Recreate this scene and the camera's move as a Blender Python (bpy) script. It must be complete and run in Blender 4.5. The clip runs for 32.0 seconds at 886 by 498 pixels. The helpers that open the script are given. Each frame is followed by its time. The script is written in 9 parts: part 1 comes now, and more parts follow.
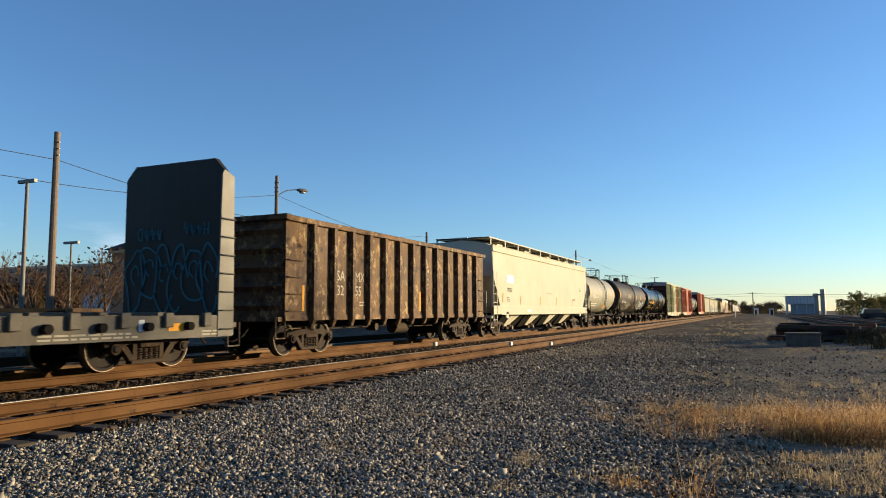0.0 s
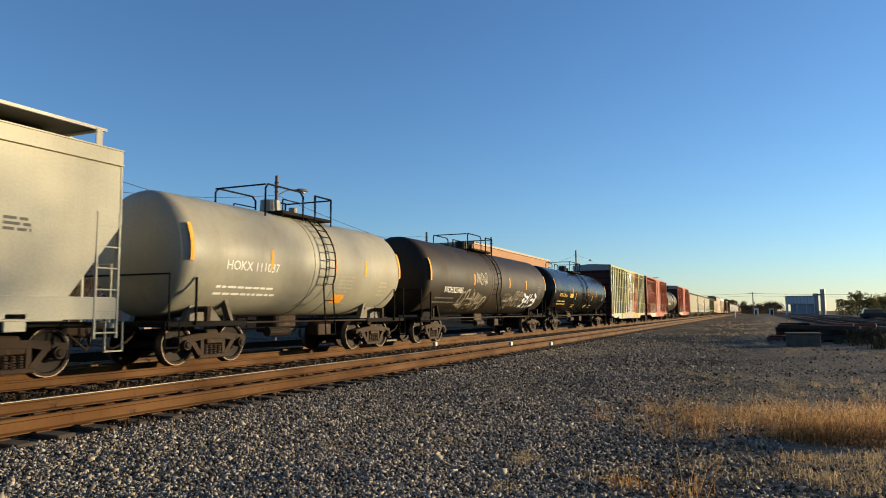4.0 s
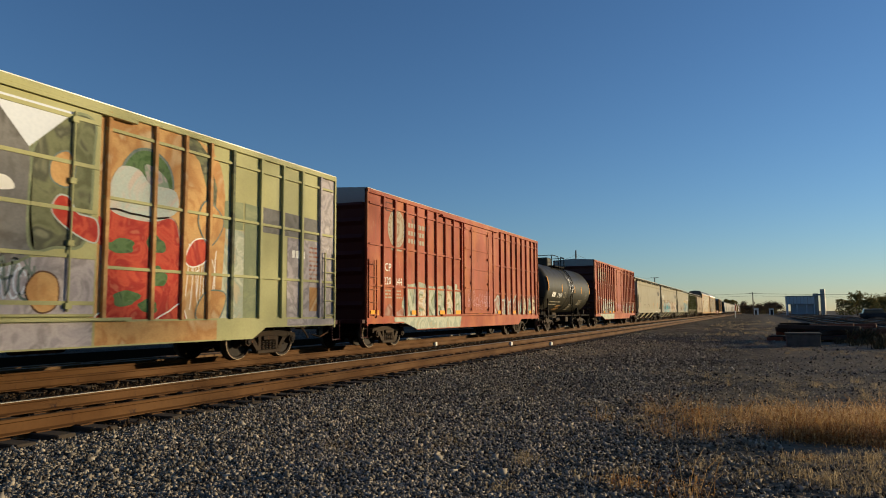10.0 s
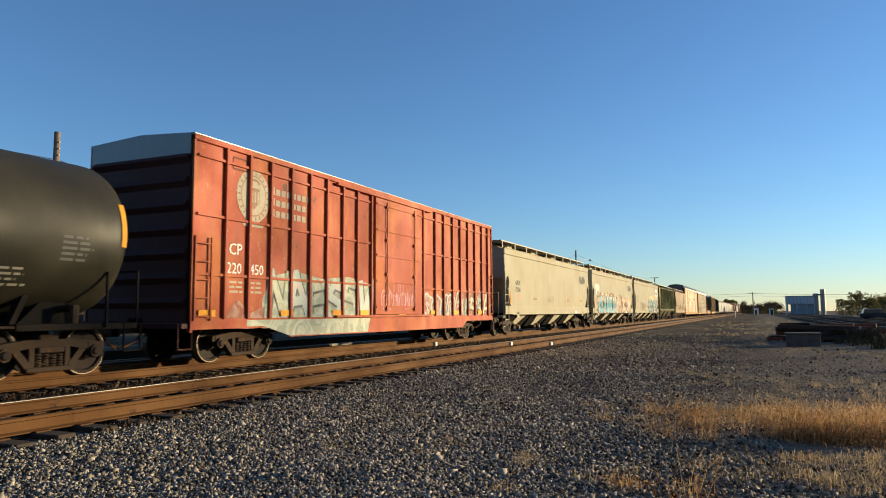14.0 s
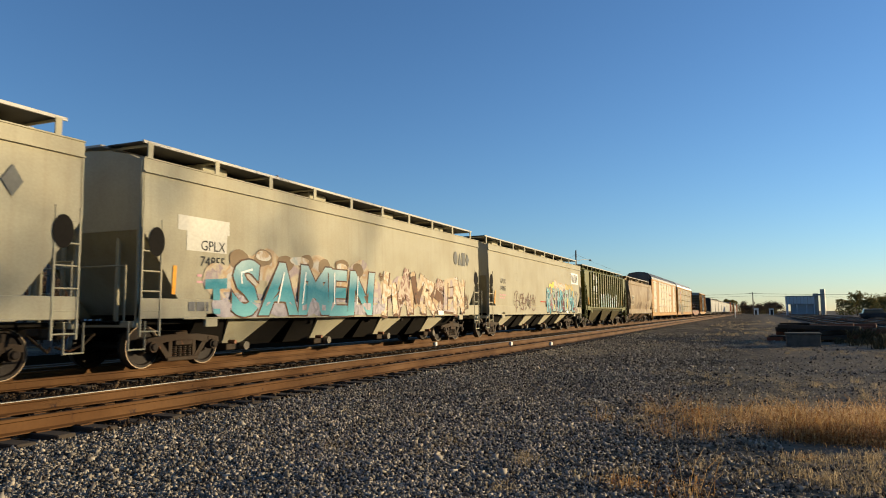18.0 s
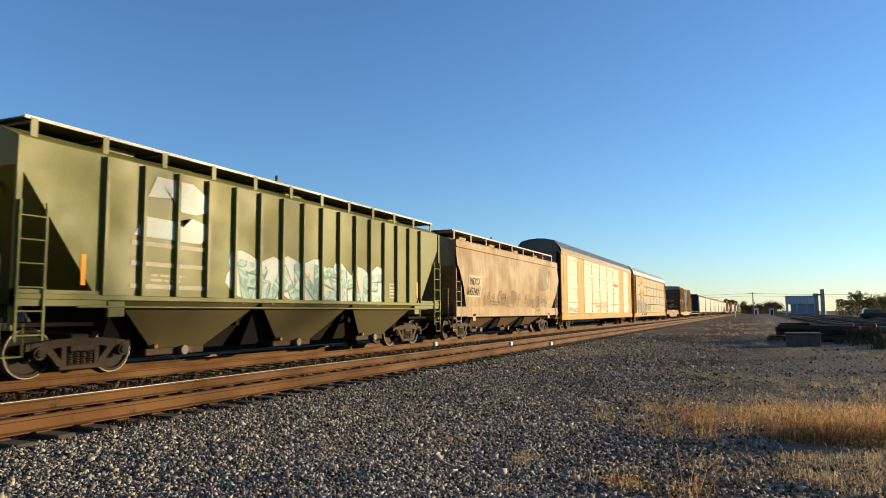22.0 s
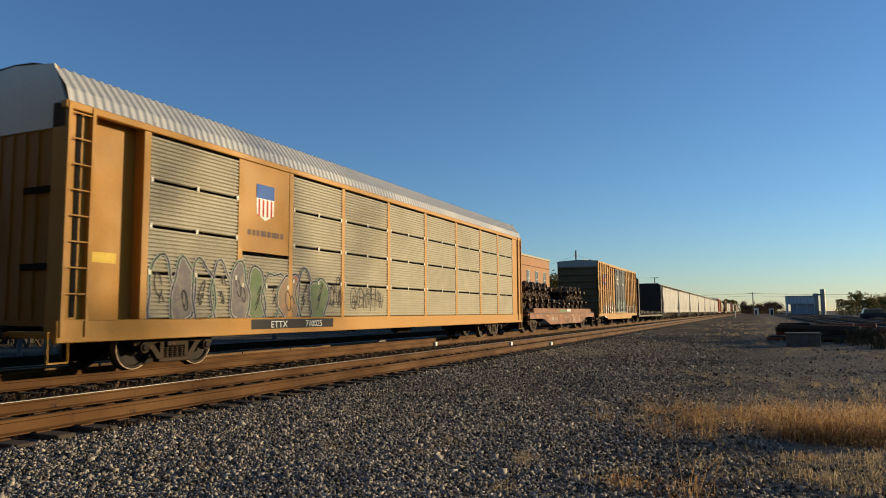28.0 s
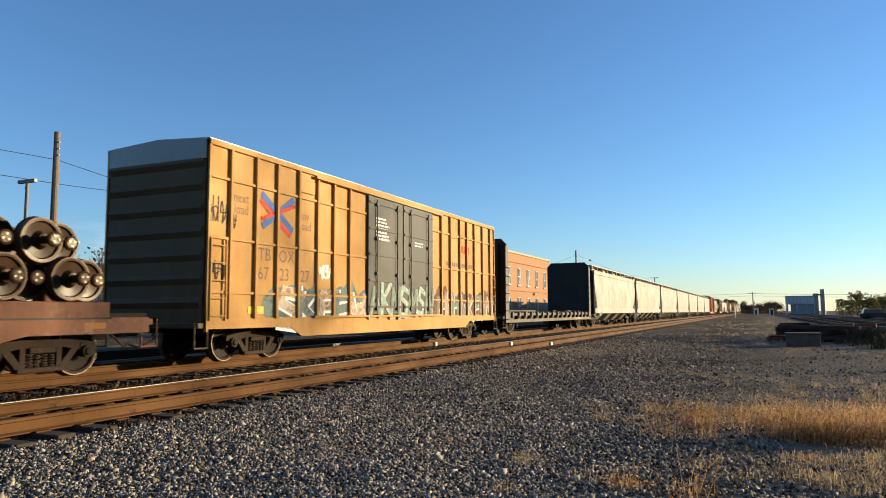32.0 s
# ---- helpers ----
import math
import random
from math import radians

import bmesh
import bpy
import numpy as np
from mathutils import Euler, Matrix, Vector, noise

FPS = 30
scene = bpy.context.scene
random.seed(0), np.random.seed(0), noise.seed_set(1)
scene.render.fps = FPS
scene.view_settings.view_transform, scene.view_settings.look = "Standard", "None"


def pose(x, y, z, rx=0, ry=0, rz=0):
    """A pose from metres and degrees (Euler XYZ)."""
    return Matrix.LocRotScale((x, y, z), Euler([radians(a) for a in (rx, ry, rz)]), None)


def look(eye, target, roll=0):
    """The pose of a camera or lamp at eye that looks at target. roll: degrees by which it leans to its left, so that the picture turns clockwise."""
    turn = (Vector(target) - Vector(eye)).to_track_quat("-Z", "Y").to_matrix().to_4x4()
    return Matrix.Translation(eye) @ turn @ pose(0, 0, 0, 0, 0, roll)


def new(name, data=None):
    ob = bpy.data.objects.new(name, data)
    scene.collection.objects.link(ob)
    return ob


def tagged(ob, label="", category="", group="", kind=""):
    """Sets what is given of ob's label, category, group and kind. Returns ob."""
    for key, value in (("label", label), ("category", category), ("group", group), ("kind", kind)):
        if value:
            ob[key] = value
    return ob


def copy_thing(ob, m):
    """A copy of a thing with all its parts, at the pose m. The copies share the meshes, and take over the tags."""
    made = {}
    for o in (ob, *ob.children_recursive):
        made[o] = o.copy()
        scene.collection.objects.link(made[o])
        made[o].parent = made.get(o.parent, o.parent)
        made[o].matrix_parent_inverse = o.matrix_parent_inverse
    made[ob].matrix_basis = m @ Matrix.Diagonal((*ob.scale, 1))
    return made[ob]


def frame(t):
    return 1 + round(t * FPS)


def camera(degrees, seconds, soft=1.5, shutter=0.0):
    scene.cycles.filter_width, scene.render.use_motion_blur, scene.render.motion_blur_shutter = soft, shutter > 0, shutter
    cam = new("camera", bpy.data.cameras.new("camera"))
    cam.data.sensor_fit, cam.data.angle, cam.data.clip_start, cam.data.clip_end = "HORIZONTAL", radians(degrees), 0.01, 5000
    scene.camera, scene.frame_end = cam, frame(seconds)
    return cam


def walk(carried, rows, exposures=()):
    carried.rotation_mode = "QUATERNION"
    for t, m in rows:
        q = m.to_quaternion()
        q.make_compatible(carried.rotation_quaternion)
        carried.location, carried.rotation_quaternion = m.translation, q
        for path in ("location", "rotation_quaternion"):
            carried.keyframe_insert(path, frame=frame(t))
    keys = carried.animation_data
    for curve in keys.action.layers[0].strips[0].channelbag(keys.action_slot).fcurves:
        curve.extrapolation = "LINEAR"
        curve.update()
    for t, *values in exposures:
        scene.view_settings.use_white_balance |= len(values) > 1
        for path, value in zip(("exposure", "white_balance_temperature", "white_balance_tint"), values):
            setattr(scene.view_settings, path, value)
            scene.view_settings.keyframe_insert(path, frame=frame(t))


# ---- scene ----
# ---------- camera ----------
EYE = Vector((0.0, 0.0, 1.139))
YAW, TILT, LEAN = radians(23.95), radians(5.182), -0.298
AIM = EYE + Vector((-math.sin(YAW) * math.cos(TILT), math.cos(YAW) * math.cos(TILT), math.sin(TILT)))
cam = camera(64.44, 32.0, 1.0, 0.12)
walk(cam, [(0.0, look(EYE, AIM, LEAN)), (32.0, look(EYE, AIM, LEAN))],
     exposures=[(t, e + 0.24, 6200, 14) for t, e in (
         (0.0, 0.75), (1.0, 0.55), (2.0, 0.35), (3.0, 0.47), (4.5, 0.70), (6.0, 1.01), (7.0, 0.95), (8.0, 0.77), (9.0, 0.41), (10.0, -0.05), (11.0, 0.41), (12.0, 0.79),
         (13.0, 0.75), (14.0, 0.60), (16.0, 0.42), (18.0, 0.45), (20.0, 0.45), (21.0, 0.66), (22.0, 0.80), (23.0, 0.74), (24.0, 0.50), (25.0, 0.17), (26.5, 0.20), (28.0, 0.27), (29.0, 0.65), (30.0, 0.80), (31.0, 0.85), (32.0, 0.81))])

# ---------- world and sun ----------
SUN_AZ, SUN_EL = 50.0, 8.5            # degrees from +Y towards +X, and above the horizon
world = bpy.data.worlds.new("world")
scene.world = world
world.use_nodes = True
wn, wl = world.node_tree.nodes, world.node_tree.links
sky = wn.new("ShaderNodeTexSky")
sky.sky_type, sky.sun_disc = "NISHITA", False
sky.sun_elevation, sky.sun_rotation = radians(SUN_EL), radians(SUN_AZ)
sky.air_density, sky.dust_density, sky.ozone_density = 1.0, 0.1, 4.0
wc = wn.new("ShaderNodeTexCoord")
wm = wn.new("ShaderNodeMapping")
wm.inputs["Scale"].default_value = (3.0, 3.0, 16.0)
wl.new(wc.outputs["Generated"], wm.inputs[0])
wz = wn.new("ShaderNodeTexNoise")
wz.inputs["Scale"].default_value, wz.inputs["Detail"].default_value = 2.2, 6.0
wl.new(wm.outputs[0], wz.inputs["Vector"])
wr = wn.new("ShaderNodeMapRange")
wr.inputs[1].default_value, wr.inputs[2].default_value, wr.inputs[4].default_value = 0.50, 0.75, 0.8
wl.new(wz.outputs["Fac"], wr.inputs[0])
wd = wn.new("ShaderNodeVectorMath")
wd.operation = "DOT_PRODUCT"
wd.inputs[1].default_value = (-0.80, 0.60, 0.0)
wl.new(wc.outputs["Generated"], wd.inputs[0])
wa = wn.new("ShaderNodeMapRange")
wa.inputs[1].default_value, wa.inputs[2].default_value = 0.93, 0.985
wl.new(wd.outputs["Value"], wa.inputs[0])
ws = wn.new("ShaderNodeSeparateXYZ")
wl.new(wc.outputs["Generated"], ws.inputs[0])
we = wn.new("ShaderNodeMapRange")
we.inputs[1].default_value, we.inputs[2].default_value = 0.125, 0.06
wl.new(ws.outputs[2], we.inputs[0])
wp = wn.new("ShaderNodeMath")
wp.operation = "MULTIPLY"
wl.new(wr.outputs[0], wp.inputs[0])
wl.new(wa.outputs[0], wp.inputs[1])
wq = wn.new("ShaderNodeMath")
wq.operation = "MULTIPLY"
wl.new(wp.outputs[0], wq.inputs[0])
wl.new(we.outputs[0], wq.inputs[1])
wx = wn.new("ShaderNodeMix")
wx.data_type = "RGBA"
wx.inputs[7].default_value = (5.6, 5.7, 6.2, 1)
wl.new(wq.outputs[0], wx.inputs[0])
wl.new(sky.outputs[0], wx.inputs[6])
wl.new(wx.outputs[2], wn["Background"].inputs[0])
wn["Background"].inputs[1].default_value = 0.11
sun = new("sun", bpy.data.lights.new("sun", "SUN"))
sun.data.energy, sun.data.angle, sun.data.color = 5.0, radians(0.55), (1.0, 0.79, 0.44)
az, el = radians(SUN_AZ), radians(SUN_EL)
SUN_DIR = Vector((math.sin(az) * math.cos(el), math.cos(az) * math.cos(el), math.sin(el)))
sun.matrix_world = look(SUN_DIR * 50, (0, 0, 0))

# ---------- materials ----------
MATS = {}


def node(nt, kind, **values):
    n = nt.nodes.new(kind)
    for k, v in values.items():
        n.inputs[k].default_value = v
    return n


def ramp(nt, src, a, b):
    n = nt.nodes.new("ShaderNodeMapRange")
    n.inputs[1].default_value, n.inputs[2].default_value = a, b
    nt.links.new(src, n.inputs[0])
    return n.outputs[0]


def mixed(nt, fac, a, b, how="MIX"):
    n = nt.nodes.new("ShaderNodeMix")
    n.data_type, n.blend_type = "RGBA", how
    for i, v in ((0, fac), (6, a), (7, b)):
        if isinstance(v, (int, float)):
            n.inputs[i].default_value = v
        elif isinstance(v, tuple):
            n.inputs[i].default_value = (*v, 1)
        else:
            nt.links.new(v, n.inputs[i])
    return n.outputs[2]


def math_node(nt, op, a, b):
    n = nt.nodes.new("ShaderNodeMath")
    n.operation = op
    for i, v in ((0, a), (1, b)):
        if isinstance(v, (int, float)):
            n.inputs[i].default_value = v
        else:
            nt.links.new(v, n.inputs[i])
    return n.outputs[0]


def noise_tex(nt, scale, detail=4.0, stretch=None, rough=0.55, shift=0.0):
    c = nt.nodes.new("ShaderNodeTexCoord")
    n = node(nt, "ShaderNodeTexNoise", Scale=scale, Detail=detail, Roughness=rough)
    m = nt.nodes.new("ShaderNodeMapping")
    m.inputs["Scale"].default_value = stretch or (1, 1, 1)
    m.inputs["Location"].default_value = (shift, shift * 1.7, shift * 0.6)
    nt.links.new(c.outputs["Object"], m.inputs[0])
    nt.links.new(m.outputs[0], n.inputs["Vector"])
    return n.outputs["Fac"]


def base(name):
    m = bpy.data.materials.new(name)
    m.use_nodes = True
    MATS[name] = m
    return m, m.node_tree, m.node_tree.nodes["Principled BSDF"]


def paint(name, col, rough=0.5, dirt=0.35, dirt_col=(0.10, 0.065, 0.04), streak=0.3, metal=0.0, bump=0.15, spots=0.0, spot_col=(0.13, 0.05, 0.02), spec=0.2, wave=0.0, chips=0.0, chip_col=(0.42, 0.33, 0.22), dust=0.0, bleach=0.0, bleach_col=(0.5, 0.2, 0.06)):
    """Painted or bare steel with stains, vertical run-off streaks, rust spots and grain."""
    m, nt, p = base(name)
    big = ramp(nt, noise_tex(nt, 0.7, 6, shift=3), 0.42, 0.75)
    fine = noise_tex(nt, 23, 5)
    run = ramp(nt, noise_tex(nt, 1.0, 4, (5, 5, 0.22), shift=7), 0.5, 0.8)
    c = mixed(nt, math_node(nt, "MULTIPLY", big, dirt), col, dirt_col)
    c = mixed(nt, math_node(nt, "MULTIPLY", run, streak), c, dirt_col)
    if bleach:
        # sun-bleached fields between the posts
        c = mixed(nt, math_node(nt, "MULTIPLY", ramp(nt, noise_tex(nt, 1.1, 5, (1, 1, 0.55), shift=31), 0.44, 0.68), bleach), c, bleach_col)
    if spots:
        s = ramp(nt, noise_tex(nt, 2.6, 9, rough=0.72, shift=11), 0.66 - 0.25 * spots, 0.70 - 0.2 * spots)
        c = mixed(nt, s, c, spot_col)
    if chips:
        # flaked paint in ragged clusters
        f1 = ramp(nt, noise_tex(nt, 4.5, 12, (1, 1, 0.75), 0.78, 15), 0.60 - 0.1 * chips, 0.64 - 0.06 * chips)
        f2 = ramp(nt, noise_tex(nt, 0.8, 4, shift=21), 0.40, 0.62)
        c = mixed(nt, math_node(nt, "MULTIPLY", math_node(nt, "MULTIPLY", f1, f2), 0.85), c, chip_col)
    c = mixed(nt, 0.18, c, fine, "OVERLAY")
    nt.links.new(c, p.inputs["Base Color"])
    r = math_node(nt, "ADD", math_node(nt, "MULTIPLY", big, 0.2), rough - 0.06)
    nt.links.new(r, p.inputs["Roughness"])
    p.inputs["Metallic"].default_value = metal
    p.inputs["Specular IOR Level"].default_value = spec
    if dust:
        # a thin film of dust that lights up at a glancing view
        p.inputs["Sheen Weight"].default_value, p.inputs["Sheen Roughness"].default_value = dust, 0.4
        p.inputs["Sheen Tint"].default_value = (1.0, 0.9, 0.66, 1)
    b = node(nt, "ShaderNodeBump", Strength=bump, Distance=0.01)
    nt.links.new(noise_tex(nt, 5, 6), b.inputs["Height"])
    if wave:
        # shallow dents of large sheets
        w = node(nt, "ShaderNodeBump", Strength=wave, Distance=0.025)
        nt.links.new(noise_tex(nt, 0.9, 1, (1, 1, 0.8), shift=4), w.inputs["Height"])
        nt.links.new(w.outputs[0], b.inputs["Normal"])
    nt.links.new(b.outputs[0], p.inputs["Normal"])
    return m


def plain(name, col, rough=0.6, metal=0.0, grain=0.25, scale=14.0, spec=0.15):
    m, nt, p = base(name)
    c = mixed(nt, grain, col, noise_tex(nt, scale, 5), "OVERLAY")
    nt.links.new(c, p.inputs["Base Color"])
    p.inputs["Roughness"].default_value, p.inputs["Metallic"].default_value = rough, metal
    p.inputs["Specular IOR Level"].default_value = spec
    return m


paint("truck_steel", (0.036, 0.023, 0.013), 0.8, 0.5, (0.055, 0.027, 0.012), 0.2, spots=0.3)
paint("wheel_steel", (0.016, 0.011, 0.008), 0.7, 0.5, (0.034, 0.019, 0.011), 0.1)
plain("wheel_rim", (0.15, 0.11, 0.075), 0.42, 0.4, 0.6, 4)
plain("spare_rim", (0.10, 0.055, 0.024), 0.42, 0.15, 0.7, 3)
plain("spare_dish", (0.042, 0.020, 0.008), 0.25, 0.0, 0.85, 2.5, 0.07)
plain("black_steel", (0.014, 0.012, 0.010), 0.8, 0.0, spec=0.05)
paint("rail_rust", (0.10, 0.045, 0.012), 0.8, 0.7, (0.05, 0.022, 0.010), 0.0, bump=0.4, spec=0.15, spots=0.2, spot_col=(0.035, 0.016, 0.009))
plain("rail_head", (0.07, 0.068, 0.065), 0.4, 0.4, 0.3, 12)
paint("tie_wood", (0.032, 0.025, 0.019), 0.9, 0.5, (0.10, 0.08, 0.06), 0.0, bump=0.6)
paint("plank_wood", (0.16, 0.092, 0.042), 0.85, 0.6, (0.07, 0.042, 0.024), 0.0, bump=0.6)
paint("flat_grey", (0.115, 0.098, 0.072), 0.6, 0.6, (0.085, 0.06, 0.038), 0.5)
# shaded and sunlit bulkhead faces, told apart by colour: near black and pale
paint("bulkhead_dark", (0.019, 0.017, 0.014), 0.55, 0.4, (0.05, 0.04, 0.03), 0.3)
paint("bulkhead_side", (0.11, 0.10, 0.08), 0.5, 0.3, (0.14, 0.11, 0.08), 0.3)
paint("gondola_brown", (0.062, 0.031, 0.016), 0.7, 0.8, (0.20, 0.115, 0.05), 0.5, spots=0.45, spot_col=(0.03, 0.017, 0.009), chips=0.85, chip_col=(0.42, 0.28, 0.13))
paint("gondola_rust", (0.168, 0.06, 0.032), 0.8, 0.5, (0.09, 0.05, 0.035), 0.3)
paint("hopper_white", (0.445, 0.425, 0.33), 0.65, 0.2, (0.34, 0.26, 0.17), 0.16, spec=0.1, wave=0.55, dust=0.52)
paint("hopper_tan", (0.37, 0.34, 0.24), 0.65, 0.35, (0.24, 0.185, 0.12), 0.32, spec=0.1, wave=0.55, dust=0.52)
paint("hopper_far", (0.45, 0.425, 0.37), 0.55, 0.75, (0.20, 0.165, 0.125), 0.5, wave=0.7, dust=0.36)
paint("hopper_bay", (0.2, 0.17, 0.13), 0.6, 0.5, (0.12, 0.085, 0.06), 0.5)
paint("hopper_dirty", (0.30, 0.215, 0.11), 0.6, 0.85, (0.15, 0.082, 0.036), 0.95, spots=0.13, spot_col=(0.20, 0.10, 0.045), wave=0.55, dust=0.28)
paint("hopper_dirty_bay", (0.11, 0.062, 0.033), 0.7, 0.6, (0.06, 0.034, 0.02), 0.5)
paint("hopper_green", (0.115, 0.112, 0.017), 0.5, 0.35, (0.12, 0.10, 0.03), 0.45, dust=0.06, wave=0.4)
paint("hopper_green_dark", (0.06, 0.05, 0.018), 0.6, 0.6, (0.08, 0.05, 0.025), 0.6)
paint("tank_grey", (0.29, 0.275, 0.215), 0.5, 0.4, (0.20, 0.16, 0.11), 0.35)
paint("tank_black", (0.017, 0.0125, 0.0075), 0.58, 0.6, (0.045, 0.031, 0.017), 0.5, bump=0.08)
paint("tank_gloss", (0.008, 0.0075, 0.0065), 0.27, 0.25, (0.025, 0.023, 0.020), 0.2, bump=0.05)
paint("tank_olive", (0.029, 0.027, 0.018), 0.5, 0.35, (0.060, 0.050, 0.030), 0.3, bump=0.08)
paint("tank_rust", (0.06, 0.032, 0.0176), 0.6, 0.6, (0.12, 0.06, 0.03), 0.5)
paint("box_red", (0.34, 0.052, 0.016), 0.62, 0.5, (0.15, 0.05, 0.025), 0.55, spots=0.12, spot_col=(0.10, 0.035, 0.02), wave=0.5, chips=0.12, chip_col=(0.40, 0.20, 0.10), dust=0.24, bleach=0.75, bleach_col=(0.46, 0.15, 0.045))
# red of the car ends, darkened because they face away from the sun
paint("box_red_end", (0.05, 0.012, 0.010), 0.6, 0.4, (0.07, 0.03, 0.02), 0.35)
paint("box_lime", (0.36, 0.352, 0.15), 0.6, 0.35, (0.31, 0.28, 0.14), 0.35, wave=0.35, dust=0.52)
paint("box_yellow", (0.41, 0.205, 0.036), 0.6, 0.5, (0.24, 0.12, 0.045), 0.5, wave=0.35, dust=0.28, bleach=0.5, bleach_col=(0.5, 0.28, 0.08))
# yellow car ends, with their shade put into the colour
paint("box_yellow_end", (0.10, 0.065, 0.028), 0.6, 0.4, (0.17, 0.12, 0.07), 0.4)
paint("box_door_black", (0.036, 0.036, 0.032), 0.5, 0.4, (0.11, 0.095, 0.075), 0.4)
paint("galvanised", (0.23, 0.23, 0.22), 0.4, 0.3, (0.33, 0.31, 0.28), 0.25, metal=0.35)
paint("rack_yellow", (0.385, 0.175, 0.013), 0.55, 0.35, (0.40, 0.20, 0.06), 0.3, wave=0.35, dust=0.30)
# the rack yellow again, darker for the end door's shaded face
paint("rack_yellow_end", (0.27, 0.115, 0.008), 0.6, 0.35, (0.2, 0.10, 0.03), 0.3)
paint("rack_panel_white", (0.56, 0.53, 0.43), 0.5, 0.2, (0.42, 0.34, 0.23), 0.25, dust=0.45)
paint("rack_panel_grey", (0.31, 0.275, 0.20), 0.6, 0.4, (0.20, 0.17, 0.12), 0.4, dust=0.45)
paint("rack_roof", (0.46, 0.45, 0.42), 0.4, 0.25, (0.38, 0.36, 0.33), 0.2, metal=0.25)
paint("rack_roof_dark", (0.176, 0.184, 0.184), 0.45, 0.4, (0.12, 0.11, 0.10), 0.3, metal=0.2)
paint("rack_end_grey", (0.13, 0.118, 0.095), 0.6, 0.6, (0.09, 0.075, 0.055), 0.8)
paint("amber_worn", (0.50, 0.20, 0.035), 0.6, 0.9, (0.16, 0.08, 0.04), 0.5, spots=0.4, chips=0.4, chip_col=(0.2, 0.1, 0.05))
paint("flat_brown", (0.235, 0.10, 0.05), 0.7, 0.7, (0.08, 0.04, 0.025), 0.5, spots=0.3, chips=0.55, chip_col=(0.36, 0.24, 0.15))
# roof walk boards: the shade on their underside is in this dark colour
paint("board_grating", (0.055, 0.053, 0.05), 0.6, 0.4, (0.09, 0.075, 0.055), 0.0)
paint("rub_brown", (0.21, 0.145, 0.08), 0.7, 0.6, (0.14, 0.085, 0.045), 0.4)
paint("walkway", (0.4, 0.376, 0.336), 0.5, 0.3, (0.3, 0.26, 0.2), 0.0)
plain("white_paint", (0.78, 0.76, 0.70), 0.65)
plain("pale_patch", (0.55, 0.52, 0.44), 0.65)
plain("cream_patch", (0.36, 0.32, 0.24), 0.65)
plain("black_paint", (0.03, 0.028, 0.026), 0.65)
plain("grey_paint", (0.12, 0.12, 0.11), 0.65)
plain("amber_paint", (0.62, 0.40, 0.06), 0.65)
plain("orange_stripe", (0.75, 0.33, 0.03), 0.65)
plain("blue_paint", (0.05, 0.12, 0.34), 0.65)
plain("pink_paint", (0.60, 0.32, 0.33), 0.65)
plain("brown_paint", (0.17, 0.105, 0.075), 0.65)
plain("sun_yellow_paint", (0.70, 0.48, 0.08), 0.65)
plain("sky_patch", (0.62, 0.66, 0.72), 0.65)
plain("rust_red_dark", (0.10, 0.03, 0.022), 0.6)
plain("faint_teal", (0.022, 0.115, 0.14), 0.5)


def spray(name, cols, scale=1.5):
    """Spray paint that shifts between a few colours, with hard and soft edges."""
    m, nt, p = base(name)
    c = nt.nodes.new("ShaderNodeTexCoord")
    n = node(nt, "ShaderNodeTexNoise", Scale=scale, Detail=2.5, Roughness=0.5, Distortion=1.6)
    nt.links.new(c.outputs["Object"], n.inputs["Vector"])
    r = nt.nodes.new("ShaderNodeValToRGB")
    r.color_ramp.interpolation = "EASE"
    els = r.color_ramp.elements
    els[0].position, els[0].color = 0.30, (*cols[0], 1)
    els[1].position, els[1].color = 0.70, (*cols[-1], 1)
    for i, col in enumerate(cols[1:-1]):
        e = els.new(0.30 + 0.40 * (i + 1) / (len(cols) - 1))
        e.color = (*col, 1)
    nt.links.new(n.outputs["Fac"], r.inputs[0])
    k = mixed(nt, 0.25, r.outputs[0], noise_tex(nt, 25, 4), "OVERLAY")
    nt.links.new(k, p.inputs["Base Color"])
    p.inputs["Roughness"].default_value = 0.65
    p.inputs["Specular IOR Level"].default_value = 0.12


spray("spray_blue", [(0.05, 0.09, 0.12), (0.04, 0.21, 0.27), (0.13, 0.34, 0.38), (0.34, 0.40, 0.40), (0.05, 0.16, 0.21)], 1.8)
spray("spray_brown", [(0.06, 0.035, 0.03), (0.30, 0.19, 0.13), (0.48, 0.40, 0.31), (0.22, 0.12, 0.09), (0.42, 0.33, 0.26)], 1.9)
spray("spray_haze", [(0.40, 0.36, 0.30), (0.33, 0.26, 0.26), (0.46, 0.38, 0.26), (0.40, 0.27, 0.15), (0.42, 0.40, 0.36)], 0.9)
spray("spray_mint", [(0.20, 0.31, 0.25), (0.32, 0.42, 0.36), (0.16, 0.26, 0.22), (0.42, 0.45, 0.40), (0.22, 0.34, 0.31)], 1.6)
spray("spray_cream", [(0.52, 0.42, 0.27), (0.58, 0.50, 0.36), (0.40, 0.28, 0.16), (0.55, 0.50, 0.42), (0.35, 0.38, 0.36)], 1.6)
spray("spray_party", [(0.10, 0.27, 0.29), (0.26, 0.07, 0.08), (0.22, 0.32, 0.30), (0.34, 0.30, 0.22), (0.12, 0.05, 0.06)], 2.1)
spray("spray_grey", [(0.30, 0.28, 0.27), (0.22, 0.21, 0.24), (0.36, 0.33, 0.30), (0.20, 0.28, 0.20), (0.38, 0.34, 0.32)], 1.7)

spray("spray_wine", [(0.16, 0.035, 0.045), (0.11, 0.025, 0.035), (0.20, 0.06, 0.06)], 1.5)


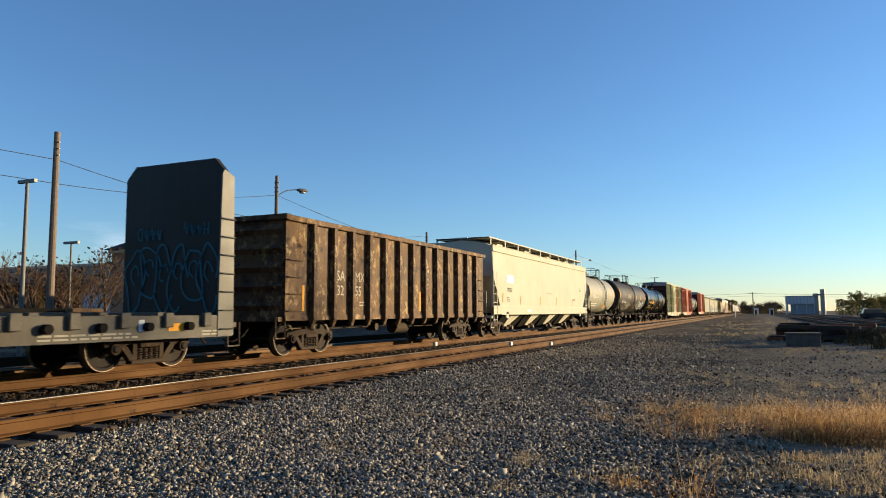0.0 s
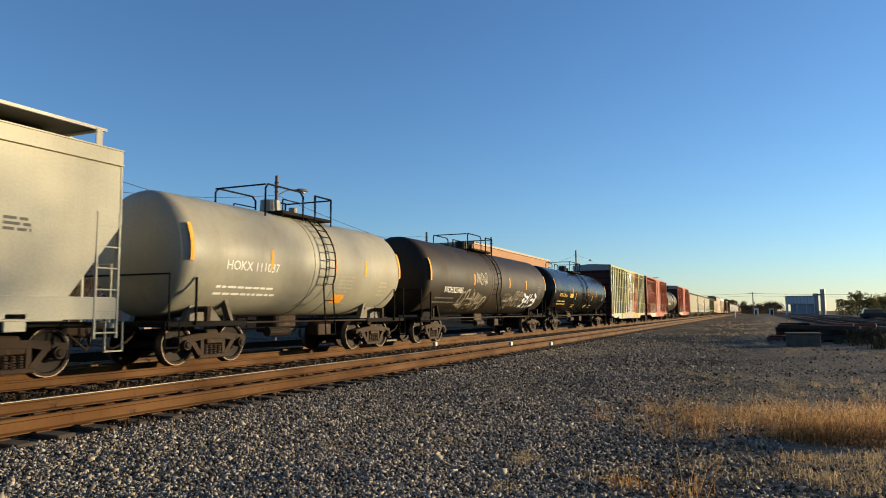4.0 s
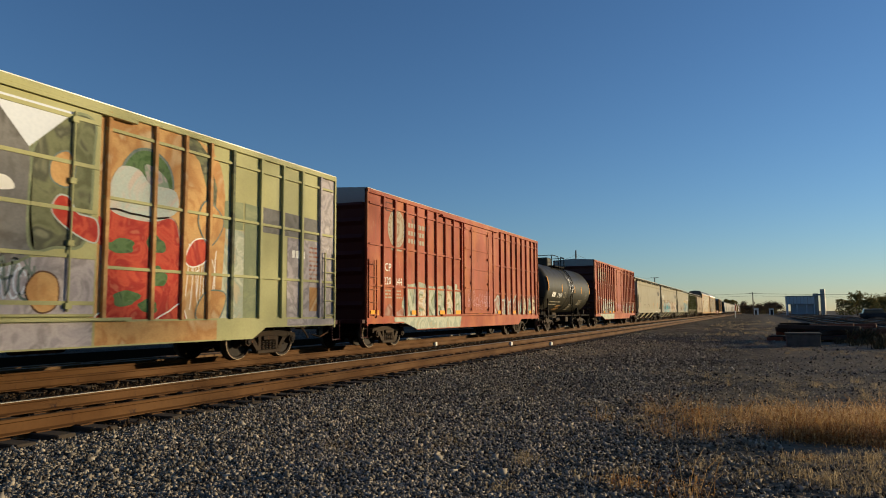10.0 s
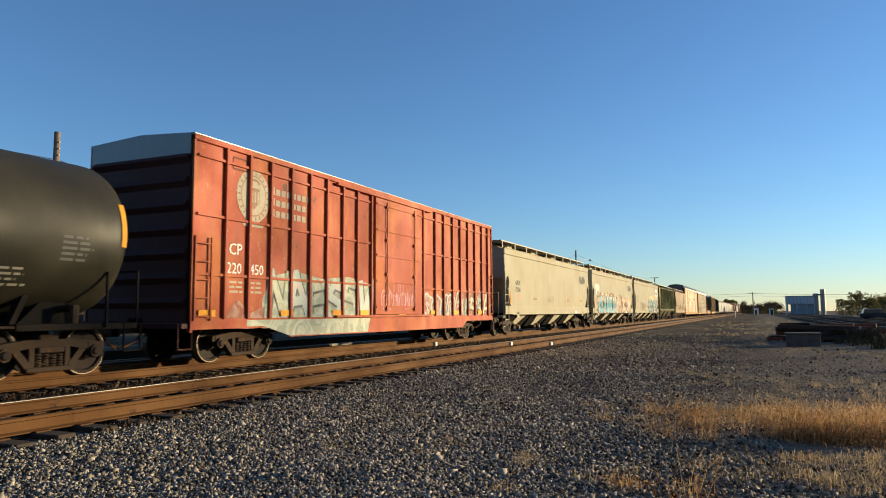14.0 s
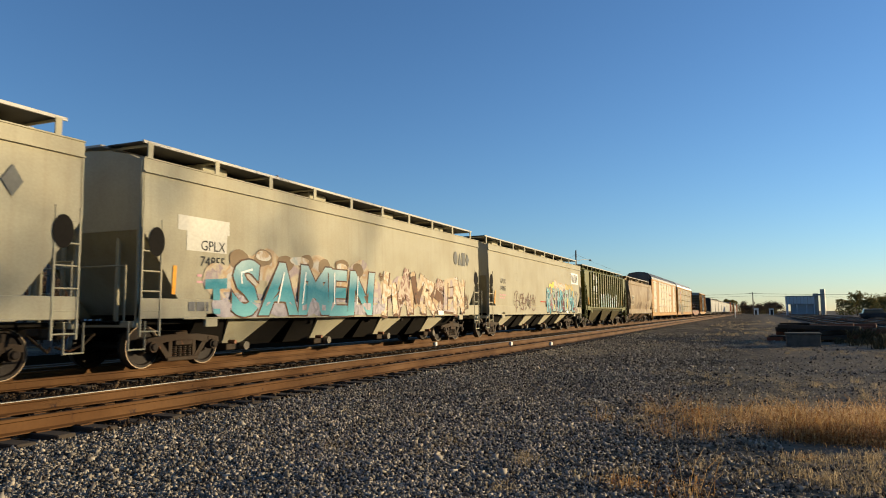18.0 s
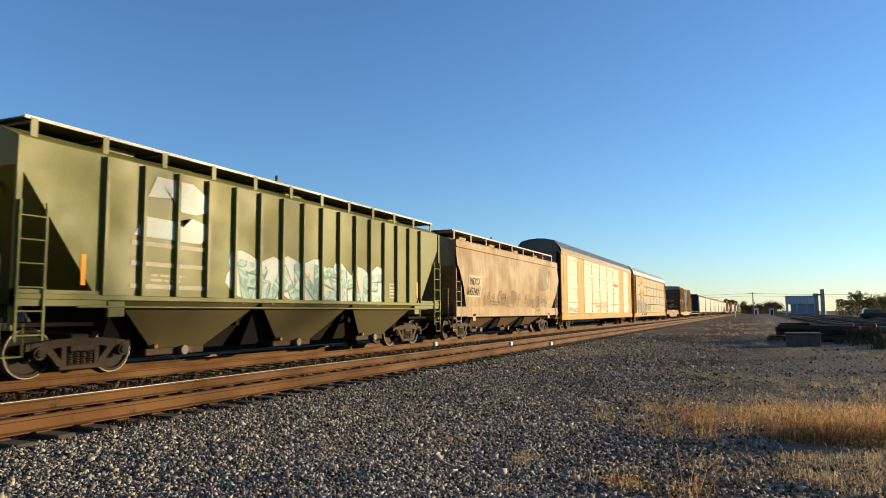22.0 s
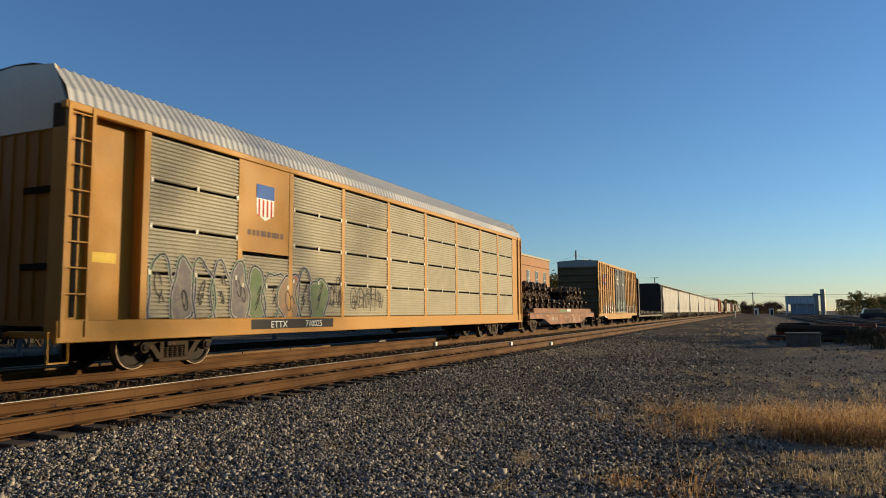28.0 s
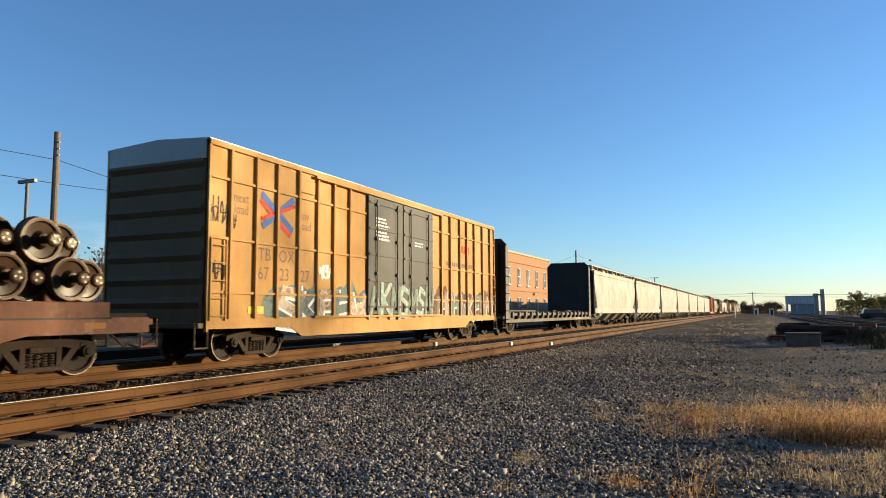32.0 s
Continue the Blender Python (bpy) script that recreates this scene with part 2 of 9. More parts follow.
def fade(name, low, middle, high, z0, z1):
    """Spray paint laid on in a vertical fade, with uneven cover."""
    m, nt, p = base(name)
    c = nt.nodes.new("ShaderNodeTexCoord")
    sep = nt.nodes.new("ShaderNodeSeparateXYZ")
    nt.links.new(c.outputs["Object"], sep.inputs[0])
    z = math_node(nt, "ADD", sep.outputs[2], math_node(nt, "MULTIPLY", noise_tex(nt, 1.3, 4), 0.7))
    k = mixed(nt, ramp(nt, z, z0, (z0 + z1) / 2), low, middle)
    k = mixed(nt, ramp(nt, z, (z0 + z1) / 2, z1), k, high)
    nt.links.new(mixed(nt, 0.25, k, noise_tex(nt, 25, 4), "OVERLAY"), p.inputs["Base Color"])
    p.inputs["Roughness"].default_value, p.inputs["Specular IOR Level"].default_value = 0.65, 0.12


fade("cyan_fade", (0.16, 0.40, 0.42), (0.03, 0.20, 0.26), (0.34, 0.46, 0.46), 1.45, 2.75)
spray("spray_umber", [(0.05, 0.03, 0.02), (0.14, 0.07, 0.035), (0.07, 0.05, 0.045)], 1.5)
spray("spray_gold", [(0.34, 0.31, 0.20), (0.44, 0.34, 0.12), (0.40, 0.29, 0.12), (0.34, 0.34, 0.19)], 1.1)
spray("spray_blush", [(0.50, 0.42, 0.36), (0.42, 0.48, 0.44), (0.52, 0.46, 0.40)], 1.3)
spray("spray_slate", [(0.08, 0.12, 0.11), (0.16, 0.20, 0.17), (0.10, 0.13, 0.12)], 1.5)
spray("spray_smoke", [(0.20, 0.175, 0.14), (0.15, 0.13, 0.13), (0.24, 0.21, 0.16)], 1.7)
spray("spray_moss", [(0.10, 0.15, 0.06), (0.14, 0.18, 0.09), (0.18, 0.19, 0.11)], 1.7)
spray("spray_coral", [(0.30, 0.14, 0.09), (0.24, 0.17, 0.11), (0.34, 0.2, 0.11)], 1.7)
spray("lilac_paint", [(0.30, 0.27, 0.29), (0.40, 0.36, 0.37), (0.26, 0.235, 0.24), (0.46, 0.42, 0.42)], 1.4)
spray("peach_paint", [(0.44, 0.23, 0.08), (0.52, 0.31, 0.12), (0.40, 0.20, 0.07), (0.50, 0.36, 0.20)], 0.9)
spray("pale_lime_paint", [(0.50, 0.49, 0.23), (0.44, 0.45, 0.22), (0.56, 0.54, 0.30)], 0.9)
spray("sage_paint", [(0.23, 0.26, 0.14), (0.19, 0.22, 0.13), (0.28, 0.30, 0.17)], 0.9)
spray("slate_paint", [(0.13, 0.125, 0.115), (0.17, 0.165, 0.16), (0.105, 0.10, 0.09)], 1.2)
spray("stone_green_paint", [(0.36, 0.39, 0.29), (0.46, 0.47, 0.37), (0.30, 0.34, 0.27), (0.42, 0.36, 0.24)], 1.6)
spray("olive_paint", [(0.11, 0.12, 0.06), (0.16, 0.17, 0.09), (0.08, 0.085, 0.055), (0.19, 0.19, 0.12)], 1.3)
spray("dark_olive_paint", [(0.06, 0.064, 0.045), (0.11, 0.112, 0.08), (0.05, 0.05, 0.04)], 1.3)
spray("red_paint", [(0.42, 0.035, 0.02), (0.50, 0.07, 0.035), (0.34, 0.025, 0.018), (0.46, 0.11, 0.06)], 1.6)
spray("leaf_paint", [(0.05, 0.11, 0.03), (0.09, 0.16, 0.06), (0.04, 0.07, 0.03)], 2.5)
plain("cap_metal", (0.3, 0.24, 0.16), 0.45, 0.5)
spray("spray_rose", [(0.28, 0.12, 0.085), (0.36, 0.25, 0.21), (0.24, 0.08, 0.05), (0.34, 0.22, 0.17)], 1.4)

# ---------- geometry helpers ----------
def mesh_of(name, bm, smooth=False):
    me = bpy.data.meshes.new(name)
    bm.normal_update()
    bm.to_mesh(me)
    bm.free()
    if smooth:
        for poly in me.polygons:
            poly.use_smooth = True
    return me


def part(name, bm, material, parent=None, label="", m=None):
    """Links a bmesh (or a ready mesh) as one mesh object under its thing."""
    me = bm if isinstance(bm, bpy.types.Mesh) else mesh_of(name, bm)
    if not me.materials:
        me.materials.append(MATS[material])
    ob = new(name, me)
    if parent:
        ob.parent = parent
    if m is not None:
        ob.matrix_basis = m
    if label:
        tagged(ob, label)
    return ob


def block(bm, x0, x1, y0, y1, z0, z1, bevel=0.0):
    r = bmesh.ops.create_cube(bm, size=1.0, matrix=Matrix.Translation(((x0 + x1) / 2, (y0 + y1) / 2, (z0 + z1) / 2)) @ Matrix.Diagonal((abs(x1 - x0), abs(y1 - y0), abs(z1 - z0), 1)))
    if bevel:
        es = list({e for v in r["verts"] for e in v.link_edges})
        bmesh.ops.bevel(bm, geom=es, offset=bevel, segments=1, affect="EDGES")
    return bm


def boxed(x0, x1, y0, y1, z0, z1, bevel=0.0):
    return block(bmesh.new(), x0, x1, y0, y1, z0, z1, bevel)


def rod(bm, a, b, r=0.012, n=6):
    a, b = Vector(a), Vector(b)
    d = b - a
    m = Matrix.Translation((a + b) / 2) @ d.to_track_quat("Z", "Y").to_matrix().to_4x4()
    bmesh.ops.create_cone(bm, cap_ends=True, segments=n, radius1=r, radius2=r, depth=d.length, matrix=m)
    return bm


def pipe(bm, pts, r=0.015, n=6):
    """One continuous tube through the points."""
    pts = [Vector(p) for p in pts]
    rings, side = [], None
    for i, p in enumerate(pts):
        a = (p - pts[i - 1]).normalized() if i else (pts[1] - p).normalized()
        b = (pts[i + 1] - p).normalized() if i < len(pts) - 1 else a
        d = (a + b).normalized()
        side = (side - d * side.dot(d)).normalized() if side is not None and (side - d * side.dot(d)).length > 1e-4 else d.orthogonal().normalized()
        up = d.cross(side)
        k = r / max(0.5, math.sqrt(max(0.0, (1 + a.dot(b)) / 2)))
        rings.append([bm.verts.new(p + side * k * math.cos(6.28318 * j / n) + up * k * math.sin(6.28318 * j / n)) for j in range(n)])
    for p, q in zip(rings, rings[1:]):
        for j in range(n):
            bm.faces.new((p[j], p[(j + 1) % n], q[(j + 1) % n], q[j]))
    bm.faces.new(rings[0][::-1])
    bm.faces.new(rings[-1])
    return bm


def disc(bm, x0, x1, y, z, r, n=20, r2=None):
    """A cylinder whose axis runs along x."""
    m = Matrix.Translation(((x0 + x1) / 2, y, z)) @ Matrix.Rotation(radians(90), 4, "Y")
    bmesh.ops.create_cone(bm, cap_ends=True, segments=n, radius1=r, radius2=r if r2 is None else r2, depth=abs(x1 - x0), matrix=m)
    return bm


def prism(bm, outline, axis, a, b):
    """Extrudes a closed outline: axis 'y' takes (x, z), 'x' takes (y, z), 'z' takes (x, y)."""
    def at(u, v, w):
        return {"y": (u, w, v), "x": (w, u, v), "z": (u, v, w)}[axis]
    lo = [bm.verts.new(at(u, v, a)) for u, v in outline]
    hi = [bm.verts.new(at(u, v, b)) for u, v in outline]
    n = len(outline)
    bm.faces.new(lo)
    bm.faces.new(hi[::-1])
    for i in range(n):
        bm.faces.new((lo[i], hi[i], hi[(i + 1) % n], lo[(i + 1) % n]))
    bmesh.ops.recalc_face_normals(bm, faces=bm.faces)
    return bm


def raw_mesh(name, verts, faces, material):
    me = bpy.data.meshes.new(name)
    me.from_pydata(verts, [], faces)
    me.materials.append(MATS[material])
    return me


def lathe(bm, profile, y_axis=True, n=40, centre=(0, 0, 0)):
    """Turns (radius, along) pairs about the y axis."""
    rings = []
    for r, a in profile:
        rings.append([bm.verts.new((centre[0] + r * math.cos(t), centre[1] + a, centre[2] + r * math.sin(t))) for t in (2 * math.pi * i / n for i in range(n))])
    for p, q in zip(rings, rings[1:]):
        for i in range(n):
            bm.faces.new((p[i], p[(i + 1) % n], q[(i + 1) % n], q[i]))
    bm.faces.new(rings[0])
    bm.faces.new(rings[-1][::-1])
    bmesh.ops.recalc_face_normals(bm, faces=bm.faces)
    return bm


# ---------- writing and paint on surfaces ----------
def flat_at(x, wrap=None):
    """Maps (along, up) to a place on a car's side: a flat side at x, or a tank of that radius about height wrap[1]."""
    if not wrap:
        return lambda u, v: (x, u, v)
    r, zc = wrap
    return lambda u, v: (math.sqrt(max(0.01, (r + 0.006) ** 2 - (v - zc) ** 2)), u, v)


def text_mesh(words, size, at, u, v, material, squeeze=1.0):
    """Letters as a mesh on a side seen from +x: they run towards +y."""
    cu = bpy.data.curves.new("writing", "FONT")
    cu.body, cu.size, cu.resolution_u = words, size, 2
    ob = bpy.data.objects.new("writing", cu)
    scene.collection.objects.link(ob)
    me = bpy.data.meshes.new_from_object(ob)
    bpy.data.objects.remove(ob)
    for vert in me.vertices:
        vert.co = at(u + vert.co.x * squeeze, v + vert.co.y)
    me.materials.clear()
    me.materials.append(MATS[material])
    return me


def letters(parent, words, size, at, u, v, material, squeeze=1.0, label="painted lettering"):
    return part("lettering", text_mesh(words, size, at, u, v, material, squeeze), material, parent, label)


def strip(bm, at, pts, w, lift=0.0):
    """A brush stroke of width w along (along, up) points."""
    left, right = [], []
    for i, (u, v) in enumerate(pts):
        a, b = pts[max(0, i - 1)], pts[min(len(pts) - 1, i + 1)]
        du, dv = b[0] - a[0], b[1] - a[1]
        k = math.hypot(du, dv) or 1
        nu, nv = -dv / k * w / 2, du / k * w / 2
        for side, s in ((left, 1), (right, -1)):
            x, y, z = at(u + nu * s, v + nv * s)
            side.append(bm.verts.new((x + lift, y, z)))
    for i in range(len(pts) - 1):
        bm.faces.new((left[i], right[i], right[i + 1], left[i + 1]))
    return bm


def patch(bm, at, u0, u1, v0, v1, lift=0.0, n=1):
    """A painted rectangle."""
    for i in range(n):
        a, b = v0 + (v1 - v0) * i / n, v0 + (v1 - v0) * (i + 1) / n
        vs = [bm.verts.new((at(u, v)[0] + lift, u, v)) for u, v in ((u0, a), (u1, a), (u1, b), (u0, b))]
        bm.faces.new(vs)
    return bm


def bars(parent, at, u, v, w, rows, material, h=0.045, gap=0.09, seed=1, label="rows of small painted lettering"):
    """Small writing as plain bars, broken into words."""
    rnd = random.Random(seed)
    bm = bmesh.new()
    for i in range(rows):
        x, end = u, u + w * rnd.uniform(0.7, 1.0)
        while x < end:
            k = rnd.uniform(0.10, 0.32)
            patch(bm, at, x, min(x + k, end), v - i * gap, v - i * gap + h)
            x += k + 0.05
    return part("lettering", bm, material, parent, label)


def blob(bm, at, cu, cv, ru, rv, rnd, lift, n=18, rough=0.25):
    """A closed painted shape with a wavy outline, laid out in rings so that it follows the surface."""
    ph = [rnd.uniform(0, 6.28) for _ in range(3)]
    def rad(t):
        return 1 + rough * (0.6 * math.sin(2 * t + ph[0]) + 0.5 * math.sin(3 * t + ph[1]) + 0.35 * math.sin(5 * t + ph[2]))
    def vert(u, v):
        x, y, z = at(u, v)
        return bm.verts.new((x + lift, y, z))
    rings = [[vert(cu, cv)] * n]
    for k in (0.5, 1.0):
        rings.append([vert(cu + ru * k * rad(t) * math.cos(t), cv + rv * k * rad(t) * math.sin(t)) for t in (6.2832 * i / n for i in range(n))])
    for i in range(n):
        j = (i + 1) % n
        bm.faces.new((rings[0][0], rings[1][i], rings[1][j]))
        bm.faces.new((rings[1][i], rings[2][i], rings[2][j], rings[1][j]))
    return [(cu + ru * rad(t) * math.cos(t), cv + rv * rad(t) * math.sin(t)) for t in (6.2832 * i / n for i in range(n + 1))]


def glyph(rnd, u, v, w, h):
    """Strokes of one invented letter form."""
    kind = rnd.randrange(5)
    arc = [(u + w * (0.5 + 0.42 * math.cos(a)), v + h * (0.5 + 0.44 * math.sin(a))) for a in (k * 0.45 + rnd.uniform(0, 0.5) for k in range(13))]
    lean = rnd.uniform(-0.1, 0.15) * w
    bar_l = [(u + 0.12 * w, v), (u + 0.12 * w + lean, v + h * 0.5), (u + 0.16 * w + lean, v + h)]
    bar_r = [(u + 0.85 * w, v), (u + 0.82 * w + lean, v + h * 0.5), (u + 0.85 * w + lean, v + h)]
    mid = [(u + 0.1 * w, v + h * rnd.uniform(0.4, 0.6)), (u + 0.5 * w, v + h * rnd.uniform(0.35, 0.65)), (u + 0.9 * w, v + h * 0.5)]
    wave = [(u + w * (0.15 + 0.7 * k / 8), v + h * (0.5 + 0.45 * math.sin(k * 0.9 + rnd.uniform(-0.2, 0.2)))) for k in range(9)]
    return [[arc], [bar_l, wave], [bar_l, bar_r, mid], [wave, mid], [arc, bar_r]][kind]


FORMS = [
    [[(0, 0), (0.4, 1), (0.95, 0)], [(0.2, 0.38), (0.8, 0.42)]],
    [[(0, 0), (0.12, 1), (0.5, 0.4), (0.85, 1), (1, 0)]],
    [[(1, 0.95), (0.1, 0.88), (0.12, 0.08), (1, 0)], [(0.15, 0.5), (0.8, 0.54)]],
    [[(0, 0), (0.1, 1), (0.85, 0.05), (0.95, 1)]],
    [[(1, 0.85), (0.3, 0.98), (0.1, 0.62), (0.85, 0.42), (0.75, 0.05), (0, 0.1)]],
    [[(0.05, 0), (0.1, 0.95), (0.85, 0.82), (0.7, 0.5), (0.2, 0.48)], [(0.4, 0.48), (1, 0)]],
    [[(0.1, 0), (0.1, 1)], [(0.95, 1), (0.25, 0.5), (1, 0)]],
    [[(0.1, 1), (0.3, 0), (0.55, 0.6), (0.75, 0), (1, 1)]],
    [[(0.1, 0), (0.1, 1), (0.8, 0.85), (0.7, 0.55), (0.15, 0.5), (0.9, 0.35), (0.85, 0.05), (0.1, 0)]],
    [[(0.1, 0), (0.1, 1)], [(0.1, 0.5), (0.75, 0.6), (0.85, 0)]],
]


def slabs(bm, at, lines, w, lift, du=0.0, dv=0.0):
    """Fat straight strokes with square overlapping ends."""
    k = 0
    for pts in lines:
        for (a, b), (c, d) in zip(pts, pts[1:]):
            q = math.hypot(c - a, d - b) or 1
            e, f = (c - a) / q, (d - b) / q
            n = max(1, int(q / 0.5))
            ends = [(a - e * w * 0.38 + (c - a + e * w * 0.76) * i / n, b - f * w * 0.38 + (d - b + f * w * 0.76) * i / n) for i in range(n + 1)]
            vs = []
            for u, v in ends:
                for s in (1, -1):
                    x, y, z = at(u - f * s * w / 2 + du, v + e * s * w / 2 + dv)
                    vs.append(bm.verts.new((x + lift + 0.0005 * k, y, z)))
            for i in range(n):
                bm.faces.new((vs[2 * i], vs[2 * i + 1], vs[2 * i + 3], vs[2 * i + 2]))
            k += 1
    return bm


def bubbles(parent, at, u, v, w, h, fills, line, seed, count=5, thick=0.035, label="round spray-painted letters with dark outlines"):
    """Round letters: a filled closed loop, its outline, and a small inner loop."""
    rnd = random.Random(seed)
    for i in range(count):
        cu, cv = u + w * (i + 0.5) / count, v + h * rnd.uniform(0.44, 0.52)
        ru, rv, ph = w / count * rnd.uniform(0.56, 0.68), h * rnd.uniform(0.42, 0.5), rnd.uniform(0, 6)
        bm = bmesh.new()
        edge = blob(bm, at, cu, cv, ru, rv, rnd, 0.002 + 0.0015 * i, 26, 0.20)
        if fills[i % len(fills)]:
            part("graffiti_letter", bm, fills[i % len(fills)], parent, label)
        else:
            bm.free()
        part("graffiti_halo", strip(bmesh.new(), at, edge, thick * 2.4, 0.0024 + 0.0015 * i), "spray_grey", parent, label)
        part("graffiti_outline", strip(bmesh.new(), at, edge, thick, 0.0028 + 0.0015 * i), line, parent)
        for k in range(2):
            a, b, r = cu + ru * rnd.uniform(-0.35, 0.35), cv + rv * rnd.uniform(-0.4, 0.4), rnd.uniform(0.14, 0.3)
            loop = [(a + ru * r * math.cos(t + ph), b + rv * r * 1.3 * math.sin(t)) for t in (0.42 * j for j in range(rnd.choice((9, 12, 15))))]
            part("graffiti_outline", strip(bmesh.new(), at, loop, thick * 0.8, 0.0032 + 0.0015 * i), line, parent)


def mural(parent, at, u, v, w, h, back, fills, outline, seed, count=6, line=0.05, fat=0.20, label="spray-painted lettering in several colours", cloud=0.25, seq=(), shine=""):
    """Spray paint: soft clouds behind, fat letter forms filled in colours, and an outline round them."""
    rnd = random.Random(seed)
    if back:
        for i in range(count + 2):
            bm = bmesh.new()
            blob(bm, lambda a, b: at(a, min(max(b, v), v + 1.18 * h)), u + w * (i + 0.3) / (count + 1.6), v + h * rnd.uniform(0.40, 0.6), w / count * 0.72, h * rnd.uniform(0.48, 0.62), rnd, 0.001 + 0.0006 * i, rough=cloud)
            part("graffiti_cloud", bm, back, parent)
    cell = w / count
    for i in range(count):
        gu, gv, gw, gh, lean = u + i * cell + 0.08 * cell, v + h * rnd.uniform(0.08, 0.16), cell * rnd.uniform(0.85, 1.1), h * rnd.uniform(0.68, 0.82), rnd.uniform(-0.12, 0.2) * cell
        g = [[(gu + gw * a + lean * b + rnd.uniform(-0.06, 0.06) * gw, gv + gh * b + rnd.uniform(-0.05, 0.05) * gh) for a, b in s] for s in (FORMS[seq[i]] if seq else rnd.choice(FORMS))]
        if outline:
            part("graffiti_outline", slabs(bmesh.new(), at, g, fat + 2 * line, 0.007 + 0.0004 * i, line, -line), outline, parent)
        part("graffiti_letter", slabs(bmesh.new(), at, g, fat, 0.011 + 0.0004 * i), fills[i % len(fills)], parent, label)
        if shine:
            part("graffiti_highlight", slabs(bmesh.new(), at, [g[0][:2]], 0.035, 0.017 + 0.0004 * i, -fat * 0.42, fat * 0.1), shine, parent)


def scrawl(parent, at, u, v, w, h, material, seed, count=5, line=0.04, label="thin spray-painted tag"):
    rnd = random.Random(seed)
    for i in range(count):
        bm = bmesh.new()
        for k in range(2):
            for s in glyph(rnd, u + w * (i + 0.25 * k) / count, v + h * rnd.uniform(0, 0.25), w / count * rnd.uniform(0.7, 1.1), h * rnd.uniform(0.55, 1)):
                strip(bm, at, s, line * rnd.uniform(0.6, 1.0), 0.005 + 0.001 * k)
        part("graffiti", bm, material, parent, label)


# ---------- ground and tracks ----------
TRAIN_X, NEAR_X = -12.668, -8.312
GROUND = -0.30


def bed(x):
    """Height of the ballast and yard surface across the line."""
    if -15.3 < x < -6.6:
        return -0.235
    if x >= -6.6:
        return -0.235 - min(1.0, (x + 6.6) / 2.2) * 0.065
    return -0.235 - min(1.0, (-15.3 - x) / 2.0) * 0.065


def ground_material():
    m, nt, p = base("gravel_ground")
    c = nt.nodes.new("ShaderNodeTexCoord")
    v = node(nt, "ShaderNodeTexVoronoi", Scale=17.0)
    nt.links.new(c.outputs["Object"], v.inputs["Vector"])
    sep = nt.nodes.new("ShaderNodeSeparateColor")
    nt.links.new(v.outputs["Color"], sep.inputs[0])
    stone = mixed(nt, ramp(nt, sep.outputs[0], 0.2, 0.95), (0.022, 0.018, 0.014), (0.19, 0.16, 0.12))
    brown = ramp(nt, noise_tex(nt, 0.35, 5, shift=2), 0.47, 0.62)
    c1 = mixed(nt, math_node(nt, "MULTIPLY", brown, 0.55), stone, (0.20, 0.16, 0.11))
    straw = ramp(nt, noise_tex(nt, 0.16, 6, (1.0, 0.6, 1), shift=9), 0.53, 0.64)
    c2 = mixed(nt, math_node(nt, "MULTIPLY", straw, math_node(nt, "MULTIPLY", noise_tex(nt, 9, 5), 0.8)), c1, (0.36, 0.275, 0.15))
    # bare pale soil beside the grass
    sp = nt.nodes.new("ShaderNodeSeparateXYZ")
    nt.links.new(c.outputs["Object"], sp.inputs[0])
    soil = math_node(nt, "MULTIPLY", ramp(nt, math_node(nt, "ADD", sp.outputs[0], math_node(nt, "MULTIPLY", noise_tex(nt, 0.9, 4, shift=6), 2.5)), 0.2, 2.6), 0.8)
    c2 = mixed(nt, soil, c2, mixed(nt, noise_tex(nt, 7, 8, rough=0.7), (0.085, 0.072, 0.056), (0.29, 0.24, 0.175)))
    nt.links.new(c2, p.inputs["Base Color"])
    p.inputs["Roughness"].default_value = 0.95
    p.inputs["Specular IOR Level"].default_value = 0.02
    b = node(nt, "ShaderNodeBump", Strength=0.9, Distance=0.04)
    nt.links.new(math_node(nt, "SUBTRACT", noise_tex(nt, 1.3, 6), v.outputs["Distance"]), b.inputs["Height"])
    nt.links.new(b.outputs[0], p.inputs["Normal"])


ground_material()


def make_ground():
    xs = [-2500, -600, -150, -60, -30] + list(np.arange(-22, 14, 0.6)) + [16, 20, 30, 60, 150, 600, 2500]
    ys = [-2500, -400, -60, -12] + list(np.arange(-3, 40, 0.6)) + list(range(42, 120, 6)) + [140, 180, 240, 340, 600, 1500, 4000]
    verts, faces = [], []
    for y in ys:
        for x in xs:
            near = max(0.0, 1 - abs(y - 15) / 60) * (1 if -6 < x < 14 else 0.25)
            verts.append((x, y, bed(x) + 0.05 * near * noise.noise((x * 0.5, y * 0.4, 2.0)) + 0.02 * near * noise.noise((x * 1.7, y * 1.5, 5.0))))
    n = len(xs)
    for j in range(len(ys) - 1):
        for i in range(n - 1):
            a = j * n + i
            faces.append((a, a + 1, a + n + 1, a + n))
    g = new("ground", raw_mesh("ground", verts, faces, "gravel_ground"))
    for poly in g.data.polygons:
        poly.use_smooth = True
    tagged(g, "grey ballast gravel yard with dry straw patches", "ground", kind="structure")


make_ground()


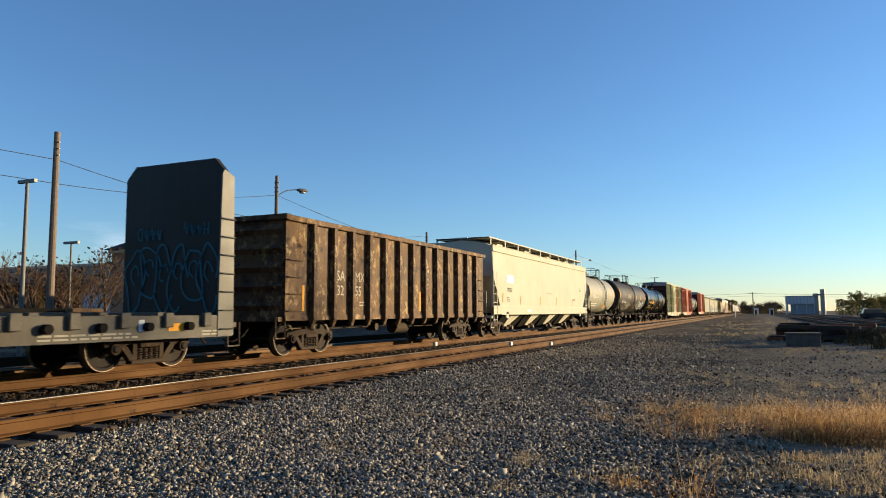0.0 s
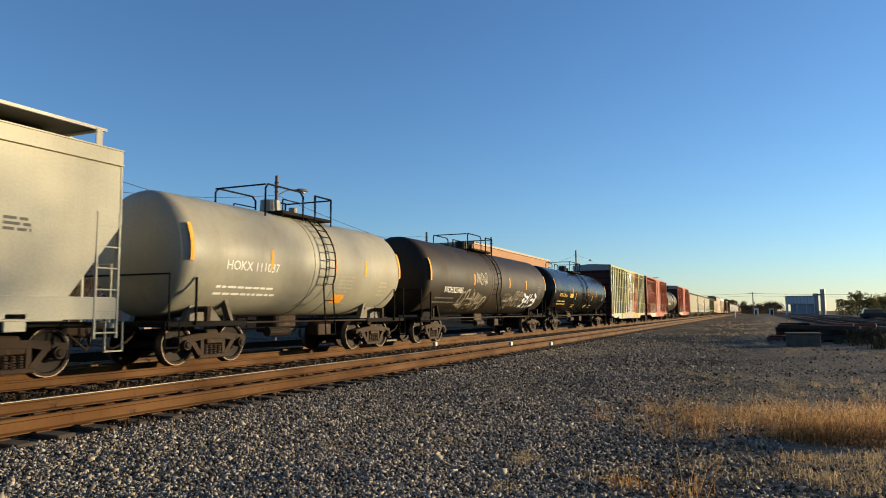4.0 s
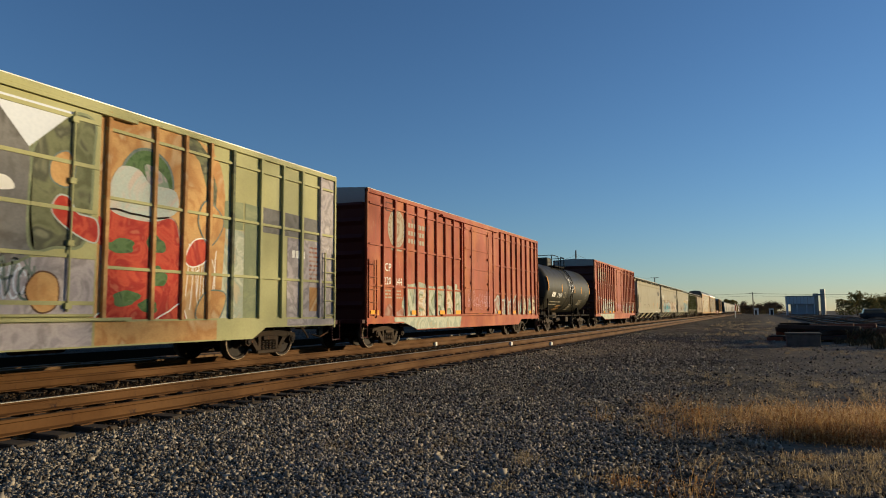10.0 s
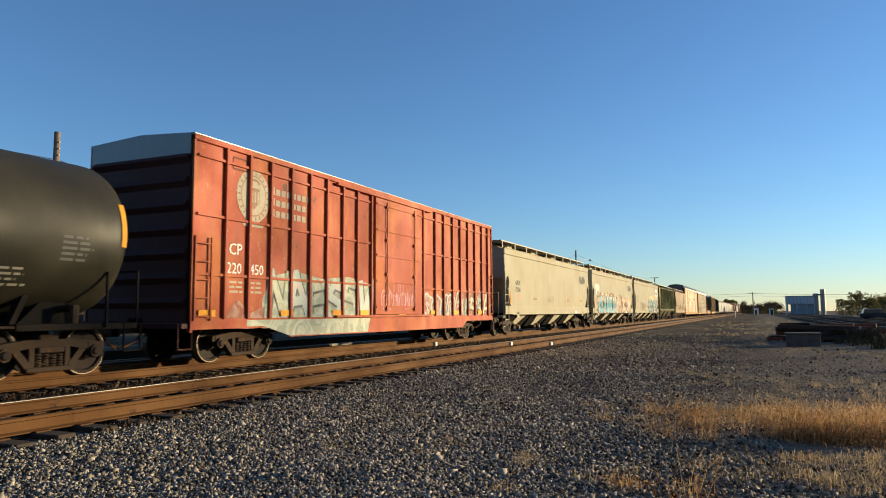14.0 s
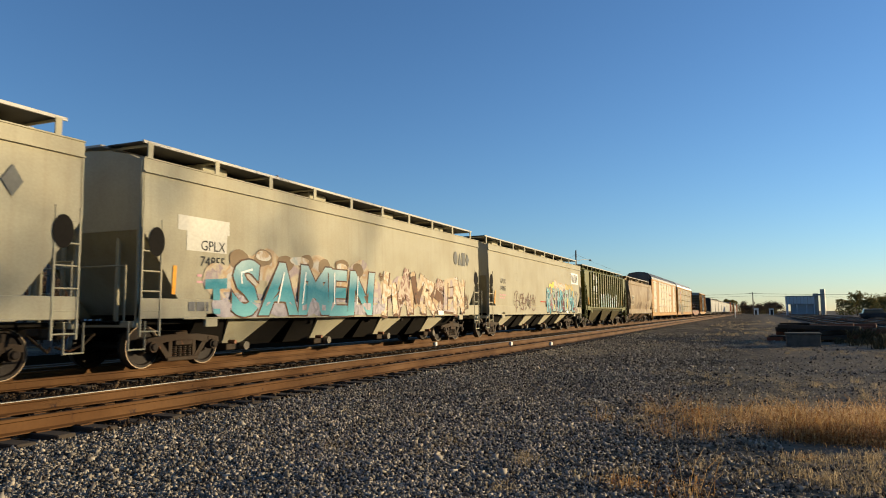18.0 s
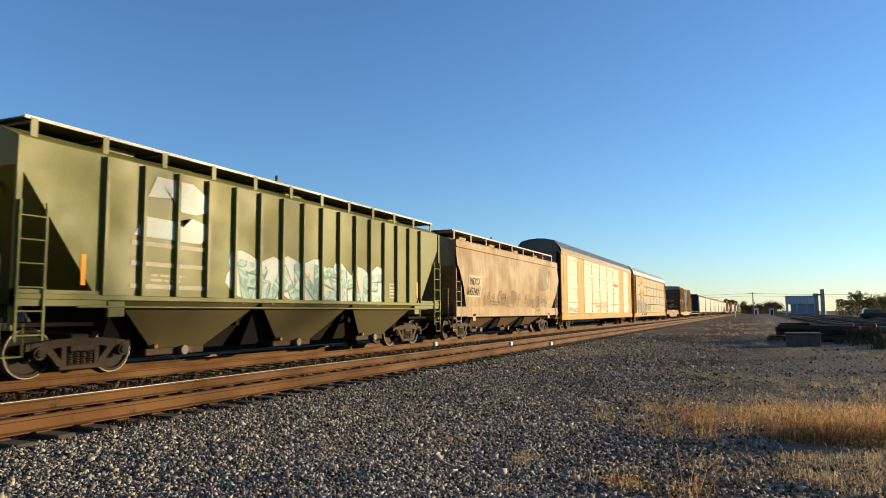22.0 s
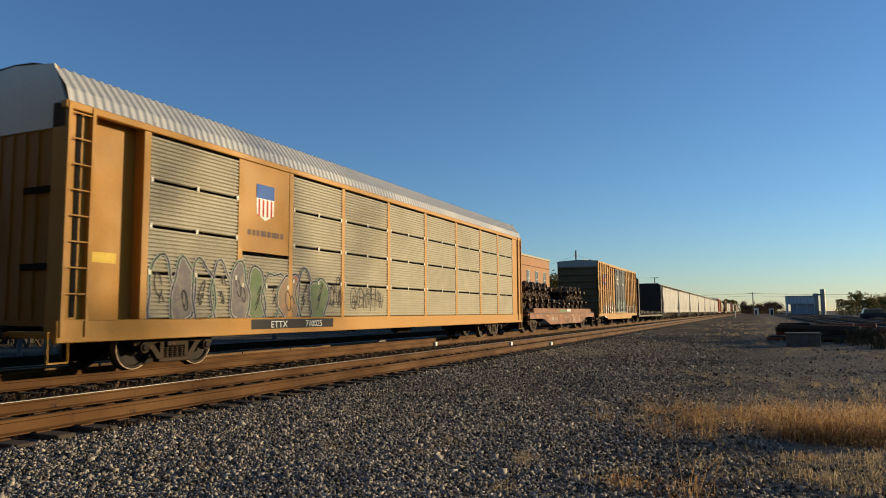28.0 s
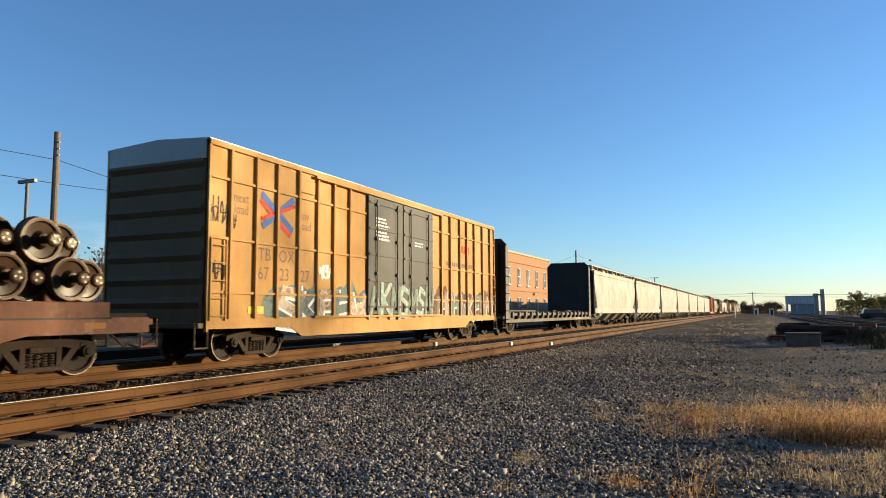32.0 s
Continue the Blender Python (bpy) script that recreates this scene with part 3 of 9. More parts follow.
def track_bed():
    """Oil-stained brown ballast under both tracks, darkened further to stand in for the train's shadow."""
    m, nt, p = base("stained_ballast")
    c = nt.nodes.new("ShaderNodeTexCoord")
    v = node(nt, "ShaderNodeTexVoronoi", Scale=16.0)
    nt.links.new(c.outputs["Object"], v.inputs["Vector"])
    sep = nt.nodes.new("ShaderNodeSeparateColor")
    nt.links.new(v.outputs["Color"], sep.inputs[0])
    stone = mixed(nt, sep.outputs[0], (0.018, 0.012, 0.008), (0.085, 0.052, 0.028))
    rust = ramp(nt, noise_tex(nt, 0.5, 5, (1, 0.25, 1), shift=4), 0.45, 0.7)
    nt.links.new(mixed(nt, math_node(nt, "MULTIPLY", rust, 0.6), stone, (0.075, 0.036, 0.014)), p.inputs["Base Color"])
    p.inputs["Roughness"].default_value, p.inputs["Specular IOR Level"].default_value = 0.95, 0.0
    b = node(nt, "ShaderNodeBump", Strength=0.9, Distance=0.04)
    nt.links.new(math_node(nt, "SUBTRACT", noise_tex(nt, 1.5, 5), v.outputs["Distance"]), b.inputs["Height"])
    nt.links.new(b.outputs[0], p.inputs["Normal"])
    verts, faces = [], []
    xs, ys = [-17.2 + 0.62 * i for i in range(17)], [-60, -3] + [0.8 * i for i in range(0, 90)] + [80, 120, 200, 400, 900]
    for y in ys:
        for x in xs:
            edge = 0.02 if -16.9 < x < -7.4 else -0.05
            near = max(0.0, 1 - abs(y - 15) / 60)
            verts.append((x, y, bed(x) + edge + 0.015 * near * noise.noise((x * 1.5, y * 1.3, 9.0))))
    n = len(xs)
    for j in range(len(ys) - 1):
        for i in range(n - 1):
            a = j * n + i
            faces.append((a, a + 1, a + n + 1, a + n))
    g = new("track_bed", raw_mesh("track_bed", verts, faces, "stained_ballast"))
    tagged(g, "oil-stained brown ballast under the tracks", "ground", kind="structure")


track_bed()

RAIL = [(-0.07, -0.178), (0.07, -0.178), (0.07, -0.166), (0.012, -0.148), (0.010, -0.048), (0.036, -0.036), (0.037, -0.010), (0.028, -0.002), (-0.028, -0.002), (-0.037, -0.010), (-0.036, -0.036), (-0.010, -0.048), (-0.012, -0.148), (-0.07, -0.166)]


def make_rail(track, x, y0, y1, worn=True):
    part("rail", prism(bmesh.new(), RAIL, "y", y0, y1), "rail_rust", track, "rusty steel rail", pose(x, 0, 0))
    if worn:
        part("rail_head", prism(bmesh.new(), [(-0.0375, -0.012), (0.0375, -0.012), (0.036, -0.004), (0.024, 0.001), (-0.024, 0.001), (-0.036, -0.004)], "y", y0, y1), "rail_head", track, "polished running surface", pose(x, 0, 0))


def make_track(name, x, y0, y1, label, worn=(True, True), tie_to=40.0, turn=0.0, spacing=0.53):
    t = tagged(new(name), label, "track", kind="structure")
    t.location = (x, 0, 0)
    t.rotation_euler[2] = radians(turn)
    make_rail(t, 0.7545, y0, y1, worn[0])
    make_rail(t, -0.7545, y0, y1, worn[1])
    rnd = random.Random(int(abs(x) * 10))
    tie = mesh_of("tie", boxed(-1.3, 1.3, -0.115, 0.115, -0.36, -0.186, 0.012))
    tie.materials.append(MATS["tie_wood"])
    plate = mesh_of("tie_plate", boxed(-0.16, 0.16, -0.09, 0.09, -0.19, -0.172))
    plate.materials.append(MATS["rail_rust"])
    y = y0
    rest = bmesh.new()
    while y < y1:
        if 1.0 < y < tie_to:
            ti = part("tie", tie, "", t, m=pose(rnd.uniform(-0.05, 0.05), y, rnd.uniform(-0.012, 0.008), 0, 0, rnd.uniform(-1.5, 1.5)))
            for sx in (0.7545, -0.7545):
                part("tie_plate", plate, "", ti, m=pose(sx, 0, 0))
        elif y < 160:
            block(rest, -1.3, 1.3, y - 0.115, y + 0.115, -0.36, -0.186)
        y += spacing
    if rest.faces:
        tagged(part("far_ties", rest, "tie_wood", t), kind="stuff")
    return t


make_track("near_track", NEAR_X, -40, 700, "near railway track with rust-brown rails on dark ties", (False, True))
make_track("train_track", TRAIN_X, -60, 900, "rusty railway track that carries the freight train", (False, False))

# ---------- rolling stock ----------
WHEEL_R = 0.457
WHEELSETS = []


def wheelset_mesh(name="wheelset", dish="wheel_steel", rim="wheel_rim", k=1.0, cap=0.075, edge=0.018, x=0.0):
    """Axle and both wheels, turned in one piece about the x axis."""
    R = WHEEL_R
    half = [(0.0, 0.085), (0.62, 0.085), (0.70, 0.13), (0.735, 0.17), (0.735, R - 0.10), (0.66, R - 0.07), (0.655, R + 0.018), (0.675, R + 0.026), (0.70, R + 0.004), (0.842, R - 0.004), (0.848, R - 0.006),
            (0.848, R - 0.006 - edge), (0.846, R - 0.075), (0.80, R - 0.10), (0.785, 0.19), (0.86, 0.14), (0.90, 0.125), (0.905, 0.078), (1.13, 0.078), (1.135, cap), (1.20, cap), (1.21, cap * 0.7), (1.21, 0.02)]
    prof = [(-a, r) for a, r in half[:0:-1]] + half
    n = 40
    bm = bmesh.new()
    rows = [[bm.verts.new((x + a, k * r * math.cos(6.28318 * i / n), k * r * math.sin(6.28318 * i / n))) for i in range(n)] for a, r in prof]
    for p, q in zip(rows, rows[1:]):
        for i in range(n):
            bm.faces.new((p[i], q[i], q[(i + 1) % n], p[(i + 1) % n]))
    bm.faces.new(rows[0])
    bm.faces.new(rows[-1][::-1])
    bmesh.ops.recalc_face_normals(bm, faces=bm.faces)
    me = mesh_of(name, bm)
    me.materials.append(MATS[dish])
    me.materials.append(MATS[rim])
    for poly in me.polygons:
        c = poly.center
        r = math.hypot(c.y, c.z) / k
        if r > R - 0.012 - edge and abs(c.x - x) > 0.69:
            poly.material_index = 1
    return me


def side_frame_mesh():
    """The cast side frame of a three-piece truck, with its spring nest and journal boxes."""
    bm = bmesh.new()
    top = [(-1.12, 0.50), (-1.10, 0.62), (-0.80, 0.66), (-0.45, 0.70), (0.45, 0.70), (0.80, 0.66), (1.10, 0.62), (1.12, 0.50), (0.72, 0.50), (0.40, 0.56), (-0.40, 0.56), (-0.72, 0.50)]
    prism(bm, top, "x", -0.08, 0.08)
    for s in (-1, 1):
        prism(bm, [(s * 0.74, 0.52), (s * 0.58, 0.52), (s * 0.32, 0.20), (s * 0.44, 0.16)], "x", -0.07, 0.07)
        prism(bm, [(s * 0.30, 0.20), (s * 0.40, 0.20), (s * 0.40, 0.60), (s * 0.30, 0.60)], "x", -0.06, 0.06)
        disc(bm, -0.02, 0.15, s * 0.889, WHEEL_R, 0.115, 14)
        disc(bm, 0.15, 0.17, s * 0.889, WHEEL_R, 0.075, 10)
        block(bm, -0.07, 0.09, s * 0.889 - 0.13, s * 0.889 + 0.13, WHEEL_R + 0.06, WHEEL_R + 0.17)
    block(bm, -0.09, 0.09, -0.46, 0.46, 0.13, 0.22, 0.015)
    for y in (-0.21, -0.07, 0.07, 0.21):
        for k in range(5):
            disc_z = 0.245 + k * 0.045
            bmesh.ops.create_cone(bm, cap_ends=True, segments=10, radius1=0.062, radius2=0.062, depth=0.028, matrix=Matrix.Translation((0.02, y, disc_z)))
    block(bm, -0.10, 0.11, -0.26, 0.26, 0.46, 0.58, 0.02)
    me = mesh_of("side_frame", bm)
    me.materials.append(MATS["truck_steel"])
    return me


WHEEL_ME, FRAME_ME = wheelset_mesh(), side_frame_mesh()
_b = boxed(-1.05, 1.05, -0.2, 0.2, 0.46, 0.78, 0.03)
block(_b, -0.25, 0.25, -0.25, 0.25, 0.74, 0.84)
rod(_b, (-0.9, 0.42, 0.32), (0.9, 0.42, 0.32), 0.04)
rod(_b, (-0.9, -0.42, 0.32), (0.9, -0.42, 0.32), 0.04)
BOLSTER_ME = mesh_of("truck", _b)
BOLSTER_ME.materials.append(MATS["truck_steel"])


def make_truck(car, y):
    t = part("truck", BOLSTER_ME, "", car, "rusty cast steel truck", pose(0, y, 0))
    part("side_frame", FRAME_ME, "", t, m=pose(1.02, 0, 0))
    part("side_frame", FRAME_ME, "", t, m=pose(-1.02, 0, 0, 0, 0, 180))
    for s in (-0.889, 0.889):
        w = part("wheelset", WHEEL_ME, "", t, "steel wheels with bright worn rims", pose(0, s, WHEEL_R))
        WHEELSETS.append((w, s))
    return t


def coupler(car, end, reach):
    """A knuckle coupler with its air hose; end is +1 or -1."""
    bm = bmesh.new()
    y0, y1 = sorted((reach - 1.0, reach - 0.12))
    block(bm, -0.11, 0.11, end * y0, end * y1, 0.72, 0.95, 0.02)
    block(bm, -0.17, 0.15, end * (reach - 0.30), end * (reach + 0.02), 0.66, 1.0, 0.04)
    pipe(bm, [(0.35, end * (reach - 0.7), 0.75), (0.36, end * (reach - 0.45), 0.55), (0.25, end * (reach - 0.2), 0.42), (0.08, end * (reach - 0.02), 0.5)], 0.025)
    part("coupler", bm, "truck_steel", car, "rusty steel coupler with an air hose")


def new_car(name, y16, half, label, category, truck_at, reach):
    car = tagged(new(name), label, category, "freight train cars")
    car.empty_display_size = 0.5
    car.location = (TRAIN_X, y16, 0)
    CARS.append((car, y16))
    for s in (-1, 1):
        make_truck(car, s * truck_at)
        coupler(car, s, reach)
    return car


CARS = []


def ladder(car, x, y0, y1, z0, z1, step=0.42, material="black_steel", r=0.016, out=0.07, rails=True, name="ladder"):
    """A ladder flat on a side at x: rungs from y0 to y1."""
    if not rails:
        z = z0 + 0.1
        while z < z1:
            bm = rod(bmesh.new(), (x + out, y0, z), (x + out, y1, z), r)
            rod(bm, (x - 0.02, y0, z), (x + out, y0, z), r)
            rod(bm, (x - 0.02, y1, z), (x + out, y1, z), r)
            part("grab_iron", bm, material, car)
            z += step
        return None
    bm = bmesh.new()
    if rails:
        for y in (y0, y1):
            block(bm, x + out - 0.02, x + out + 0.02, y - 0.02, y + 0.02, z0, z1)
    z = z0 + 0.1
    while z < z1:
        rod(bm, (x + out, y0, z), (x + out, y1, z), r)
        if not rails:
            rod(bm, (x, y0, z), (x + out, y0, z), r)
            rod(bm, (x, y1, z), (x + out, y1, z), r)
        z += step
    return part(name, bm, material, car)


def end_platform(car, end, y, half_w, z, material, steps=True):
    bm = bmesh.new()
    block(bm, -half_w, half_w, end * y - 0.1, end * y + 0.1, z - 0.12, z, 0.01)
    part("end_sill", bm, material, car)
    for s in (-1, 1):
        bm = bmesh.new()
        pipe(bm, [(s * half_w, end * y - 0.2, z), (s * half_w, end * y - 0.2, z - 0.55), (s * half_w, end * y + 0.2, z - 0.55), (s * half_w, end * y + 0.2, z)], 0.018)
        part("step", bm, material, car)


def underframe(car, half, material="black_steel", z=0.95, low=0.0):
    bm = bmesh.new()
    block(bm, -0.22, 0.22, -half, half, 0.72, z)
    for y in (-half * 0.3, half * 0.05, half * 0.3):
        block(bm, -1.2, 1.2, y - 0.06, y + 0.06, z - 0.14, z)
    block(bm, -0.3, 0.3, -half * low, half * low, 0.42, 0.74) if low else None
    part("centre_sill", bm, material, car)
    bm = bmesh.new()
    m = Matrix.Translation((0.55, half * 0.12, 0.62)) @ Matrix.Rotation(radians(90), 4, "X")
    bmesh.ops.create_cone(bm, cap_ends=True, segments=14, radius1=0.2, radius2=0.2, depth=1.0, matrix=m)
    part("air_tank", bm, "truck_steel", car)
    bm = bmesh.new()
    disc(bm, 0.4, 0.75, -half * 0.15, 0.68, 0.13, 12)
    part("brake_cylinder", bm, "truck_steel", car)
    part("brake_rod", rod(bmesh.new(), (0.55, -half * 0.6, 0.68), (0.55, -half * 0.15, 0.68), 0.018), "truck_steel", car)
    part("brake_rod", rod(bmesh.new(), (0.5, half * 0.55, 0.64), (0.5, half * 0.1, 0.64), 0.018), "truck_steel", car)


def boxcar(y0, y1, label, side, end, roof, door, ribs, doors, z0=0.74, z1=5.06, hw=1.55, name="boxcar", rib_mat=None, girts=(), plate_at=None, sill_drop=0.3, rib_mats=()):
    """A high boxcar: walls with outside posts, doors on rails, corrugated ends, and a ridged roof."""
    half, y16 = (y1 - y0) / 2, (y0 + y1) / 2
    car = new_car(name, y16, half, label, "boxcar", half - 2.35, half + 0.78)
    underframe(car, half, z=1.05)
    rib_mat = rib_mat or side
    for s in (-1, 1):
        part("side_wall", boxed(s * hw, s * (hw - 0.06), -half, half, z0 + 0.28, z1), side, car)
        # deep sill between the trucks
        q = half - 3.6
        part("side_sill", prism(bmesh.new(), [(-half, z0 + 0.06), (-q - 0.5, z0 + 0.06), (-q, z0 - sill_drop + 0.1), (q, z0 - sill_drop + 0.1), (q + 0.5, z0 + 0.06), (half, z0 + 0.06), (half, z0 + 0.30), (-half, z0 + 0.30)], "x", s * (hw - 0.05), s * (hw + 0.035)), side, car)
        part("top_chord", boxed(s * (hw - 0.02), s * (hw + 0.06), -half, half, z1 - 0.10, z1 + 0.03, 0.01), side, car)
        for a in (-half, half):
            part("corner_post", boxed(s * (hw - 0.04), s * (hw + 0.05), a - 0.06 * (1 if a > 0 else -1), a, z0, z1), side, car)
    rib = mesh_of("rib", boxed(0, 0.085, -0.045, 0.045, z0 + 0.28, z1 - 0.09, 0.008))
    rib.materials.append(MATS[rib_mat])
    for y in ribs:
        mine = rib
        for a, b, material in rib_mats:
            if a <= y <= b:
                mine = rib.copy()
                mine.materials[0] = MATS[material]
        part("rib", mine, "", car, m=pose(hw, y, 0))
        part("rib", rib, "", car, m=pose(-hw, y, 0, 0, 0, 180))
    for g in girts:
        z, ga, gb = g
        part("girt", boxed(hw, hw + 0.05, ga, gb, z - 0.03, z + 0.03), rib_mat, car)
    for s in (-1, 1):
        bm = bmesh.new()
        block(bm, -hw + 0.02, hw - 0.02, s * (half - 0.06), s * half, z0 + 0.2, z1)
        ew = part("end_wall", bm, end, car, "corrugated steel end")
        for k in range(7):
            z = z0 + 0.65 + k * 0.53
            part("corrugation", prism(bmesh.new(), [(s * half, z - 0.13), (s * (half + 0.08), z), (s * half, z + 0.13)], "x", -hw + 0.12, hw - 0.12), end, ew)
        if plate_at:
            part("end_panel", boxed(-hw + 0.04, hw - 0.04, s * half, s * (half + 0.03), z1 - 0.42, z1 + 0.02), plate_at, car, "unpainted top band of the end")
        end_platform(car, s, half + 0.1, hw, z0 + 0.2, end)
    bm = prism(bmesh.new(), [(-hw - 0.05, z1 + 0.02), (hw + 0.05, z1 + 0.02), (hw + 0.05, z1 + 0.05), (0, z1 + 0.15), (-hw - 0.05, z1 + 0.05)], "y", -half, half)
    y = -half + 0.5
    while y < half:
        block(bm, -hw + 0.1, hw - 0.1, y - 0.03, y + 0.03, z1 + 0.03, z1 + 0.10)
        y += 1.1
    part("roof", bm, roof, car)
    for a, b in doors:
        d = part("door", boxed(hw + 0.02, hw + 0.09, a, b, z0 + 0.36, z1 - 0.20, 0.012), door, car, "sliding steel door")
        bm = bmesh.new()
        for k in range(5):
            z = z0 + 0.6 + k * (z1 - z0 - 1.0) / 4
            block(bm, hw + 0.085, hw + 0.12, a + 0.05, b - 0.05, z - 0.035, z + 0.035)
        part("stiffener", bm, door, d)
        for y in (a + (b - a) * 0.2, a + (b - a) * 0.8):
            bm = bmesh.new()
            rod(bm, (hw + 0.14, y, z0 + 0.45), (hw + 0.14, y, z1 - 0.3), 0.022)
            for k in range(4):
                z = z0 + 0.55 + k * (z1 - z0 - 1.0) / 3
                block(bm, hw + 0.1, hw + 0.17, y - 0.06, y + 0.06, z - 0.05, z + 0.05)
            part("lock_rod", bm, door, d)
    if doors:
        a, b = min(d[0] for d in doors) - 0.4, max(d[1] for d in doors) + 0.4
        w = (b - a) * 0.45
        part("door_track", boxed(hw + 0.03, hw + 0.14, a - w, b + 0.4, z1 - 0.19, z1 - 0.12), side, car)
        part("door_track", boxed(hw + 0.03, hw + 0.13, a - w, b + 0.4, z0 + 0.28, z0 + 0.34), side, car)
    for s in (-1, 1):
        e = s * half
        ladder(car, hw, *sorted((e - s * 0.08, e - s * 0.58)), z0 + 0.25, z0 + 2.1, 0.40, side, name="ladder")
    return car


def hopper(y0, y1, label, body, bay, bays=4, z_sill=1.22, z_eave=4.24, z_roof=4.55, hw=1.58, name="covered_hopper", cut=(1.6, 1.2), round_side=0.10, ribs=0, rack="walkway", oval=True, posts=10, end_mat=None, pitch=0.0, panel=(0.87, 0.34)):
    """A covered hopper: bulged or ribbed sides, sloped ends, outlet bays below, a roof walkway and end ladders."""
    half, y16 = (y1 - y0) / 2, (y0 + y1) / 2
    car = new_car(name, y16, half, label, "hopper car", half - 1.75, half + 0.62)
    underframe(car, half, z=1.0, low=0.66)
    end_mat = end_mat or body
    zs = z_sill
    rise, run_in = cut
    slope = rise - 0.2
    b = round_side
    profile = [(hw - 0.05, zs), (hw + 0.0 * b, zs + 0.35), (hw + 0.35 * b, zs + 1.1), (hw + 0.4 * b, zs + 1.7), (hw + 0.1 * b, z_eave - 0.25), (hw - 0.07, z_eave), (hw - 0.40, z_eave + 0.14), (hw - 0.95, z_roof - 0.05), (0.0, z_roof)]
    if ribs:
        profile = [(hw - 0.04, zs), (hw - 0.04, z_eave - 0.02), (hw - 0.05, z_eave), (hw - 0.55, z_eave + 0.22), (0.0, z_roof)]
    ring = profile + [(-x, z) for x, z in profile[-2::-1]]
    bm = bmesh.new()
    stations = [-half + 0.02, -half + 0.6, -half * 0.5, 0, half * 0.5, half - 0.6, half - 0.02]
    rows = [[bm.verts.new((x, y, z)) for x, z in ring] for y in stations]
    for p, q in zip(rows, rows[1:]):
        for i in range(len(ring) - 1):
            bm.faces.new((p[i], p[i + 1], q[i + 1], q[i]))
    # the body shell stops at the slope sheets: lower corners at both ends are open
    bmesh.ops.recalc_face_normals(bm, faces=bm.faces)
    for sg in (-1, 1):
        bmesh.ops.bisect_plane(bm, geom=bm.verts[:] + bm.edges[:] + bm.faces[:], plane_co=(0, sg * (half - 0.05), zs + rise), plane_no=Vector((0, sg * rise, -run_in)).normalized(), clear_outer=True)
    shell = part("body", bm, body, car, "curved steel hopper body" if not ribs else "ribbed steel hopper body")
    if not ribs:
        for poly in shell.data.polygons:
            poly.use_smooth = True
    for s in (-1, 1):
        # upper end wall and the slope sheet below it
        e = s * (half - 0.06)
        top = [(x, z) for x, z in ring if z >= zs + slope]
        z_cut = zs + slope + 0.2
        bm = bmesh.new()
        outline = [(hw - 0.04, z_cut)] + [(x, z) for x, z in ring if z > z_cut] + [(-hw + 0.04, z_cut)]
        prism(bm, outline, "y", e - 0.02, e + 0.02)
        part("end_wall", bm, end_mat, car)
        bm = bmesh.new()
        prism(bm, [(e, z_cut), (s * (half - run_in - 0.25), zs - 0.1), (s * (half - run_in - 0.31), zs - 0.1), (e - s * 0.06, z_cut)], "x", -hw + 0.05, hw - 0.05)
        part("slope_sheet", bm, end_mat, car)
        for sx in (-1, 1):
            bm = bmesh.new()
            xx = sx * (hw - 0.03)
            block(bm, xx - 0.03, xx + 0.03, *sorted((s * half, s * (half - 0.10))), 0.98, z_eave - 0.02)
            block(bm, xx - 0.03, xx + 0.03, *sorted((s * half, s * (half - 1.9))), zs - 0.16, zs + 0.12)
            part("corner_post", bm, body, car)
        bm = bmesh.new()
        block(bm, -1.2, 1.2, *sorted((s * (half + 0.05), s * (half - 1.9))), 0.93, 1.0)
        part("end_platform", bm, "black_steel", car)
        bm = bmesh.new()
        for x in (-0.8, 0.8):
            rod(bm, (x, s * (half - 0.2), 1.0), (x, s * (half - 0.2), z_cut), 0.05)
        pipe(bm, [(-1.3, s * (half + 0.05), 1.0), (-1.3, s * (half + 0.05), 2.1), (1.3, s * (half + 0.05), 2.1), (1.3, s * (half + 0.05), 1.0)], 0.02)
        part("end_brace", bm, end_mat, car)
        end_platform(car, s, half - 0.05, hw - 0.04, 1.0, body)
        y_in = half - 0.55
        ladder(car, hw - 0.04, *sorted((s * (half - 0.06), s * y_in)), 0.7, min(3.05, zs + slope + 0.75), 0.40, body)
        ladder(car, -hw - 0.06, *sorted((s * (half - 0.06), s * y_in)), 0.7, min(3.05, zs + slope + 0.75), 0.40, body)
    for s in (-1, 1):
        if ribs:
            part("side_sill", boxed(s * (hw - 0.09), s * (hw + 0.02), -half + 0.05, half - 0.05, zs - 0.05, zs + 0.05, 0.012), body, car)
            continue
        part("side_sill", boxed(s * (hw - 0.09), s * (hw + 0.035), -half + 0.05, half - 0.05, zs - 0.17, zs + 0.24, 0.012), body, car, "deep side sill")
        lip = hw + 0.1 * b
        part("eave_plate", prism(bmesh.new(), [(s * x, z) for x, z in ((hw - 0.10, z_eave - 0.265), (lip + 0.06, z_eave - 0.265), (lip + 0.06, z_eave - 0.235), (lip + 0.022, z_eave - 0.23), (lip + 0.022, z_eave + 0.015), (lip + 0.045, z_eave + 0.02), (lip + 0.045, z_eave + 0.045), (hw - 0.10, z_eave + 0.045))], "y", -half + 0.03, half - 0.03), body, car, "flanged plate under the eave")
    # outlet bays: slope sheets coloured black for the shade inside, with a sloped outer panel and gate gear
    pitch = pitch or (3.69 if bays == 4 else 4.0)
    wide, foot = panel
    lip_x, foot_x = (hw - 0.04, 1.0) if ribs else (hw - 0.13, 0.72)
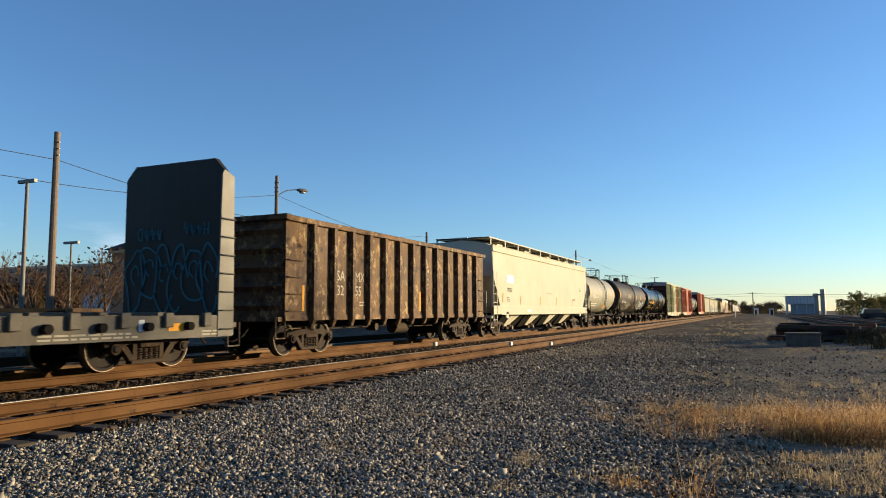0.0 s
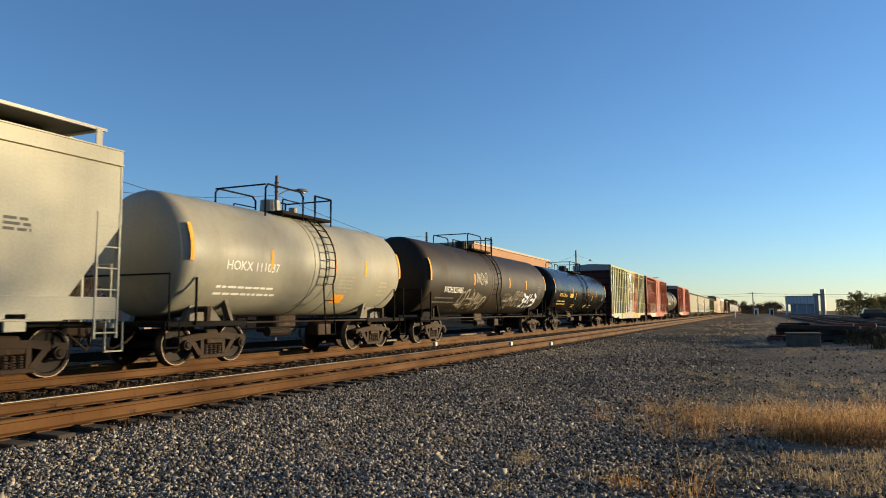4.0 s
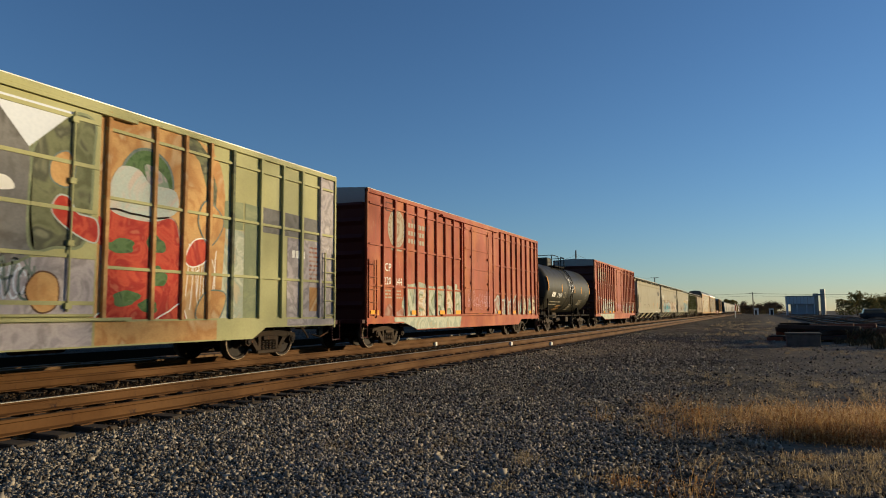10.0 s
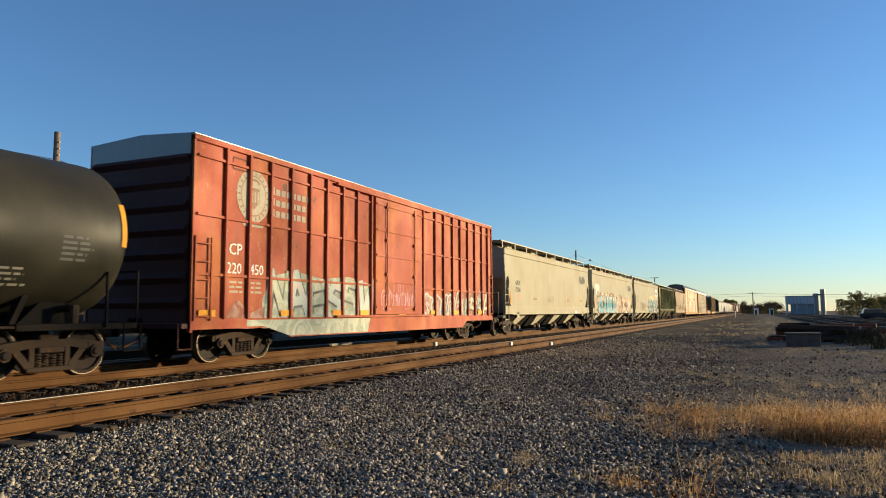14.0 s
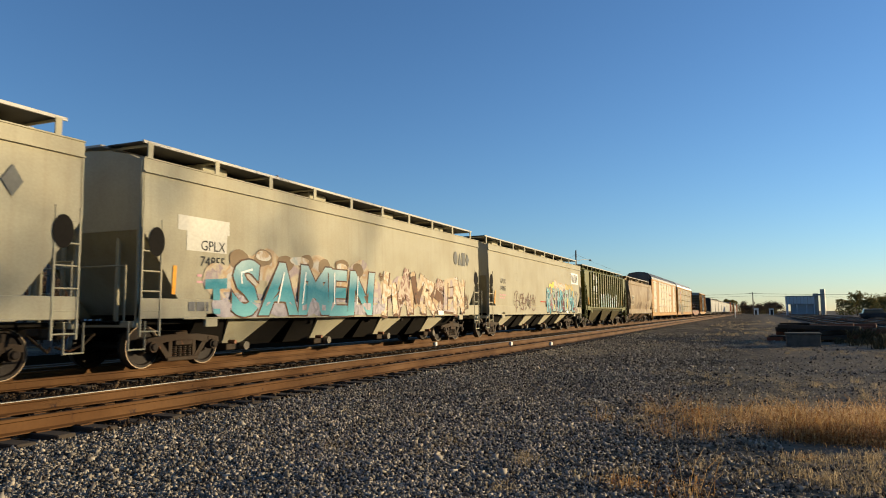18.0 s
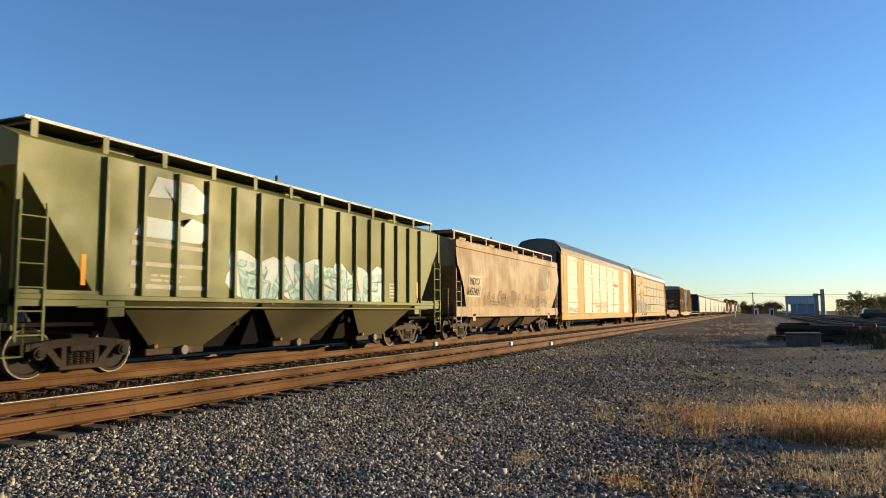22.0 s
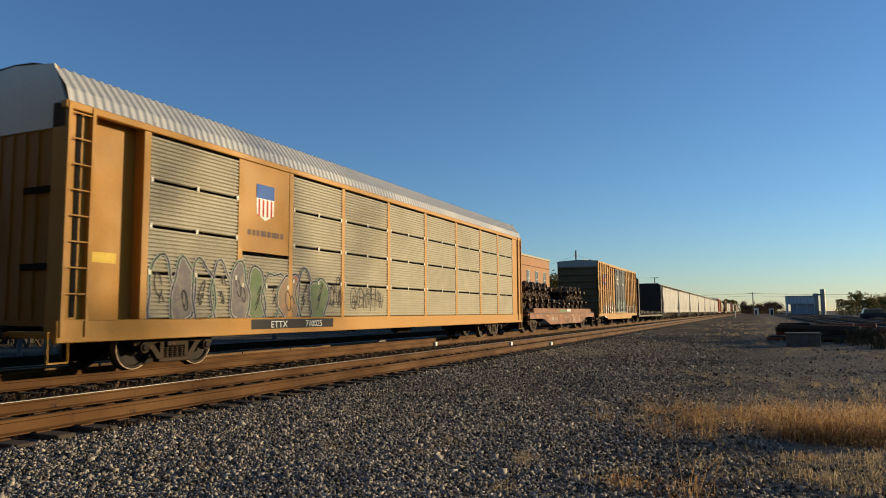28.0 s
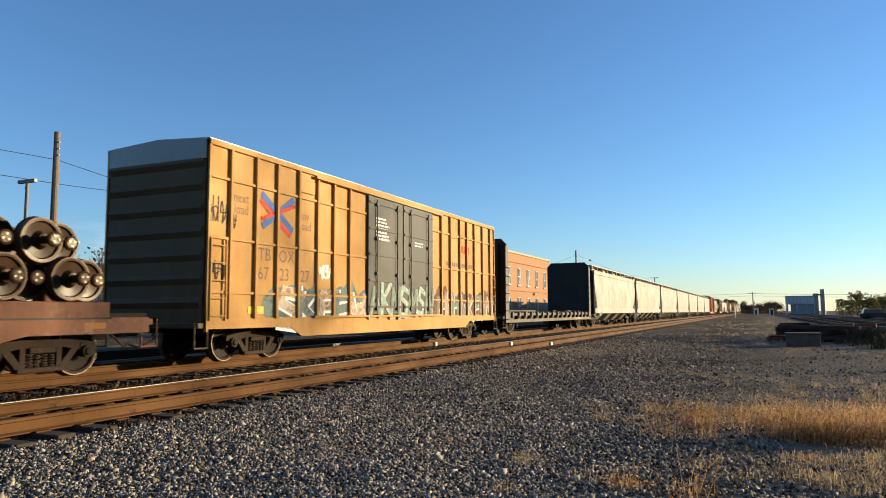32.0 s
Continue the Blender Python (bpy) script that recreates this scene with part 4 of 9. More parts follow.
    for i in range(bays):
        c = (i - (bays - 1) / 2) * pitch
        lo, hi = 0.36, zs - 0.05
        bm = bmesh.new()
        vs = []
        for (hx, hy, z) in ((hw - 0.22, pitch * 0.485, hi), (0.66, pitch * 0.42, lo)):
            vs.append([bm.verts.new((x * hx, c + y * hy, z)) for x, y in ((-1, -1), (1, -1), (1, 1), (-1, 1))])
        bm.faces.new(vs[0])
        bm.faces.new(vs[1][::-1])
        for k in range(4):
            bm.faces.new((vs[0][k], vs[1][k], vs[1][(k + 1) % 4], vs[0][(k + 1) % 4]))
        bmesh.ops.recalc_face_normals(bm, faces=bm.faces)
        g = part("outlet_bay", bm, "black_steel", car, "dark sloped discharge bay")
        bm = bmesh.new()
        vs = []
        for dx in (0.0, -0.05):
            vs.append([bm.verts.new(v) for v in ((lip_x + dx, c - wide, hi), (lip_x + dx, c + wide, hi), (foot_x + dx, c + foot, 0.42), (foot_x + dx, c - foot, 0.42))])
        bm.faces.new(vs[0])
        bm.faces.new(vs[1][::-1])
        for k in range(4):
            bm.faces.new((vs[0][k], vs[1][k], vs[1][(k + 1) % 4], vs[0][(k + 1) % 4]))
        bmesh.ops.recalc_face_normals(bm, faces=bm.faces)
        part("bay_panel", bm, bay, g, "sloped outer panel of the bay")
        part("outlet_gate", boxed(-0.75, 0.95, c - foot - 0.1, c + foot + 0.1, 0.27, 0.43, 0.02), "truck_steel", g)
        part("outlet_cap", disc(bmesh.new(), 0.95, 1.10, c + 0.12, 0.36, 0.105, 12), "flat_grey", g, "pale round cap of the outlet")
        part("gate_crank", rod(bmesh.new(), (0.95, c - foot, 0.47), (1.15, c - foot, 0.47), 0.05, 8), "flat_brown", g)
    for s in (-1, 1):
        part("air_pipe", rod(bmesh.new(), (s * (hw + 0.03), -half + 1.2, zs - 0.17), (s * (hw + 0.03), half - 1.2, zs - 0.17), 0.022), body, car)
        for e in (-1, 1):
            part("jacking_plate", boxed(s * (hw - 0.03), s * (hw + 0.035), e * (half - 2.05) - 0.19, e * (half - 2.05) + 0.19, zs - 0.36, zs - 0.06, 0.01), body, car)
    # roof walkway with its posts and rails
    bm = bmesh.new()
    zt = z_roof + 0.13
    block(bm, -0.30, 0.30, -half + 0.1, half - 0.1, zt - 0.05, zt)
    part("roof_walk", bm, rack, car)
    if not ribs or posts:
        for sx in (-1, 1):
            board = part("running_board", boxed(*sorted((sx * 0.31, sx * (hw - 0.24))), -half + 0.25, half - 0.25, zt - 0.02, zt + 0.005), "board_grating", car, "dark steel grating of the roof walk")
            part("board_edge", boxed(*sorted((sx * (hw - 0.24), sx * (hw - 0.20))), -half + 0.22, half - 0.22, zt - 0.045, zt + 0.02, 0.006), "walkway", board, "pale edge strip")
        for i in range(posts):
            y = -half + 0.4 + (2 * half - 0.8) * i / (posts - 1)
            bm = bmesh.new()
            for sx in (-1, 1):
                xx = sx * (hw - 0.20)
                block(bm, xx - 0.012, xx + 0.012, y - 0.065, y + 0.065, z_eave + 0.02, zt - 0.02)
            block(bm, -hw + 0.25, hw - 0.25, y - 0.02, y + 0.02, zt - 0.08, zt - 0.04)
            part("walk_bracket", bm, body, car)
    for i in range(3 if ribs else 4):
        y = -half * 0.7 + half * 1.4 * i / (2 if ribs else 3)
        bm = bmesh.new()
        block(bm, 0.40, 0.95, y - 0.45, y + 0.45, z_roof - 0.10, z_roof + 0.10, 0.04)
        part("hatch", bm, body, car)
    if ribs:
        me = mesh_of("rib", boxed(0, 0.10, -0.04, 0.04, zs + 0.05, z_eave - 0.05, 0.006))
        me.materials.append(MATS[body])
        for i in range(ribs):
            y = -half + 1.75 + (2 * half - 3.5) * i / (ribs - 1)
            part("rib", me, "", car, m=pose(hw - 0.04, y, 0))
            part("rib", me, "", car, m=pose(-hw + 0.04, y, 0, 0, 0, 180))
    return car


def tank_car(y0, y1, label, shell, r=1.50, zc=2.58, dome=0.0, name="tank_car", stripes="orange_stripe", box_dome=False, rust=True, rails="black_steel", lad=0.0):
    """A tank car: a long barrel with bulged heads, saddles, a ladder and a railed platform at the middle."""
    half, y16 = (y1 - y0) / 2, (y0 + y1) / 2
    car = new_car(name, y16, half, label, "tank car", half - 1.25, half + 1.05)
    prof = [(0.02, -half - 0.36), (r * 0.35, -half - 0.33), (r * 0.65, -half - 0.24), (r * 0.86, -half - 0.11), (r * 0.96, -half + 0.03), (r * 0.992, -half + 0.14), (r, -half + 0.24)]
    prof = prof + [(r, y) for y in np.linspace(-half + 0.6, half - 0.6, 9)] + [(a, -b) for a, b in prof[::-1]]
    bm = lathe(bmesh.new(), prof, n=56, centre=(0, 0, zc))
    me = mesh_of("barrel", bm, True)
    part("barrel", me, shell, car, "welded cylindrical tank shell")
    for s in (-1, 1):
        bm = bmesh.new()
        block(bm, -1.35, 1.35, *sorted((s * (half - 2.1), s * (half + 0.42))), 0.86, 0.98, 0.01)
        part("end_deck", bm, "black_steel", car)
        for sx in (-1, 1):
            bm = bmesh.new()
            prism(bm, [(s * (half - 1.75), 0.98), (s * (half - 0.55), 0.98), (s * (half - 0.85), 1.62), (s * (half - 1.3), 1.40)], "x", sx * 0.70, sx * 0.86)
            prism(bm, [(s * (half - 2.0), 0.98), (s * (half - 1.9), 0.98), (s * (half - 1.6), 1.60), (s * (half - 1.75), 1.55)], "x", sx * 0.85, sx * 1.02)
            part("saddle", bm, "black_steel" if shell != "tank_grey" else "flat_grey", car)
        bm = bmesh.new()
        pipe(bm, [(-1.35, s * (half + 0.40), 0.98), (-1.35, s * (half + 0.40), 2.0), (1.35, s * (half + 0.40), 2.0), (1.35, s * (half + 0.40), 0.98)], 0.02)
        rod(bm, (1.38, s * (half - 0.35), 0.9), (1.38, s * (half - 0.35), 1.95), 0.03)
        part("end_railing", bm, rails, car)
        end_platform(car, s, half + 0.3, 1.35, 0.98, "black_steel")
        bm = bmesh.new()
        pipe(bm, [(1.2, s * (half - 0.9), 0.98), (1.2, s * (half - 0.9), 1.25), (0.9, s * (half - 0.9), 1.25)], 0.07, 8)
        part("brake_valve", bm, "truck_steel", car)
    for sx in (-1, 1):
        bm = bmesh.new()
        rod(bm, (sx * 1.3, -half + 1.6, 0.93), (sx * 1.3, half - 1.6, 0.93), 0.025)
        part("side_rail", bm, "truck_steel", car)
    bm = bmesh.new()
    block(bm, -0.35, 0.35, -0.5, 0.5, 0.62, 1.12, 0.05)
    rod(bm, (0.3, -half * 0.45, 0.75), (0.3, half * 0.45, 0.75), 0.03)
    block(bm, 0.5, 0.9, 0.8, 1.5, 0.5, 0.86, 0.03)
    rod(bm, (0.7, -1.3, 0.66), (0.7, -0.4, 0.66), 0.13, 10)
    part("bottom_valve", bm, "truck_steel", car)
    # bands that wrap the barrel, with the ladder beside them
    bm = bmesh.new()
    for y in (lad - 0.55, lad + 0.55):
        lathe(bm, [(r - 0.01, y - 0.05), (r + 0.012, y - 0.05), (r + 0.012, y + 0.05), (r - 0.01, y + 0.05)], n=48, centre=(0, 0, zc))
    part("band", bm, "tank_rust" if rust else shell, car, "rust-stained band round the tank")
    for sx in (-1, 1):
        bm = bmesh.new()
        path = [(sx * (r + 0.14), 0.55)] + [(sx * (r + 0.14) * math.cos(a), zc + (r + 0.14) * math.sin(a)) for a in np.linspace(-0.35, 1.25, 12)]
        for y in (lad - 0.24, lad + 0.24):
            pipe(bm, [(x, y, z) for x, z in path], 0.022, 5)
        for a, b in zip(path, path[1:]):
            n = 3 if a == path[0] else 1
            for k in range(n):
                x, z = a[0] + (b[0] - a[0]) * k / n, a[1] + (b[1] - a[1]) * k / n
                rod(bm, (x, lad - 0.24, z), (x, lad + 0.24, z), 0.015, 5)
        part("ladder", bm, rails, car)
    top = zc + r
    bm = bmesh.new()
    block(bm, -0.85, 0.85, lad - 1.3, lad + 1.1, top - 0.08, top + 0.0)
    part("platform", bm, rails, car)
    bm = bmesh.new()
    if box_dome:
        block(bm, -0.42, 0.42, lad - 1.5, lad - 0.5, top - 0.05, top + 0.52, 0.05)
    else:
        bmesh.ops.create_cone(bm, cap_ends=True, segments=20, radius1=0.30, radius2=0.28, depth=0.5, matrix=Matrix.Translation((0, lad - 0.75, top + 0.14)))
        vent = bmesh.new()
        bmesh.ops.create_cone(vent, cap_ends=True, segments=14, radius1=0.12, radius2=0.12, depth=0.4, matrix=Matrix.Translation((0.1, lad + 0.2, top + 0.1)))
        part("vent", vent, shell, car)
    part("valve_housing", bm, shell, car)
    bm = bmesh.new()
    for sx in (-0.85, 0.85):
        pipe(bm, [(sx, lad - 2.05, top - 0.25), (sx, lad - 2.05, top + 0.5), (sx, lad - 1.95, top + 0.62), (sx, lad - 0.5, top + 0.62), (sx, lad - 0.35, top + 0.5), (sx, lad - 0.35, top - 0.2)], 0.025)
        pipe(bm, [(sx, lad + 0.25, top - 0.2), (sx, lad + 0.25, top + 0.62), (sx, lad + 1.1, top + 0.62), (sx, lad + 1.1, top - 0.2)], 0.025)
        pipe(bm, [(sx, lad - 1.3, top + 0.3), (sx, lad - 0.35, top + 0.3)], 0.018)
        pipe(bm, [(sx, lad - 1.3, top - 0.2), (sx, lad - 1.3, top + 0.3)], 0.018)
    for y in (lad - 2.05, lad + 1.1):
        pipe(bm, [(-0.85, y, top + 0.6), (0.85, y, top + 0.6)], 0.022)
    part("railing", bm, rails, car, "safety railing round the top platform")
    at = flat_at(0, (r, zc))
    ys = [-half + 0.12, -half * 0.42, half * 0.18, half * 0.52, half - 0.12]
    for i, y in enumerate(ys):
        tall = 0.42 if i in (0, 4) else 0.24
        off = 0.22 if i in (0, 4) else 0.0
        bm = patch(bmesh.new(), at, y - 0.055, y + 0.055, zc - tall + off, zc + tall + off, 0.003, 6)
        part("reflector", bm, stripes, car, "amber reflective stripe")
    return car


def gondola(y0, y1, label, z0=0.95, z1=3.67, hw=1.5):
    half, y16 = (y1 - y0) / 2, (y0 + y1) / 2
    car = new_car("gondola_car", y16, half, label, "gondola", half - 1.75, half + 0.72)
    underframe(car, half, z=1.0)
    for s in (-1, 1):
        part("side_wall", boxed(s * hw, s * (hw - 0.05), -half, half, z0 + 0.12, z1), "gondola_brown", car)
        part("top_chord", boxed(s * (hw - 0.07), s * (hw + 0.10), -half, half, z1 - 0.09, z1 + 0.06, 0.015), "gondola_brown", car)
        part("side_sill", boxed(s * (hw - 0.06), s * (hw + 0.03), -half, half, z0, z0 + 0.14), "gondola_brown", car)
    me = mesh_of("rib", prism(bmesh.new(), [(0, z0 - 0.22), (0.07, z0 - 0.18), (0.16, z0 + 0.02), (0.16, z1 - 0.10), (0, z1 - 0.02)], "y", -0.075, 0.075))
    me.materials.append(MATS["gondola_brown"])
    n = 13
    for i in range(n):
        y = -half + 1.15 + (2 * half - 2.3) * i / (n - 1)
        part("rib", me, "", car, m=pose(hw, y, 0))
        part("rib", me, "", car, m=pose(-hw, y, 0, 0, 0, 180))
    for s in (-1, 1):
        bm = bmesh.new()
        block(bm, -hw + 0.02, hw - 0.02, s * half, s * (half - 0.06), z0, z1)
        ew = part("end_wall", bm, "gondola_brown", car)
        for k in range(5):
            z = z0 + 0.4 + k * 0.5
            part("corrugation", prism(bmesh.new(), [(s * half, z - 0.14), (s * (half + 0.09), z), (s * half, z + 0.14)], "x", -hw + 0.1, hw - 0.1), "gondola_brown", ew)
        part("top_chord", boxed(-hw - 0.1, hw + 0.1, s * (half - 0.1), s * (half + 0.1), z1 - 0.07, z1 + 0.08, 0.015), "gondola_brown", car)
        ladder(car, hw, *sorted((s * (half - 0.06), s * (half - 0.62))), z0 - 0.3, z0 + 1.9, 0.45, "gondola_brown", rails=False)
        end_platform(car, s, half + 0.12, hw - 0.05, z0 + 0.1, "gondola_brown")
    part("floor", boxed(-hw + 0.05, hw - 0.05, -half, half, z0 + 0.02, z0 + 0.10), "gondola_rust", car)
    at = flat_at(hw + 0.004)
    for k, wd in enumerate(("SA", "MX")):
        letters(car, wd, 0.42, at, -half + 2.45 + k * 1.017, z0 + 1.15, "cream_patch", 0.95, "worn pale lettering")
    for k, wd in enumerate(("32", "55")):
        letters(car, wd, 0.42, at, -half + 2.45 + k * 1.017, z0 + 0.72, "cream_patch", 0.95, "worn pale numerals")
    for y in (-half + 0.75, -half + 3.4, half * 0.1, half - 0.8):
        part("reflector", patch(bmesh.new(), at, y, y + 0.09, z0 + 0.25, z0 + 0.95, 0.002), "orange_stripe", car, "amber reflective stripe")
    bars(car, at, -half + 8.2, z0 + 2.0, 0.6, 6, "cream_patch", 0.1, 0.16, 3)
    bars(car, at, -half + 3.75, z0 + 0.5, 0.6, 2, "cream_patch", 0.04, 0.09, 4)
    return car


def bulkhead_flat(y0, y1, label, z=1.05, top=4.77, hw=1.55, dark="bulkhead_dark"):
    half, y16 = (y1 - y0) / 2, (y0 + y1) / 2
    car = new_car("bulkhead_flat_car", y16, half, label, "flat car", half - 2.0, half + 0.75)
    part("deck", boxed(-hw + 0.08, hw - 0.08, -half, half, z - 0.12, z), "tie_wood", car, "timber deck")
    for s in (-1, 1):
        part("side_sill", prism(bmesh.new(), [(-half, z - 0.42), (half, z - 0.42), (half, z + 0.06), (-half, z + 0.06)], "x", s * (hw - 0.08), s * hw), "flat_grey", car)
        n = 17
        me = mesh_of("stake_pocket", boxed(0, 0.10, -0.11, 0.11, z - 0.18, z + 0.12, 0.015))
        me.materials.append(MATS["flat_grey"])
        wn_ = mesh_of("strap_winch", disc(bmesh.new(), 0.02, 0.16, 0, z - 0.16, 0.09, 10))
        wn_.materials.append(MATS["black_steel"])
        for i in range(n):
            y = -half + 0.9 + (2 * half - 1.8) * i / (n - 1)
            part("stake_pocket", me, "", car, m=pose(s * hw, y, 0, 0, 0, 0 if s > 0 else 180))
            if i < n - 1:
                part("strap_winch", wn_, "", car, m=pose(s * hw, y + (half - 0.9) / (n - 1), 0, 0, 0, 0 if s > 0 else 180))
    part("centre_sill", boxed(-0.4, 0.4, -half, half, 0.6, z - 0.12), "black_steel", car)
    # risers along the deck
    for i in range(12):
        y = -half + 1.8 + (2 * half - 3.6) * i / 11
        part("riser", boxed(-1.2, 1.2, y - 0.1, y + 0.1, z, z + 0.13, 0.01), "flat_grey", car)
    rnd = random.Random(int(half * 100))
    for i in range(22):
        y, w = rnd.uniform(-half + 1, half - 1.6), rnd.uniform(0.5, 1.5)
        part("dunnage_board", boxed(-0.07, 0.07, -w, w, 0, 0.07, 0.008), rnd.choice(("tie_wood", "plank_wood", "flat_grey", "flat_brown", "black_steel")), car, "loose timber on the deck", pose(rnd.uniform(0.2, 1.25), y, z + rnd.choice((0.002, 0.135)), 0, 0, rnd.uniform(-25, 25)))
    for s in (-1, 1):
        e = s * (half - 0.25)
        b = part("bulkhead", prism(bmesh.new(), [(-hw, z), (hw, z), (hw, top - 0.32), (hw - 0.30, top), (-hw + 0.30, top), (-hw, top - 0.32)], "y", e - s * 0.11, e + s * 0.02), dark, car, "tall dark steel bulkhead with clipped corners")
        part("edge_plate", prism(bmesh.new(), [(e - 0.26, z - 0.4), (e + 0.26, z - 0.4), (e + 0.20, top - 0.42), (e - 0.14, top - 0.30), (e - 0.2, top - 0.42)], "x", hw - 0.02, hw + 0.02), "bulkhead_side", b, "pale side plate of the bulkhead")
        bm = bmesh.new()
        for x in (-1.1, -0.4, 0.4, 1.1):
            block(bm, x - 0.07, x + 0.07, e + s * 0.02, e + s * 0.24, z, top - 0.2)
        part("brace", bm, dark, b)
        ladder(car, hw, e - 0.2, e + 0.2, z - 0.35, top - 1.1, 0.42, dark, rails=False, name="ladder")
        end_platform(car, s, half + 0.1, hw - 0.05, z - 0.1, "flat_grey")
    at = flat_at(hw + 0.004)
    for y in (-half * 0.75, -half * 0.2, half * 0.35, half * 0.80):
        part("reflector", patch(bmesh.new(), at, y, y + 0.42, z - 0.26, z - 0.10, 0.002), "orange_stripe", car, "amber reflective patch")
    bars(car, at, half * 0.5, z - 0.30, 2.2, 2, "cream_patch", 0.035, 0.07, 5)
    bars(car, at, half * 0.9, z - 0.30, 0.8, 2, "cream_patch", 0.035, 0.07, 6)
    part("placard", patch(bmesh.new(), at, half * 0.72, half * 0.72 + 0.14, z - 0.26, z - 0.02, 0.003), "white_paint", car)
    return car


def autorack(y0, y1, label, panel, roof, xs, solid, louvre=0.075, z0=0.74, z1=4.97, top=5.84, hw=1.50, end_mat="rack_yellow_end", flush=False):
    """A tri-level auto carrier: a yellow frame, slatted screens, and a ribbed barrel roof."""
    half, y16 = (y1 - y0) / 2, (y0 + y1) / 2
    car = new_car("auto_rack_car", y16, half, label, "auto carrier", half - 3.2, half + 0.75)
    underframe(car, half, z=0.9)
    for s in (-1, 1):
        part("side_sill", boxed(s * (hw - 0.1), s * (hw + 0.03), -half, half, z0 - 0.10, z0 + 0.30, 0.015), "rack_yellow", car)
        part("top_chord", boxed(s * (hw - 0.1), s * (hw + 0.04), -half, half, z1 - 0.12, z1 + 0.02, 0.015), "rack_yellow" if s > 0 else panel, car)
    # bays: posts between them, screens or solid panels in them
    n = len(xs) - 1
    edge = half - 1.45
    post = mesh_of("post", boxed(0, 0.10, -0.09, 0.09, z0 + 0.28, z1 - 0.1, 0.01))
    post.materials.append(MATS["rack_yellow"])
    for s in (-1, 1):
        for y in xs:
            part("post", post, "", car, m=pose(s * (hw - 0.098), y, 0, 0, 0, 0 if s > 0 else 180))
    pitch = louvre
    rivet = mesh_of("rivet", boxed(0, 0.012, -0.015, 0.015, -0.015, 0.015))
    rivet.materials.append(MATS["grey_paint"])
    for i in range(n):
        a, b = xs[i] + 0.09, xs[i + 1] - 0.09
        part("back_screen", boxed(-hw + 0.03, -hw + 0.06, a, b, z0 + 0.3, z1 - 0.12), panel, car)
        lo = z0 + 0.3
        if i in solid:
            part("solid_panel", boxed(hw - 0.04, hw - 0.01, a, b, lo if solid[i] == "full" else lo + 1.6, z1 - 0.12), "rack_yellow", car, "solid yellow steel panel")
            if solid[i] == "full":
                continue
            hi_all = lo + 1.55
        else:
            hi_all = z1 - 0.14
        levels = 4 if i not in solid else 2
        if flush:
            for k in range(levels):
                zp = lo + (k + 1) * (hi_all - lo) / levels
                plate = part("screen_plate", boxed(hw - 0.03, hw - 0.008, a, b, zp - 0.20, zp + 0.02), panel, car, "white plate with a row of rivets")
                for q in range(6):
                    part("rivet", rivet, "", plate, m=pose(hw - 0.008, a + (b - a) * (q + 0.5) / 6, zp - 0.09))
        hgt = (hi_all - lo) / levels
        for k in range(levels):
            za, zb = lo + k * hgt + 0.02, lo + (k + 1) * hgt - (0.20 if flush else 0.025)
            verts, faces = [], []
            steps = max(2, round((zb - za) / pitch))
            for j in range(steps):
                for x, q in ((hw - (0.07 if flush else 0.045), 0.0), (hw - 0.008, 0.28), (hw - 0.008, 0.76)):
                    verts += [(x, a, za + (zb - za) * (j + q) / steps), (x, b, za + (zb - za) * (j + q) / steps)]
            for q in range(0, len(verts) - 2, 2):
                faces.append((q, q + 1, q + 3, q + 2))
            part("screen", raw_mesh("screen", verts, faces, panel), panel, car)
            if k and not flush:
                for q in (0.015, 0.5, 0.985):
                    part("clip", boxed(hw - 0.012, hw + 0.014, a + (b - a) * q - 0.035, a + (b - a) * q + 0.035, za - 0.07, za + 0.03), "rack_panel_white", car)
    # end posts with ladders, end doors
    for s in (-1, 1):
        inner = xs[0] if s < 0 else xs[-1]
        if flush or s > 0:
            part("end_panel", boxed(hw - 0.04, hw - 0.006, *sorted((inner, s * (half - 0.10))), z0 + 0.28, z1), "rack_yellow", car, "flat yellow end bay")
            part("seam", boxed(hw - 0.006, hw + 0.004, *sorted((s * (half - 0.62), s * (half - 0.645))), z0 + 0.28, z1), "flat_brown", car)
            part("corner_edge", boxed(hw - 0.30, hw - 0.045, *sorted((s * (half - 0.02), s * (half - 0.10))), z0 + 0.2, z1), "black_steel", car)
        part("end_panel", boxed(hw - 0.34, hw - 0.30, *sorted((inner, s * (half - 0.55))), z0 + 0.28, z1), "rack_yellow", car, "recessed yellow end bay") if not flush and s < 0 else None
        part("bay_jamb", boxed(hw - 0.34, hw - 0.02, *sorted((inner, inner + s * 0.05)), z0 + 0.28, z1), "rack_yellow", car)
        if not flush:
            part("ladder_slot", boxed(hw - 0.06, hw - 0.04, *sorted((s * (half - 0.30), s * (half - 0.40))), z0 + 0.35, z1 - 0.1), "black_steel", car)
        for q in () if flush else (0.05, 0.55):
            part("end_post", boxed(hw - 0.36, hw + 0.06, *sorted((s * (half - q), s * (half - q - 0.07))), z0, z1), "rack_yellow", car)
        if not flush:
            part("ladder_back", boxed(hw - 0.09, hw - 0.06, *sorted((s * (half - 0.12), s * (half - 0.55))), z0 + 0.28, z1), "rack_yellow", car)
        part("end_post", boxed(-hw + 0.02, -hw + 0.08, *sorted((s * edge, s * half)), z0 + 0.28, z1), "rack_yellow", car)
        ladder(car, hw, *sorted((s * (half - 0.10), s * (half - 0.56))), z0 + 0.2, z0 + 1.5 if flush else z1 - 0.1, 0.47, "rack_yellow", rails=False, out=0.09 if flush else 0.03)
